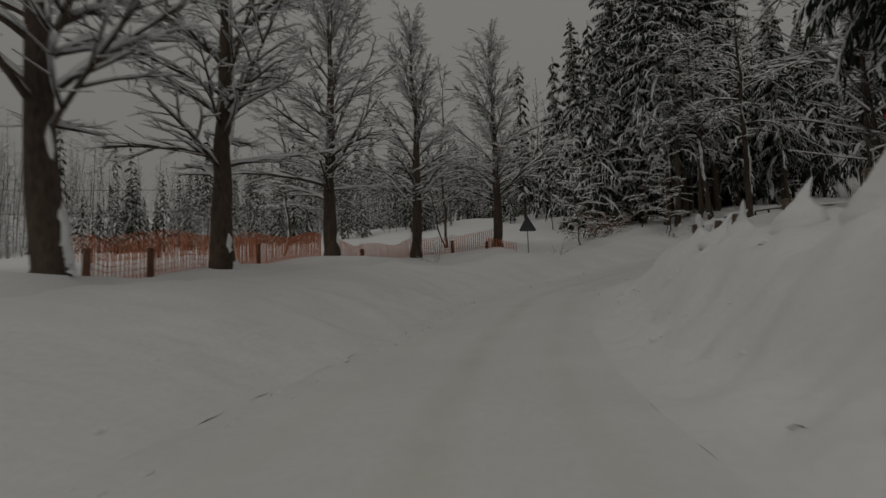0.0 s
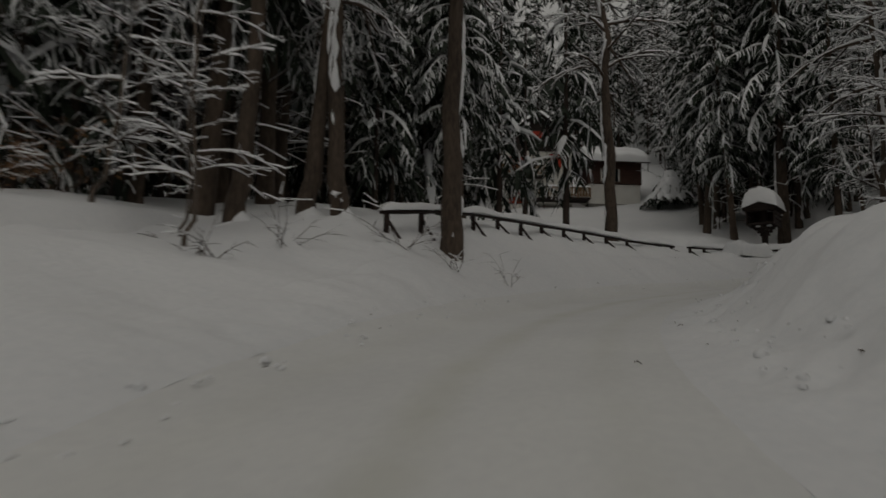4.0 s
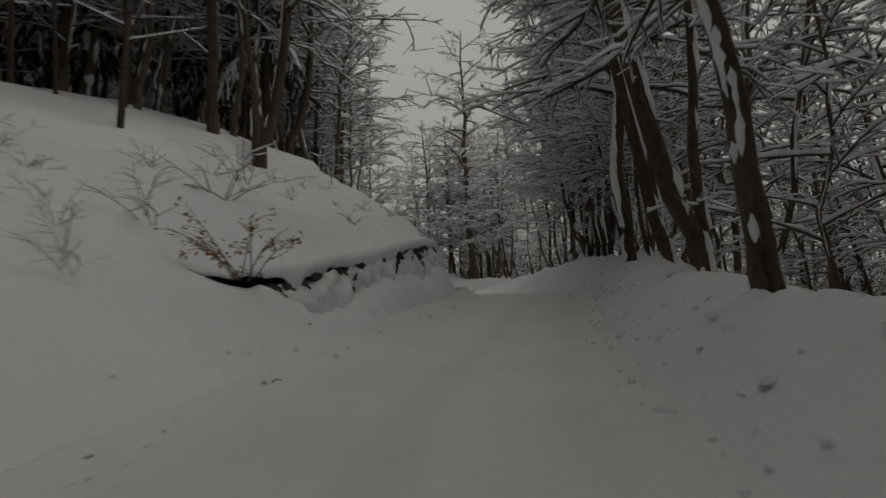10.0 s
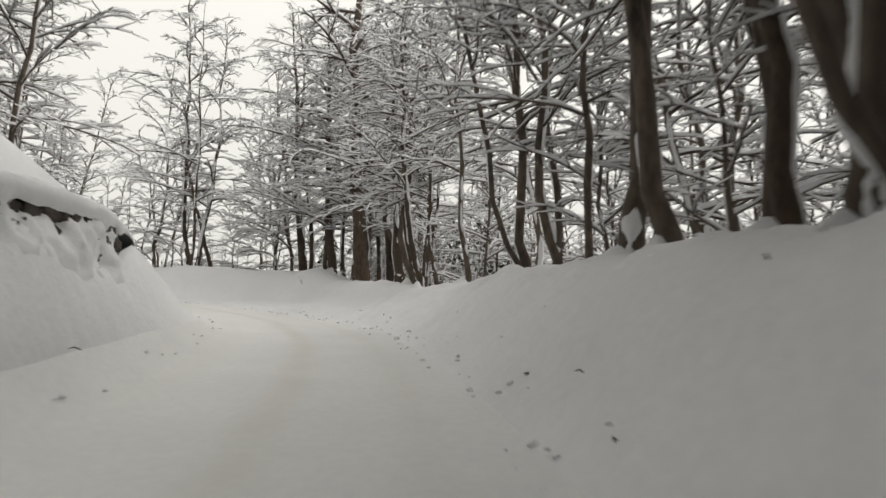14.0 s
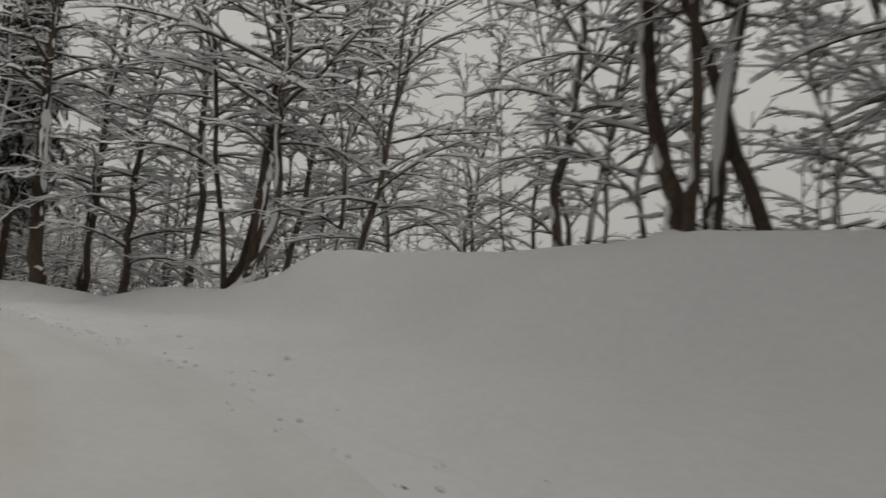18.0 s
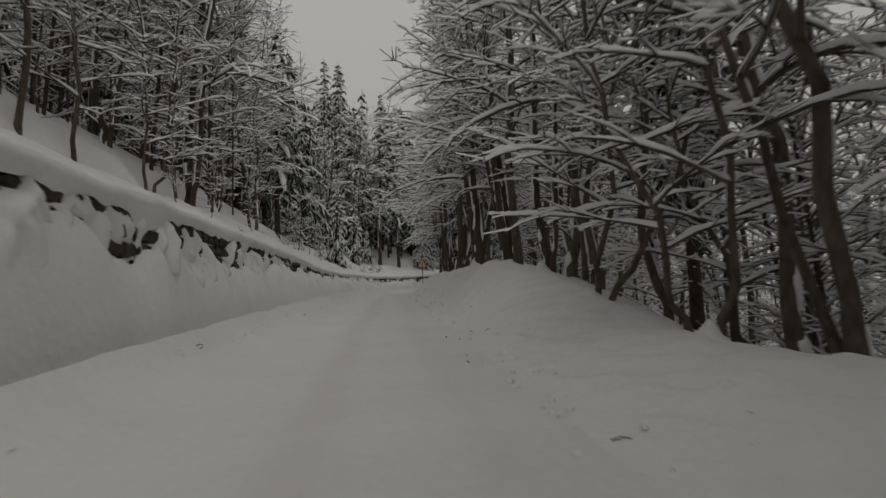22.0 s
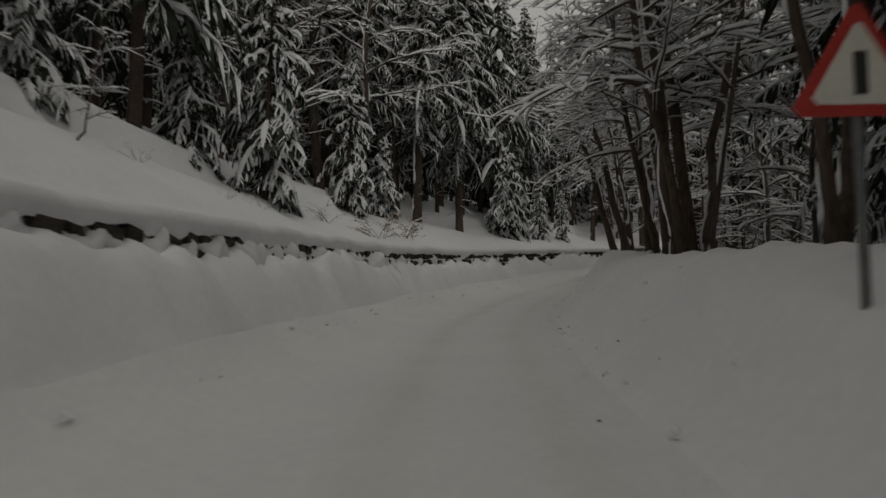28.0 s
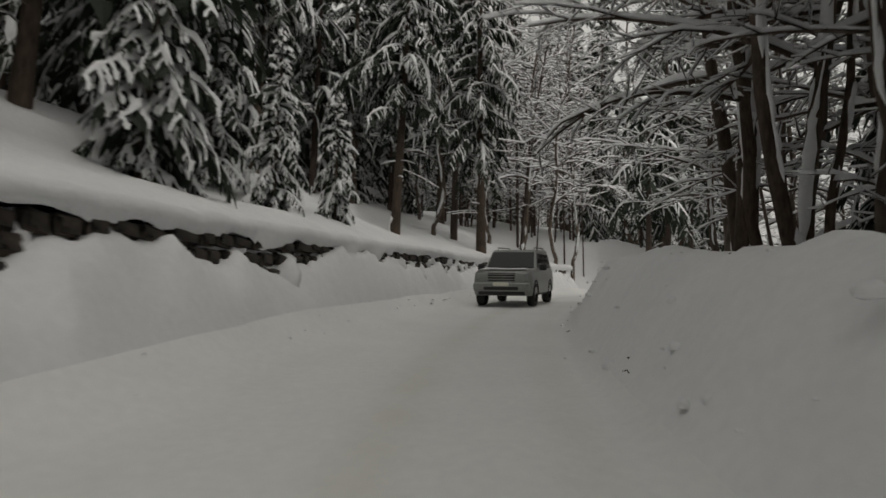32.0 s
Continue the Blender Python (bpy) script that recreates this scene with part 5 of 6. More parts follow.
def triangle(s, w, y0, y1, z0):
    h = w * 0.87
    r = 0.06 * w
    ring = [(-w / 2 + r, 0), (w / 2 - r, 0), (w / 2, r * 1.2), (r * 0.6, h), (-r * 0.6, h), (-w / 2, r * 1.2)]
    o = len(s.v)
    s.v += [(x, y0, z0 + z) for x, z in ring] + [(x, y1, z0 + z) for x, z in ring]
    s.f += [tuple(range(o, o + 6)), tuple(range(o + 11, o + 5, -1))]
    s.f += [(o + k, o + 6 + k, o + 6 + (k + 1) % 6, o + (k + 1) % 6) for k in range(6)]


def road_sign(x, y, yaw, high, w, face, label):
    top = new("road_sign")
    z = float(surface(x, y))
    top.matrix_basis = pose(x, y, z, 0, 0, yaw)
    s = Soup()
    s.tube([(0, 0, -0.3), (0, 0, high + w * 0.7)], [0.035, 0.035], 8)
    part("pole", s, STEEL, top, "", True)
    s = Soup()
    triangle(s, w, -0.055, -0.04, high)
    plate = part("plate", s, SIGN_RED if face else SIGN_GREY, top, "red-edged warning triangle" if face else "dark back of a triangular plate")
    if face:
        s = Soup()
        triangle(s, w * 0.72, -0.062, -0.056, high + w * 0.09)
        part("face", s, SIGN_WHITE, plate)
        boxed("symbol", BLACK_TRIM, plate, (0.09, 0.008, 0.3), (0, -0.068, high + w * 0.33), bevel=0.003)
    else:
        for k in (0.25, 0.55):
            boxed("clamp", STEEL, plate, (0.3, 0.03, 0.05), (0, -0.03, high + w * k), bevel=0.008)
    return tagged(top, label, "sign")


road_sign(5.8, 43.4, 8, 6.1 - 1.0 - float(surface(5.8, 43.4)), 1.15, False, "triangular road sign seen from its dark back")


road_sign(173.4, 109.7, -27, 1.3, 0.9, True, "red-edged triangular warning sign in front of the trees")


def snowy_post(x, y, high, lean, label):
    top = new("fence_post")
    z = float(surface(x, y))
    top.matrix_basis = pose(x, y, z, lean, 0, 20)
    boxed("post", WEATHERED, top, (0.15, 0.15, high * 0.7 + 0.4), (0.06, 0.1, high * 0.35 - 0.2), bevel=0.025)
    s = Soup()
    rng_ = random.Random(int(x * 10))
    n = 12
    for i in range(n + 1):
        f = i / n
        r = (0.3 * max(0, 1 - 1.6 * f) + 0.17 * max(0, 1 - f ** 4) ** 0.5 * (0.75 + 0.5 * math.sin(5 * f + x)) + 0.01) * rng_.uniform(0.9, 1.1)
        for j in range(10):
            a = j * math.pi / 5
            s.v.append((math.cos(a) * r * 0.8 + 0.2 * math.sin(2.2 * f + y) * f, math.sin(a) * r * 1.5 - 0.1 - 0.3 * f * f, -0.25 + (high + 0.25) * f + 0.03 * math.sin(3 * a)))
    for i in range(n):
        for j in range(10):
            k = (j + 1) % 10
            s.f.append((10 * i + j, 10 * i + k, 10 * i + 10 + k, 10 * i + 10 + j))
    s.f.append(tuple(10 * n + j for j in range(10)))
    part("snow_fin", s, SNOW_CAP, top, "tall curling fin of snow", True)
    return tagged(top, label, "post", "snow-capped posts on the bank")


for px_, py_, ph_, pl_ in ((8.9, 22.0, 0.5, 12), (8.2, 20.9, 0.7, -8), (7.2, 17.0, 0.75, 10), (6.8, 15.0, 0.85, 4), (6.2, 11.5, 0.8, -6), (5.8, 8.7, 0.9, 5), (9.6, 23.0, 0.5, 8), (11.5, 26.2, 0.55, -5), (13.2, 28.6, 0.6, 9)):
    snowy_post(px_, py_, ph_, pl_, "leaning wooden post with a tall fin of snow")


def wires():
    for z0, z1 in ((11.0, 10.0), (8.6, 7.9)):
        s = Soup()
        a, b = Vector((-60, 62, z0 + 3)), Vector((40, 82, z1 + 7))
        s.tube([a.lerp(b, f) - Vector((0, 0, 5.0 * f * (1 - f))) for f in np.linspace(0, 1, 24)], [0.02] * 24, 4)
        tagged(new("overhead_cable", s.mesh("overhead_cable", WIRE)), "thin overhead cable sagging across the meadow", "cable")


wires()


# ---- the oncoming car ----
def car():
    top = new("car")
    x, y = 204.50, 149.00
    i = int(np.argmin(np.hypot(CP[:, 0] - x, CP[:, 1] - y)))
    z = float(surface(x, y))
    yaw = math.degrees(math.atan2(-CT[i, 1], -CT[i, 0])) - 90
    top.matrix_basis = pose(x, y, z, -math.degrees(math.atan(CT[i, 2])), 0, yaw)  # its nose towards +y
    sec = [(2.36, 0.50, 0.98, 0.70), (2.30, 0.34, 1.10, 0.88), (1.9, 0.34, 1.16, 0.93), (1.0, 0.36, 1.20, 0.94), (-0.2, 0.36, 1.20, 0.95), (-1.6, 0.36, 1.20, 0.94), (-2.25, 0.40, 1.18, 0.92), (-2.38, 0.55, 1.1, 0.86)]
    s = Soup()
    for yy, lo, hi, w in sec:
        for sx, zz in ((-1, lo + 0.06), (-0.94, lo), (0.94, lo), (1, lo + 0.06), (1.0, (lo + hi) / 2 + 0.08), (0.97, hi - 0.06), (0.9, hi), (-0.9, hi), (-0.97, hi - 0.06), (-1.0, (lo + hi) / 2 + 0.08)):
            s.v.append((sx * w, yy, zz))
    m = 10
    for a in range(len(sec) - 1):
        for j in range(m):
            k = (j + 1) % m
            s.f.append((a * m + j, a * m + m + j, a * m + m + k, a * m + k))
    s.f += [tuple(range(m)), tuple(range(len(s.v) - 1, len(s.v) - m - 1, -1))]
    body = part("body", s, CAR_PAINT, top, "dull silver paint", True)
    s = Soup()
    cab = [(1.05, 1.18, 0.86), (0.42, 1.76, 0.74), (0.25, 1.83, 0.70), (-1.9, 1.86, 0.70), (-2.1, 1.80, 0.70), (-2.3, 1.16, 0.85)]
    for yy, zz, w in cab:
        s.v += [(-w, yy, zz), (w, yy, zz)]
    low = len(s.v)
    for yy, zz, w in cab:
        s.v += [(-0.87, yy if zz < 1.3 else yy, 1.14), (0.87, yy, 1.14)]
    for a in range(5):
        p, q = 2 * a, 2 * a + 2
        s.f += [(p, p + 1, q + 1, q), (p, q, low + q, low + p), (p + 1, low + p + 1, low + q + 1, q + 1)]
    part("roof", s, CAR_PAINT, top, "dull silver roof and pillars")
    s = Soup()
    s.v += [(-0.78, 1.015, 1.23), (0.78, 1.015, 1.23), (0.70, 0.475, 1.735), (-0.70, 0.475, 1.735)]
    s.v = [(a, b + 0.03, c + 0.012) for a, b, c in s.v] + [(a, b, c - 0.01) for a, b, c in s.v]
    s.f += [(0, 1, 2, 3), (7, 6, 5, 4), (0, 4, 5, 1), (1, 5, 6, 2), (2, 6, 7, 3), (3, 7, 4, 0)]
    part("windscreen", s, DARK_GLASS, top, "dark windscreen")
    for sx in (-1, 1):
        for ya, yb, yc in ((0.8, 0.32, -0.28), (-0.36, -0.36, -1.12), (-1.2, -1.2, -2.1)):
            s = Soup()
            pts = [(ya, 1.22), (yc, 1.22), (yc + (0.05 if yc < -2 else 0), 1.7), (yb, 1.7)]
            for o in (0.012, -0.03):
                for yy, zz in pts:
                    w = 0.87 - (zz - 1.14) * 0.225 + o
                    s.v.append((sx * w, yy, zz))
            s.f += [(0, 1, 2, 3), (7, 6, 5, 4), (0, 4, 5, 1), (1, 5, 6, 2), (2, 6, 7, 3), (3, 7, 4, 0)]
            part("side_window", s, DARK_GLASS, top)
        boxed("wing_mirror", BLACK_TRIM, top, (0.24, 0.12, 0.2), (sx * 1.04, 0.78, 1.24), bevel=0.04)
        boxed("headlight", LAMP_GLASS, top, (0.3, 0.1, 0.22), (sx * 0.68, 2.30, 0.93), bevel=0.03)
        boxed("fog_lamp", LAMP_GLASS, top, (0.16, 0.06, 0.09), (sx * 0.66, 2.37, 0.58), bevel=0.02)
        s = Soup()
        s.tube([(sx * 0.62, 0.1, 1.86), (sx * 0.62, 0.0, 1.91), (sx * 0.62, -1.7, 1.93), (sx * 0.62, -1.8, 1.88)], [0.02] * 4, 6)
        part("roof_rail", s, BLACK_TRIM, top, "", True)
        for yy in (1.5, -1.38):
            wheel = new("wheel")
            wheel.parent = top
            s = Soup()
            prof = [(0.24, -0.12), (0.34, -0.13), (0.375, -0.09), (0.38, 0.0), (0.375, 0.09), (0.34, 0.13), (0.24, 0.12)]
            n = 24
            for k in range(n):
                a = 2 * math.pi * k / n
                for r, o in prof:
                    s.v.append((sx * 0.82 + o, yy + math.cos(a) * r, 0.37 + math.sin(a) * r))
            for k in range(n):
                for j in range(6):
                    a, b = k * 7 + j, ((k + 1) % n) * 7 + j
                    s.f.append((a, b, b + 1, a + 1))
            part("tyre", s, TYRE, wheel, "", True)
            s = Soup()
            s.tube([(sx * 0.80, yy, 0.37), (sx * 0.88, yy, 0.37), (sx * 0.90, yy, 0.37)], [0.25, 0.25, 0.06], 16)
            part("rim", s, STEEL, wheel, "", True)
            s = Soup()
            for k in range(9):
                a = math.pi * k / 8
                for r in (0.40, 0.47):
                    for o in (0.90, 0.955):
                        s.v.append((sx * o, yy + math.cos(a) * r, 0.37 + math.sin(a) * r))
            for k in range(8):
                a = 4 * k
                s.f += [(a, a + 1, a + 5, a + 4), (a + 2, a + 6, a + 7, a + 3), (a + 1, a + 3, a + 7, a + 5)]
            part("wheel_arch", s, BLACK_TRIM, top)
    g = boxed("grille", BLACK_TRIM, top, (0.86, 0.06, 0.26), (0, 2.345, 0.93), bevel=0.02)
    for k in range(3):
        boxed("bar", CAR_PAINT, g, (0.84, 0.04, 0.035), (0, 2.38, 0.85 + 0.08 * k), bevel=0.008)
    bumper = boxed("bumper", CAR_PAINT, top, (1.78, 0.16, 0.26), (0, 2.36, 0.62), bevel=0.05)
    boxed("air_intake", BLACK_TRIM, bumper, (1.1, 0.05, 0.1), (0, 2.44, 0.57), bevel=0.02)
    boxed("number_plate", SIGN_WHITE, bumper, (0.5, 0.02, 0.11), (0, 2.455, 0.7), bevel=0.004, label="pale plate with a plain dark bar")
    boxed("skid_plate", BLACK_TRIM, top, (1.5, 0.2, 0.14), (0, 2.25, 0.43), bevel=0.03)
    boxed("sill", BLACK_TRIM, top, (1.84, 2.2, 0.14), (0, 0.05, 0.4), bevel=0.04)
    s = Soup()
    pillow(s, (1.5, 0.9, 0.05), (0, 1.75, 1.165), nx=8, ny=6, rough=0.02)
    part("bonnet_snow", s, SNOW_CAP, top, "thin snow on the bonnet", True)
    return tagged(top, "silver-grey off-road car with dark glass on the snowy road", "car")


car()


# ---- shrubs ----
def shrub(name, seed, high, stems, leaves, label):
    rng_ = random.Random(seed)
    top = new(name)
    st, lf, sn = Soup(), Soup(), Soup()
    for k in range(stems):
        a = rng_.uniform(0, 6.28)
        q = limb(rng_, (rng_.uniform(-0.25, 0.25), rng_.uniform(-0.25, 0.25), -0.1), a, rng_.uniform(0.7, 1.4), high * rng_.uniform(0.6, 1.1), rng_.uniform(0.1, 0.8), 5, 0.25)
        st.tube(q, [0.012, 0.01, 0.008, 0.007, 0.005, 0.003], 4)
        for j in range(5):
            g = rng_.uniform(0.3, 1)
            p = np.array([np.interp(g, np.arange(6) / 5, q[:, c]) for c in range(3)])
            b = limb(rng_, p, a + rng_.uniform(-1.3, 1.3), rng_.uniform(0.1, 0.9), high * rng_.uniform(0.15, 0.4), 0.4, 2, 0.3)
            st.tube(b, [0.006, 0.005, 0.002], 3)
            if rng_.random() < 0.35:
                sn.thin_ridge([b[0], b[-1]], 0.03, 0.04)
            for _ in range(leaves):
                c = b[0] + (b[-1] - b[0]) * rng_.random() + np.array([rng_.uniform(-0.05, 0.05) for _ in range(3)])
                d1 = np.array([rng_.gauss(0, 1) for _ in range(3)])
                d1 /= np.linalg.norm(d1)
                d2 = np.cross(d1, [0.3, 0.2, 1])
                d2 /= np.linalg.norm(d2) + 1e-6
                o = len(lf.v)
                lf.v += [tuple(c), tuple(c + d1 * 0.04 + d2 * 0.022), tuple(c + d1 * 0.085 + np.array([0, 0, -0.02])), tuple(c + d1 * 0.04 - d2 * 0.022)]
                lf.f.append((o, o + 1, o + 2, o + 3))
    part("stem_tuft", st, TWIG, top, "", True)["kind"] = "stuff"
    if leaves:
        part("dry_leaves", lf, DEAD_LEAF, top, "withered orange-brown leaves")["kind"] = "stuff"
    part("twig_snow", sn, SNOW_CAP, top, "", True)["kind"] = "stuff"
    top.matrix_basis = HOME
    return tagged(top, label, "shrub")


KINDS["leafy"] = [shrub("dry_shrub", 3, 1.3, 9, 6, "shrub with withered orange-brown leaves in the snow"), shrub("dry_shrub", 4, 1.9, 10, 7, "shrub with withered orange-brown leaves in the snow")]
KINDS["bare"] = [shrub("bare_shrub", 5, 1.1, 8, 0, "bare twiggy shrub sticking out of the snow"), shrub("bare_shrub", 6, 1.8, 7, 0, "bare twiggy shrub sticking out of the snow")]

# ---- single trees: kind, place, size, and for some the lean and its direction ----
NAMES = {"K": "thick", "W": "wide", "L": "lime", "O": "old", "B": "beech", "Y": "young", "S": "spruce", "F": "fir", "D": "leafy", "T": "bare"}
ROW = [("L", -8.4, 14.2, 1.0), ("L", -7.4, 22.3, 1.0), ("L", -5.7, 34.6, 1.0), ("L", -1.6, 42.7, 0.95), ("L", 4.0, 46.0, 0.9), ("B", 0.5, 49.0, 0.8), ("B", -9.5, 40.0, 0.8)]
BEND = [("K", 22.3, 61.3, 0.9), ("K", 24.2, 60.8, 0.85), ("K", 24.9, 60.0, 0.85), ("K", 27.8, 58.5, 1.0), ("K", 46.0, 67.5, 1.1), ("Y", 19.8, 56.7, 0.8), ("Y", 18.6, 60.2, 1.0), ("Y", 11.0, 51.4, 0.9), ("Y", 20.1, 58.2, 0.6),
        ("Y", 12.3, 56.3, 0.9), ("B", 16.2, 64.7, 0.8), ("Y", 18.6, 63.9, 1.0), ("B", 22.5, 69.6, 0.9), ("S", 20.5, 68.0, 1.22), ("S", 15.5, 70.0, 1.08), ("S", 27.0, 70.0, 1.35), ("S", 31.0, 72.5, 1.35), ("S", 24.5, 75.5, 1.22), ("F", 17.5, 66.0, 1.2)]
RIGHT_A = [("K", 50.3, 55.3, 1.0, 2, 78), ("O", 52.0, 55.0, 0.55, 8, 78), ("O", 51.3, 54.3, 1.0, 2, 258), ("K", 60.3, 51.8, 0.75, 3, 70), ("O", 61.6, 50.7, 0.8, 4, 250), ("O", 86.9, 36.8, 0.6, 2, 56), ("O", 83.5, 38.1, 0.65, 4, 56), ("K", 81.6, 39.8, 0.28, 7, 56), ("K", 80.8, 40.3, 0.27, 5, 56), ("O", 80.1, 40.3, 0.48, 6, 56), ("K", 69.3, 48.0, 0.48, 8, 67), ("O", 77.4, 43.2, 0.9, 2, 67), ("O", 72.8, 45.4, 1, 3, 67), ("O", 76.2, 43.1, 0.9, 3, 67), ("B", 81.7, 38.3, 1.1), ("B", 89.7, 34.5, 1), ("O", 92.7, 33.6, 1.15), ("B", 98.4, 30.8, 1.2), ("B", 92.0, 33.2, 1.1), ("O", 84.9, 37.0, 0.65), ("B", 85.1, 36.0, 1.2), ("B", 81.6, 37.5, 1), ("O", 84.6, 37.2, 0.6), ("B", 84.5, 37.0, 0.9), ("B", 78.6, 40.8, 1.1), ("B", 81.8, 38.1, 0.9), ("B", 110.2, 26.5, 1), ("B", 100.9, 29.4, 0.9), ("B", 94.4, 32.2, 1)]
RIGHT_B = [("B", 105.0, 27.9, 1), ("B", 103.1, 28.4, 1), ("B", 105.2, 26.7, 0.9), ("B", 97.7, 30.7, 1.1), ("O", 95.2, 32.0, 0.7), ("B", 96.4, 30.6, 1), ("O", 93.1, 33.0, 0.7), ("B", 92.5, 33.1, 1.1), ("B", 92.2, 32.8, 1), ("B", 90.5, 34.0, 1.1), ("O", 90.3, 34.4, 1), ("O", 88.6, 35.2, 0.8), ("B", 89.0, 34.3, 1), ("B", 93.9, 32.4, 1.2)]
HAIRPIN = [("K", 126.0, 24.1, 1.3, 0, 254), ("K", 131.6, 23.7, 0.95, 1, 74), ("K", 134.8, 24.6, 1, 2, 74), ("O", 137.7, 26.1, 0.8, 2, 74), ("O", 140.2, 31.5, 1.05, 4, 96), ("O", 140.4, 30.9, 0.95, 3, 276), ("K", 140.3, 29.8, 0.5, 15, 96), ("K", 118.8, 25.0, 0.62, 0, 74), ("B", 117.3, 25.2, 1.1, 0, 74), ("O", 116.6, 25.1, 0.75, 0, 74), ("O", 115.7, 25.5, 0.7, 0, 74), ("B", 137.9, 24.6, 1.2), ("O", 133.2, 23.8, 1), ("B", 141.1, 25.2, 1.2), ("B", 143.9, 25.8, 1.2), ("B", 125.8, 21.9, 1.1, 5, 74), ("O", 123.0, 23.3, 0.8), ("B", 120.1, 23.2, 1.1), ("B", 116.4, 24.4, 1.1), ("B", 152.4, 39.1, 1.1), ("B", 153.4, 37.1, 0.9), ("B", 152.2, 33.9, 0.9), ("B", 150.8, 31.8, 0.9), ("B", 154.6, 35.4, 0.9), ("O", 133.7, 24.7, 1.0), ("O", 132.6, 24.1, 0.9), ("O", 130.0, 23.5, 0.9), ("K", 129.3, 23.4, 0.7), ("B", 131.0, 22.5, 1.1), ("B", 128.0, 22.8, 1.1), ("O", 127.2, 23.4, 0.9), ("O", 128.6, 22.0, 1.0), ("K", 126.9, 21.8, 0.8)]
HAIRPIN_B = [("O", 152.2, 45.1, 1.1, 1, 96), ("O", 150.4, 43.7, 1.2, 3, 276), ("B", 150.4, 43.7, 1.3, 6, 276), ("K", 152.3, 53.1, 0.85, 1, 135), ("W", 153.5, 50.2, 1), ("O", 153.2, 57.9, 0.8), ("O", 152.9, 56.7, 0.85), ("S", 154.2, 56.4, 0.85), ("B", 154.8, 57.7, 1.3), ("O", 154.2, 52.6, 0.8), ("O", 154.2, 52.4, 0.9, 3, 315), ("B", 164.8, 85.3, 1.2), ("B", 162.2, 78.5, 1), ("Y", 157.8, 66.6, 1.2), ("Y", 158.0, 67.4, 1.1, 5, 135), ("S", 165.1, 73.6, 0.9), ("B", 158.9, 65.3, 1.2), ("S", 157.4, 59.6, 0.9)]
RIGHT_C = [("K", 163.2, 82.8, 0.5, 3, 159), ("K", 163.4, 83.1, 0.36, 9, 339), ("O", 163.6, 81.4, 0.6, 4.5, 159), ("O", 163.1, 80.5, 0.75, 5, 159), ("O", 163.4, 80.5, 0.85, 7, 159), ("B", 170.9, 100.5, 1.3, 2, 159), ("B", 172.8, 105.1, 1.2), ("B", 168.9, 95.1, 1.3, 3, 339), ("B", 172.2, 102.0, 1.2, 4, 339), ("B", 169.4, 95.3, 1.1), ("Y", 159.3, 71.1, 1.2, 12, 335), ("Y", 159.2, 70.6, 1.2, 25, 335), ("O", 165.2, 86.5, 0.8), ("B", 161.5, 74.8, 1.1), ("B", 161.2, 73.2, 0.9)]
RIGHT_D = [("O", 168.6, 92.2, 0.75), ("B", 168.8, 91.7, 1.1), ("B", 168.1, 89.9, 1), ("B", 171.1, 97.3, 1), ("O", 175.0, 107.6, 0.8), ("B", 161.2, 73.8, 0.8), ("O", 161.7, 76.1, 0.8)]
RIGHT_E = [("K", 184.2, 126.2, 0.42, 13, 148), ("O", 182.9, 122.9, 0.7, 4, 148), ("O", 181.8, 121.3, 0.6, 6, 148), ("K", 181.1, 120.1, 0.45, 5, 148), ("O", 180.4, 119.0, 0.8, 3, 148), ("O", 180.2, 118.5, 0.7, 6, 148), ("K", 184.9, 126.2, 0.42, 10, 148), ("K", 184.3, 125.6, 0.46, 12, 148), ("O", 189.0, 131.8, 0.9), ("O", 193.3, 134.5, 0.9), ("Y", 188.4, 130.3, 0.9), ("O", 170.7, 97.4, 0.9), ("O", 181.5, 119.7, 1), ("O", 177.3, 112.7, 0.9), ("O", 175.0, 107.8, 1), ("B", 181.8, 119.5, 1)]
RIGHT_F = [("K", 201.9, 140.3, 0.85, 2, 140), ("B", 191.2, 131.3, 1.3), ("O", 199.5, 138.4, 0.95), ("O", 195.6, 135.6, 0.85), ("O", 195.6, 135.6, 1.05), ("O", 204.2, 141.2, 1.15), ("B", 205.4, 140.6, 1), ("B", 198.1, 136.8, 1), ("O", 211.2, 144.4, 0.85), ("B", 213.3, 145.2, 1), ("B", 211.0, 144.3, 1.1), ("B", 214.5, 145.5, 1), ("B", 209.7, 141.7, 0.9), ("O", 199.0, 138.0, 0.9), ("O", 201.9, 139.9, 0.9)]
LEFT_A = [("S", 60.6, 61.5, 0.95), ("S", 61.5, 65.4, 1.6), ("S", 69.8, 59.6, 1.35), ("S", 66.3, 63.9, 0.7), ("S", 71.4, 65.2, 0.9), ("S", 69.2, 67.4, 1.0), ("S", 79.8, 62.4, 0.8), ("S", 78.3, 58.5, 0.8), ("S", 76.4, 58.7, 0.7), ("S", 79.0, 64.2, 1.0), ("S", 72.0, 62.6, 0.9), ("S", 83.0, 63.7, 0.9), ("S", 78.5, 62.1, 0.6), ("S", 67.3, 72.5, 1.0), ("S", 68.9, 76.2, 1.0), ("S", 74.5, 65.8, 0.9), ("S", 79.6, 60.8, 0.9), ("F", 76.2, 84.0, 0.75), ("F", 78.5, 82.5, 1.0), ("O", 64.5, 61.3, 1.0), ("S", 80.5, 80.0, 1.1), ("S", 66.0, 66.5, 1.0)]
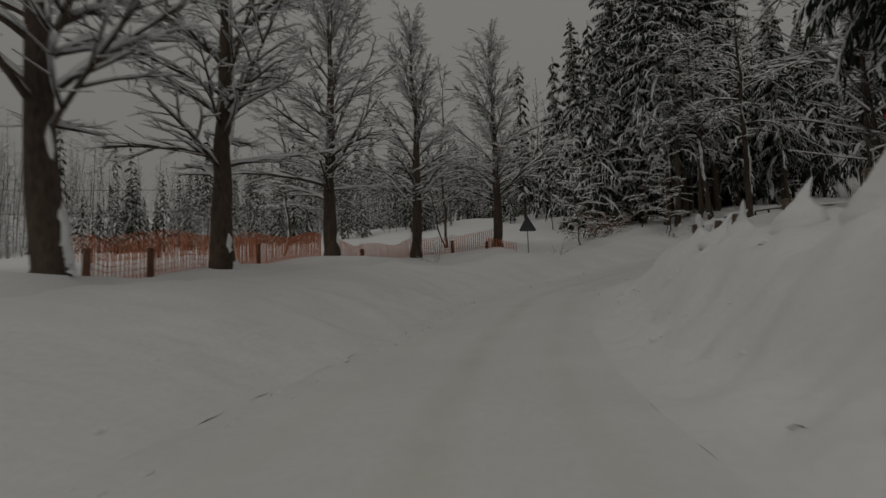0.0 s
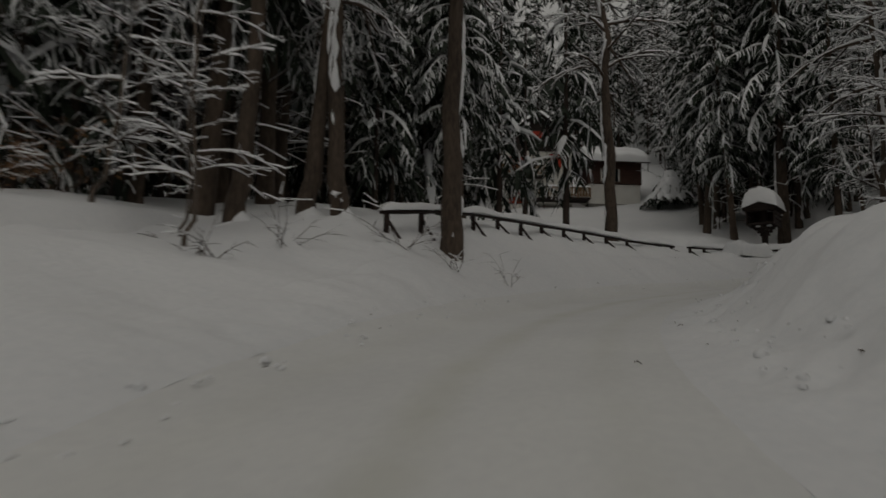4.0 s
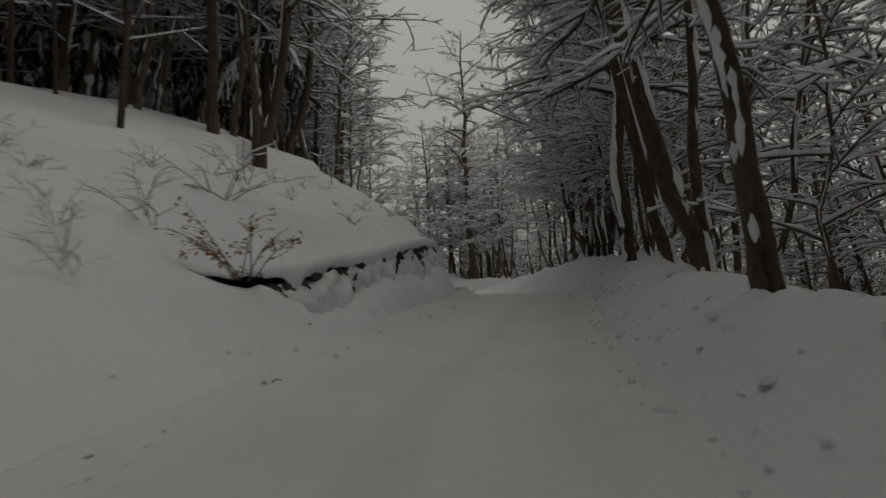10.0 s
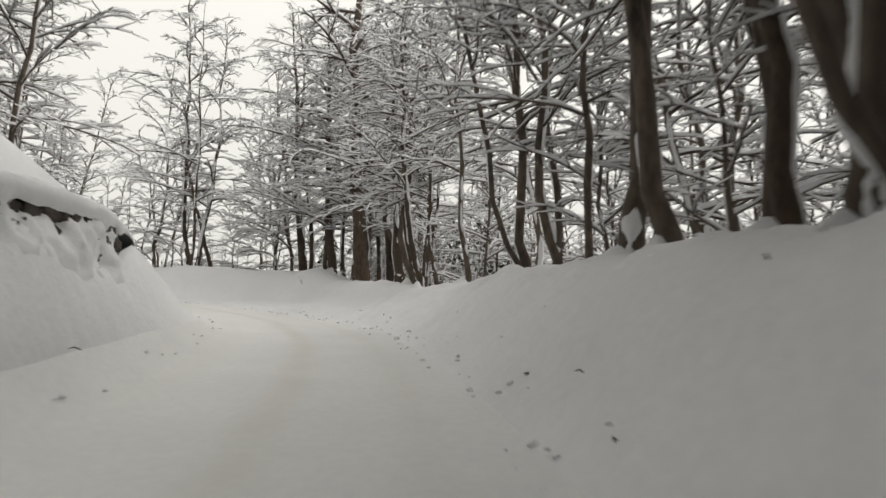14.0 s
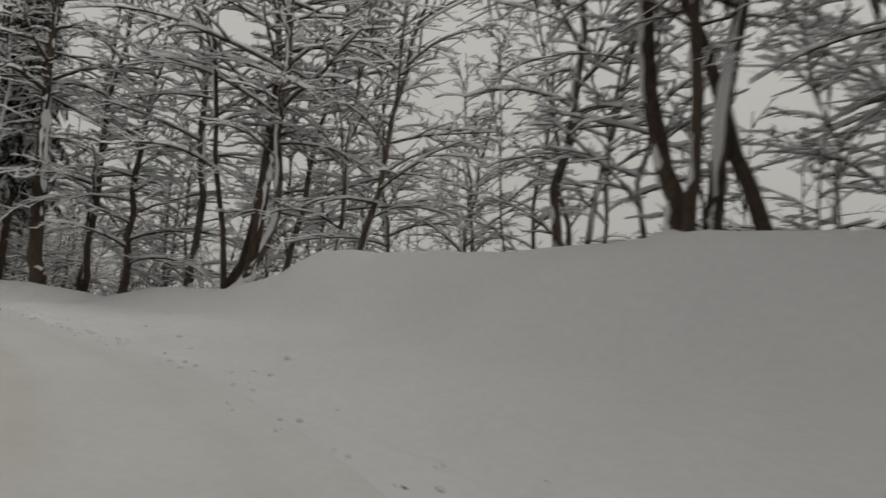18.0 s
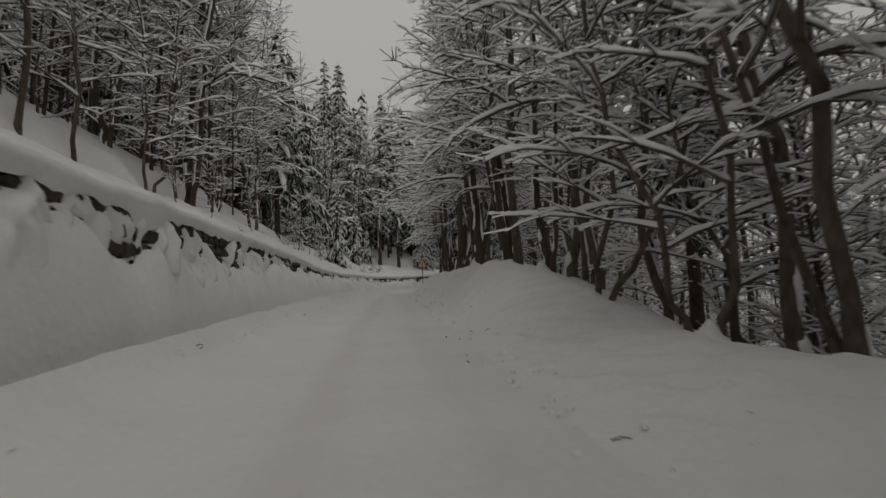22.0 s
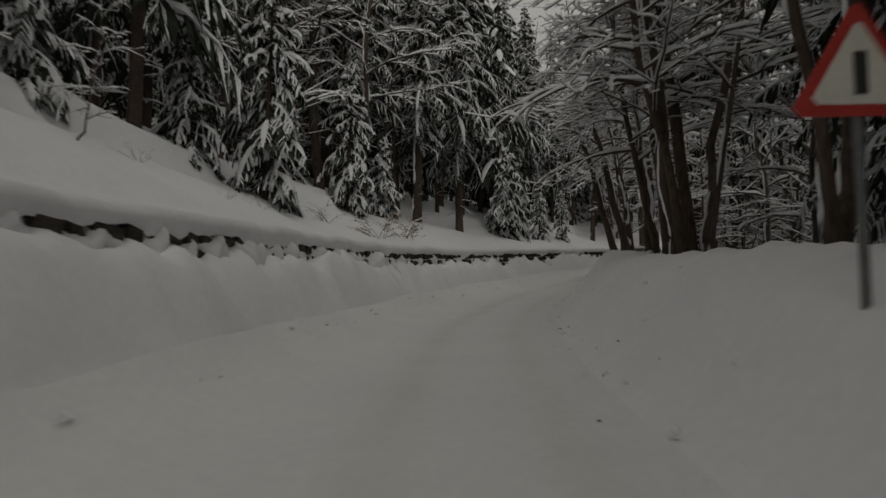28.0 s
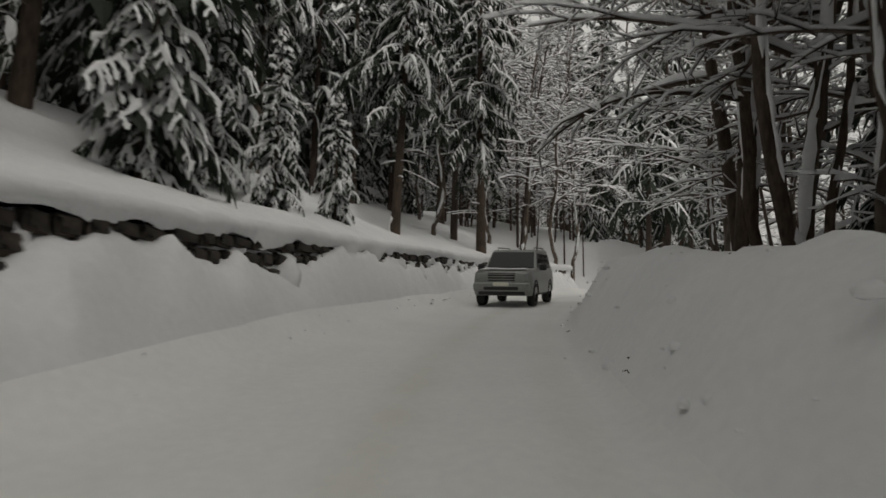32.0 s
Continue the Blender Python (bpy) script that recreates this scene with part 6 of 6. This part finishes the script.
LEFT_B = [("S", 175.9, 144.9, 1.1), ("S", 177.5, 143.7, 1.3), ("S", 179.3, 150.7, 1.0), ("S", 189.1, 154.2, 1.1), ("S", 190.1, 152.5, 1.2), ("S", 188.7, 156.3, 0.9), ("S", 204.7, 155.9, 1.0), ("S", 210.7, 156.4, 1.0), ("S", 205.6, 160.5, 0.8), ("B", 209.6, 158.7, 1.0), ("B", 212.0, 162.5, 1.0), ("B", 218.5, 160.1, 1.0), ("B", 218.5, 157.6, 1.0), ("B", 222.0, 158.8, 1.0), ("B", 217.4, 161.9, 1.0)]
LEFT_C = [("B", 112.4, 39.7, 1.0), ("B", 151.3, 94.4, 1.0), ("B", 156.3, 109.7, 1.0), ("O", 158.8, 117.7, 0.8), ("O", 160.5, 114.5, 0.9), ("Y", 165.8, 120.6, 1.0), ("F", 179.8, 140.1, 0.8), ("F", 177.3, 137.9, 0.9), ("O", 178.5, 139.6, 1.0), ("K", 176.2, 139.3, 0.8), ("O", 182.0, 144.0, 1.0), ("F", 172.1, 128.9, 1.0), ("S", 186.5, 144.9, 1.0), ("S", 182.5, 142.0, 1.0), ("S", 178.8, 140.9, 1.0), ("F", 191.4, 147.9, 1.2), ("F", 195.6, 150.1, 0.6), ("F", 194.7, 152.4, 0.9), ("F", 192.6, 150.5, 0.9), ("F", 196.6, 151.8, 0.5), ("F", 198.5, 151.4, 0.5)]
SHRUBS = [("D", 75.0, 52.7, 1.0), ("T", 46.5, 64.7, 0.45), ("T", 52.5, 63.2, 0.22), ("T", 52.9, 63.1, 0.18), ("T", 53.7, 63.2, 0.22), ("T", 46.0, 63.4, 0.15), ("T", 54.3, 63.6, 0.2), ("T", 57.5, 53.9, 0.25), ("T", 130.6, 26.2, 0.3), ("D", 13.5, 55.5, 1.6), ("D", 12.0, 54.0, 1.5), ("D", 14.6, 56.8, 1.7), ("D", 16.5, 60.5, 1.3), ("D", 18.0, 62.0, 1.4), ("D", 14.0, 58.0, 1.2), ("T", -0.2, 38.8, 1.0), ("T", 8.0, 44.0, 0.9), ("T", 22.0, 57.0, 1.0), ("T", 25.5, 57.6, 1.0), ("T", 27.0, 57.4, 0.9), ("T", 29.5, 58.0, 0.8), ("T", 69.7, 56.8, 0.5), ("T", 73.3, 54.9, 0.6), ("T", 75.8, 54.1, 0.8), ("T", 78.7, 52.7, 1.0), ("T", 81.7, 52.1, 1.1), ("T", 20.0, 56.0, 1.0),
          ("D", 177.3, 132.9, 1.0), ("D", 179.2, 134.7, 1.0), ("T", 174.6, 131.3, 1.0), ("T", 162.8, 111.5, 1.0)]
TAKEN = []
rng = random.Random(5)
for stand in (ROW, BEND, RIGHT_A, RIGHT_B, HAIRPIN, HAIRPIN_B, RIGHT_C, RIGHT_D, RIGHT_E, RIGHT_F, LEFT_A, LEFT_B, LEFT_C, SHRUBS):
    for kind_, tx, ty, size_, *lean_ in stand:
        TAKEN.append((tx, ty, 0))
        tilt_, toward_ = lean_ or (rng.uniform(0, 2.5), rng.uniform(0, 360))
        plant(NAMES[kind_], rng.randrange(12), tx, ty, size_, rng.uniform(0, 360), tilt_, toward_)


# ---- woods ----
def open_sky(x, y):
    """A gap in the wood where the road swings round."""
    a = math.degrees(math.atan2(y - 31.9, x - 109.9))
    return 3.2 < a < 9.8 and 26 < math.hypot(x - 109.9, y - 31.9) < 130


def scatter(q0, q1, u0, u1, count, kinds, gap=1.5, sizes=(0.85, 1.25), group="", keep=None):
    """Trees at random over a stretch of the road, between two offsets."""
    done = tries = 0
    while done < count and tries < count * 14:
        tries += 1
        q, u = rng.uniform(q0, q1), rng.uniform(u0, u1)
        i = int(round((q - Q0) * 20))
        x, y = CP[i, 0] + CN[i, 0] * u, CP[i, 1] + CN[i, 1] * u
        if any((x - a) ** 2 + (y - b) ** 2 < gap * gap for a, b, t_ in TAKEN) or (keep and not keep(x, y)) or open_sky(x, y):
            continue
        near_ = np.hypot(CP[:, 0] - x, CP[:, 1] - y)
        if near_.min() < min(abs(u0), abs(u1)) - 0.5:
            continue
        if u > 0 and q > 9 and near_.min() < np.interp(CQ[int(near_.argmin())], CREST[:, 0], CREST[:, 1]) + 1.2:
            continue
        TAKEN.append((x, y, 0))
        done += 1
        plant(rng.choice(kinds), rng.randrange(12), x, y, rng.uniform(*sizes), rng.uniform(0, 360), rng.uniform(0, 4), rng.uniform(0, 360), group=group)


def off_chalet(x, y):
    """Keep the view of the chalet and its yard clear."""
    dx, dy = x - 36, y - 55
    a, d = math.degrees(math.atan2(dy, dx)), math.hypot(dx, dy)
    e = math.degrees(math.atan2(y - 43.2, x - 16.3))
    if 35 < e < 47 and math.hypot(x - 16.3, y - 43.2) < 64:
        return False
    g = math.degrees(math.atan2(y - 34.8, x - 9.3))
    if 36.5 < g < 50 and 12 < math.hypot(x - 9.3, y - 34.8) < 76:
        return False
    return not (33 < a < 64 and d < 62) and not ((x - 69) ** 2 + (y - 91) ** 2 < 12 ** 2)


B, S, Y = "beech", "spruce", "young"
scatter(4.2, 7.5, -38, -11, 34, [S, S, B, "old"], group="wood behind the first bend", keep=lambda x, y: off_chalet(x, y) and x > 0.25 * y, sizes=(1.1, 1.6))
scatter(8.4, 10.2, -24, -11.5, 20, [S, S, S, "thick"], group="spruce wood above the road", keep=off_chalet, gap=2.2, sizes=(0.95, 1.3))
scatter(8.2, 11, -46, -20, 36, [S, S, S, B], group="spruce wood above the road", keep=off_chalet)
scatter(1.2, 6.5, 12, 22, 34, [S, S, B, "old", "old"], group="wood inside the first bend", gap=2.4, sizes=(1.1, 1.6), keep=off_chalet)
scatter(7.5, 10, 5.8, 14, 16, [B, B, Y, Y], group="beech wood below the road")
scatter(9.5, 15.5, 4.6, 13, 44, [B, B, Y, B], group="beech wood below the road")
scatter(15, 19, 5.8, 15, 16, [B, Y, Y], group="beech wood below the road")
scatter(18.2, 19.7, 9, 15, 7, [B, Y, Y], group="beech wood below the road")
scatter(19.3, 27, 6.5, 13, 44, [B, B, Y, Y], group="beech wood below the road")
scatter(27, 36, 5.8, 13, 38, [B, Y, B, S], group="wood below the road")
scatter(12.3, 17.2, -22, -9.5, 66, [B, Y, "old", B], group="wood above the road", sizes=(1.0, 1.45))
scatter(15.5, 19, -18, -10, 12, [B, Y], group="wood above the road")
scatter(19.5, 28, -15, -8.5, 56, [B, Y, Y, "old"], group="wood above the road")
scatter(28, 37, -16, -9.5, 34, [S, B, "fir", Y], sizes=(0.6, 1.1), group="wood above the road")
scatter(28, 37, -30, -16, 30, [S, S, B], group="wood above the road")
scatter(25, 31, -8.5, -6, 14, [Y, "bare"], sizes=(0.25, 0.4), group="saplings on the slope")
scatter(10.5, 13.2, -8.5, -5.3, 22, ["bare"], gap=0.6, sizes=(0.3, 0.6), group="saplings on the slope")
scatter(11, 25, -8.5, -5.6, 16, ["bare", Y], sizes=(0.25, 0.45), group="saplings on the slope")


def stand(ax, ay, a0, a1, d0, d1, count, kinds, gap, group, sizes=(0.95, 1.4), keep=None):
    """Trees in a sector seen from one place on the road."""
    done = tries = 0
    while done < count and tries < count * 20:
        tries += 1
        a, d = radians(rng.uniform(a0, a1)), math.sqrt(rng.uniform(d0 * d0, d1 * d1))
        x, y = ax + math.cos(a) * d, ay + math.sin(a) * d
        if any((x - p) ** 2 + (y - q) ** 2 < gap * gap for p, q, t_ in TAKEN) or (keep and not keep(x, y)) or np.hypot(CP[:, 0] - x, CP[:, 1] - y).min() < 11:
            continue
        TAKEN.append((x, y, 0))
        done += 1
        plant(rng.choice(kinds), rng.randrange(12), x, y, rng.uniform(*sizes), rng.uniform(0, 360), rng.uniform(0, 2), rng.uniform(0, 360), group=group)


stand(36, 55, 12, 32, 30, 60, 28, [S, S, S, "fir"], 3.0, "spruce wood beside the chalet")
stand(36, 55, 36, 66, 68, 92, 24, [S], 3.6, "spruce wood behind the chalet")
stand(194, 140, 1, 66, 30, 75, 34, [S, B, "old"], 3.0, "wood beyond the last bend")


# ---- thickets and the far woods ----
def bare_stem(rng_, wood, snow, x, y, h, r, base=-2.5, limbs=40):
    """One thin leafless tree of a thicket."""
    lx, ly = rng_.gauss(0, 0.09) * h, rng_.gauss(0, 0.09) * h
    pts = np.array([(x, y, base), (x + lx * 0.3, y + ly * 0.3, h * 0.35), (x + lx * 0.7 + rng_.uniform(-0.2, 0.2), y + ly * 0.7, h * 0.7), (x + lx, y + ly, h)])
    wood.tube(pts, [r, r * 0.75, r * 0.45, 0.02], 5)
    a = rng_.uniform(0, 6.28)
    for b in range(limbs):
        z = h * (0.09 + 0.89 * (b + rng_.random()) / limbs)
        p = np.array([np.interp(z, pts[:, 2], pts[:, k]) for k in range(3)])
        a += 2.4 + rng_.uniform(-0.5, 0.5)
        ln = rng_.uniform(0.7, 2.6) * (1.2 - 0.8 * z / h)
        e = p + np.array([math.cos(a), math.sin(a), rng_.uniform(0.15, 1.0)]) * ln
        wood.tube([p, e], [0.028, 0.01], 3)
        snow.thin_ridge([p, e], 0.035, 0.06)
        for _ in range(3):
            c = p + (e - p) * rng_.uniform(0.25, 1)
            a2 = a + rng_.uniform(-1.2, 1.2)
            q = c + np.array([math.cos(a2), math.sin(a2), rng_.uniform(-0.2, 0.9)]) * ln * rng_.uniform(0.25, 0.55)
            wood.tube([c, q], [0.014, 0.006], 3)
            if rng_.random() < 0.7:
                snow.thin_ridge([c, q], 0.025, 0.04)


def clump(name, seed, count, half, tall, conifer, label):
    rng_ = random.Random(seed)
    wood, green, snow = Soup(), Soup(), Soup()
    for k in range(count):
        x, y, h = rng_.uniform(-half, half), rng_.uniform(-half, half), rng_.uniform(*tall)
        if rng_.random() < conifer:
            wood.tube([(x, y, -2.5), (x, y, h)], [0.18, 0.02], 5)
            for w in range(46):
                f = 0.14 + 0.84 * (w + rng_.random()) / 46
                ln = (2.7 * (1 - f) ** 0.7 + 0.2) * rng_.uniform(0.5, 1.25)
                q = limb(rng_, (x, y, h * f), w * 2.4 + rng_.uniform(-0.4, 0.4), rng_.uniform(-0.3, 0.1), ln, rng_.uniform(0.5, 1.1), 3, 0.1)
                boughs(rng_, green, snow, q, ln, 0.5, 3.4, 1.5)
                if rng_.random() < 0.35:
                    snow.ridge(q, [0.04, 0.14, 0.18, 0.05], [0.04, rng_.uniform(0.05, 0.22), rng_.uniform(0.05, 0.22), 0.04])
        else:
            bare_stem(rng_, wood, snow, x, y, h, rng_.uniform(0.035, 0.095))
    top = new(name)
    top.matrix_basis = HOME
    for nm, so, mt in (("stems", wood, TWIG), ("needles", green, NEEDLE), ("twig_snow", snow, SNOW_CAP)):
        if so.f:
            child(nm, so, mt, top, smooth=False)["kind"] = "stuff"
    return tagged(top, label, "woods", kind="stuff")


KINDS["thicket"] = [clump("thicket", 203 + k, 8, 4.2, (8, 15), 0.0, "thicket of thin bare trees dusted with snow") for k in range(4)]
KINDS["dark_thicket"] = [clump("spruce_thicket", 223 + k, 5, 4.2, (9, 18), 0.85, "dense dark spruces with snow on their boughs") for k in range(3)]
KINDS["far"] = [clump("far_wood", 243 + k, 20, 9, (11, 19), (0.0, 0.1, 0.9)[k], "distant snow-dusted wood on the hillside") for k in range(3)]


def in_meadow(x, y):
    return (-40 < x < 13 and 5 < y < 76) or (-60 < x < 0.17 * y and 0 < y < 128)


for side_, q_a, q_b, rows_u, dark in ((-1, 4.5, 11, (19, 27, 36, 45), 0.75), (-1, 11, 15.2, (17, 24, 32, 40), 0.05), (-1, 15.2, 19.5, (14, 21, 29, 38), 0.1), (-1, 19.5, 27.5, (13, 20, 28, 37, 46), 0.15), (-1, 27.5, 38, (15, 22, 30, 38, 46), 0.5),
                                      (1, -1.5, 7, (17, 25, 33, 42), 0.6), (1, 7, 15.5, (14, 20, 28, 39), 0.0), (1, 15.5, 17.4, (15, 22, 30, 39), 0.1), (1, 17.4, 19.8, (17, 27), 0.0), (1, 19.5, 27.5, (14, 21, 30, 40), 0.05), (1, 27.5, 38, (13, 20, 28, 37), 0.25)):
    for u_ in rows_u:
        q_ = q_a
        while q_ < q_b:
            i = min(len(CP) - 1, int(round((q_ - Q0) * 20)))
            x, y = CP[i, 0] + CN[i, 0] * u_ * side_ + rng.uniform(-1.5, 1.5), CP[i, 1] + CN[i, 1] * u_ * side_ + rng.uniform(-1.5, 1.5)
            q_ += 0.6
            if np.hypot(CP[:, 0] - x, CP[:, 1] - y).min() < min(u_ - 2, 14) or in_meadow(x, y) or open_sky(x, y) or not off_chalet(x, y) or any((x - a) ** 2 + (y - c) ** 2 < 4.6 ** 2 for a, c, t_ in TAKEN if t_):
                continue
            TAKEN.append((x, y, 1))
            plant("dark_thicket" if rng.random() < dark else "thicket", rng.randrange(12), x, y, rng.uniform(1.1, 1.55) if side_ < 0 or q_ < 8 else rng.uniform(0.9, 1.25) if not 17.6 < q_ < 20.5 else rng.uniform(0.55, 0.8), rng.uniform(0, 360), group="woods along the road")
stand(36, 55, 28, 68, 66, 96, 26, ["dark_thicket"], 5.0, "woods along the road")
stand(194, 140, -14, 76, 32, 90, 60, ["thicket", "dark_thicket"], 5.0, "woods along the road")
stand(83.8, 41.6, -14, 10, 22, 44, 22, ["thicket"], 3.0, "woods along the road", (1.1, 1.5))
stand(186.8, 134.4, 25, 47, 26, 58, 20, ["thicket", "thicket", "dark_thicket"], 3.5, "woods along the road", (1.1, 1.5))
stand(120.2, 32.1, -50, -36, 13, 24, 9, ["dark_thicket", "thicket"], 2.6, "woods along the road", (0.7, 1.0))
stand(120.2, 32.1, -62, -33, 14, 42, 24, ["thicket", "thicket", "dark_thicket"], 3.2, "woods along the road", (1.1, 1.5))
stand(109.9, 31.9, -30, -8, 42, 95, 26, ["thicket"], 4.5, "woods along the road", (0.85, 1.15))
stand(0, 0, 80, 150, 84, 125, 60, ["dark_thicket", "thicket", "dark_thicket"], 4.5, "woods along the road", (0.45, 0.75))
stand(0, 0, 88, 150, 90, 130, 26, ["far"], 9.0, "far woods", (0.6, 0.85))
stand(0, 0, 150, 178, 40, 90, 20, ["dark_thicket", "thicket"], 5.0, "woods along the road", (0.5, 0.8))
stand(0, 0, 35, 62, 26, 60, 26, ["dark_thicket", "dark_thicket", "thicket"], 5.0, "woods along the road", keep=off_chalet)
fx, fy = [], []
for ring in range(1300):
    x, y = rng.uniform(-190, 330), rng.uniform(-150, 330)
    fx.append(x), fy.append(y)
fz, fb, fu = ground_z(np.array(fx), np.array(fy))
spots = []
for x, y, z, b_ in zip(fx, fy, fz, fb):
    if b_ < 48 or b_ > 170 or in_meadow(x, y) or not off_chalet(x, y) or any((x - a) ** 2 + (y - c) ** 2 < 14 ** 2 for a, c in spots):
        continue
    spots.append((x, y))
    plant("far", rng.choice((0, 1, 2)), x, y, rng.uniform(0.9, 1.25), rng.uniform(0, 360), z=z, group="far woods")


# ---- snow heaped against the stems along the bank ----
def mounds():
    s = Soup()
    rng_ = random.Random(77)
    for lst in (RIGHT_A, RIGHT_B, HAIRPIN, HAIRPIN_B, RIGHT_C, RIGHT_D, RIGHT_E, RIGHT_F, BEND):
        for kind_, x, y, size_, *lean_ in lst:
            if kind_ in "SF" or rng_.random() < 0.3:
                continue
            i = int(np.argmin(np.hypot(CP[:, 0] - x, CP[:, 1] - y)))
            d = np.array([CP[i, 0] - x, CP[i, 1] - y])
            d /= np.linalg.norm(d) + 1e-6
            cx, cy = x + d[0] * 0.18, y + d[1] * 0.18
            h, w = rng_.uniform(0.1, 0.42) * rng_.choice((0.5, 1.0)), rng_.uniform(0.3, 0.5)
            o = len(s.v)
            ring = [(cx + math.cos(k * 0.628) * w * r * rng_.uniform(0.85, 1.15), cy + math.sin(k * 0.628) * w * r * rng_.uniform(0.85, 1.15), f) for r, f in ((1.5, -0.35), (1.0, 0.06), (0.6, 0.4), (0.33, 0.75), (0.14, 1.0)) for k in range(10)]
            z = surfaces(np.array([p[0] for p in ring]), np.array([p[1] for p in ring]))
            s.v += [(p[0], p[1], float(q) + h * p[2]) for p, q in zip(ring, z)]
            for k in range(4):
                for j in range(10):
                    n = (j + 1) % 10
                    s.f.append((o + 10 * k + j, o + 10 * k + n, o + 10 * k + 10 + n, o + 10 * k + 10 + j))
            s.f.append(tuple(o + 40 + j for j in range(10)))
    tagged(new("snow_mounds", s.mesh("snow_mounds", SNOW)), "cones of snow heaped against the tree feet", "snow", kind="stuff")


mounds()
# the patterns that the trees were copied from
for kind_list in KINDS.values():
    for pattern in kind_list:
        for ob in (*pattern.children_recursive, pattern):
            bpy.data.objects.remove(ob)
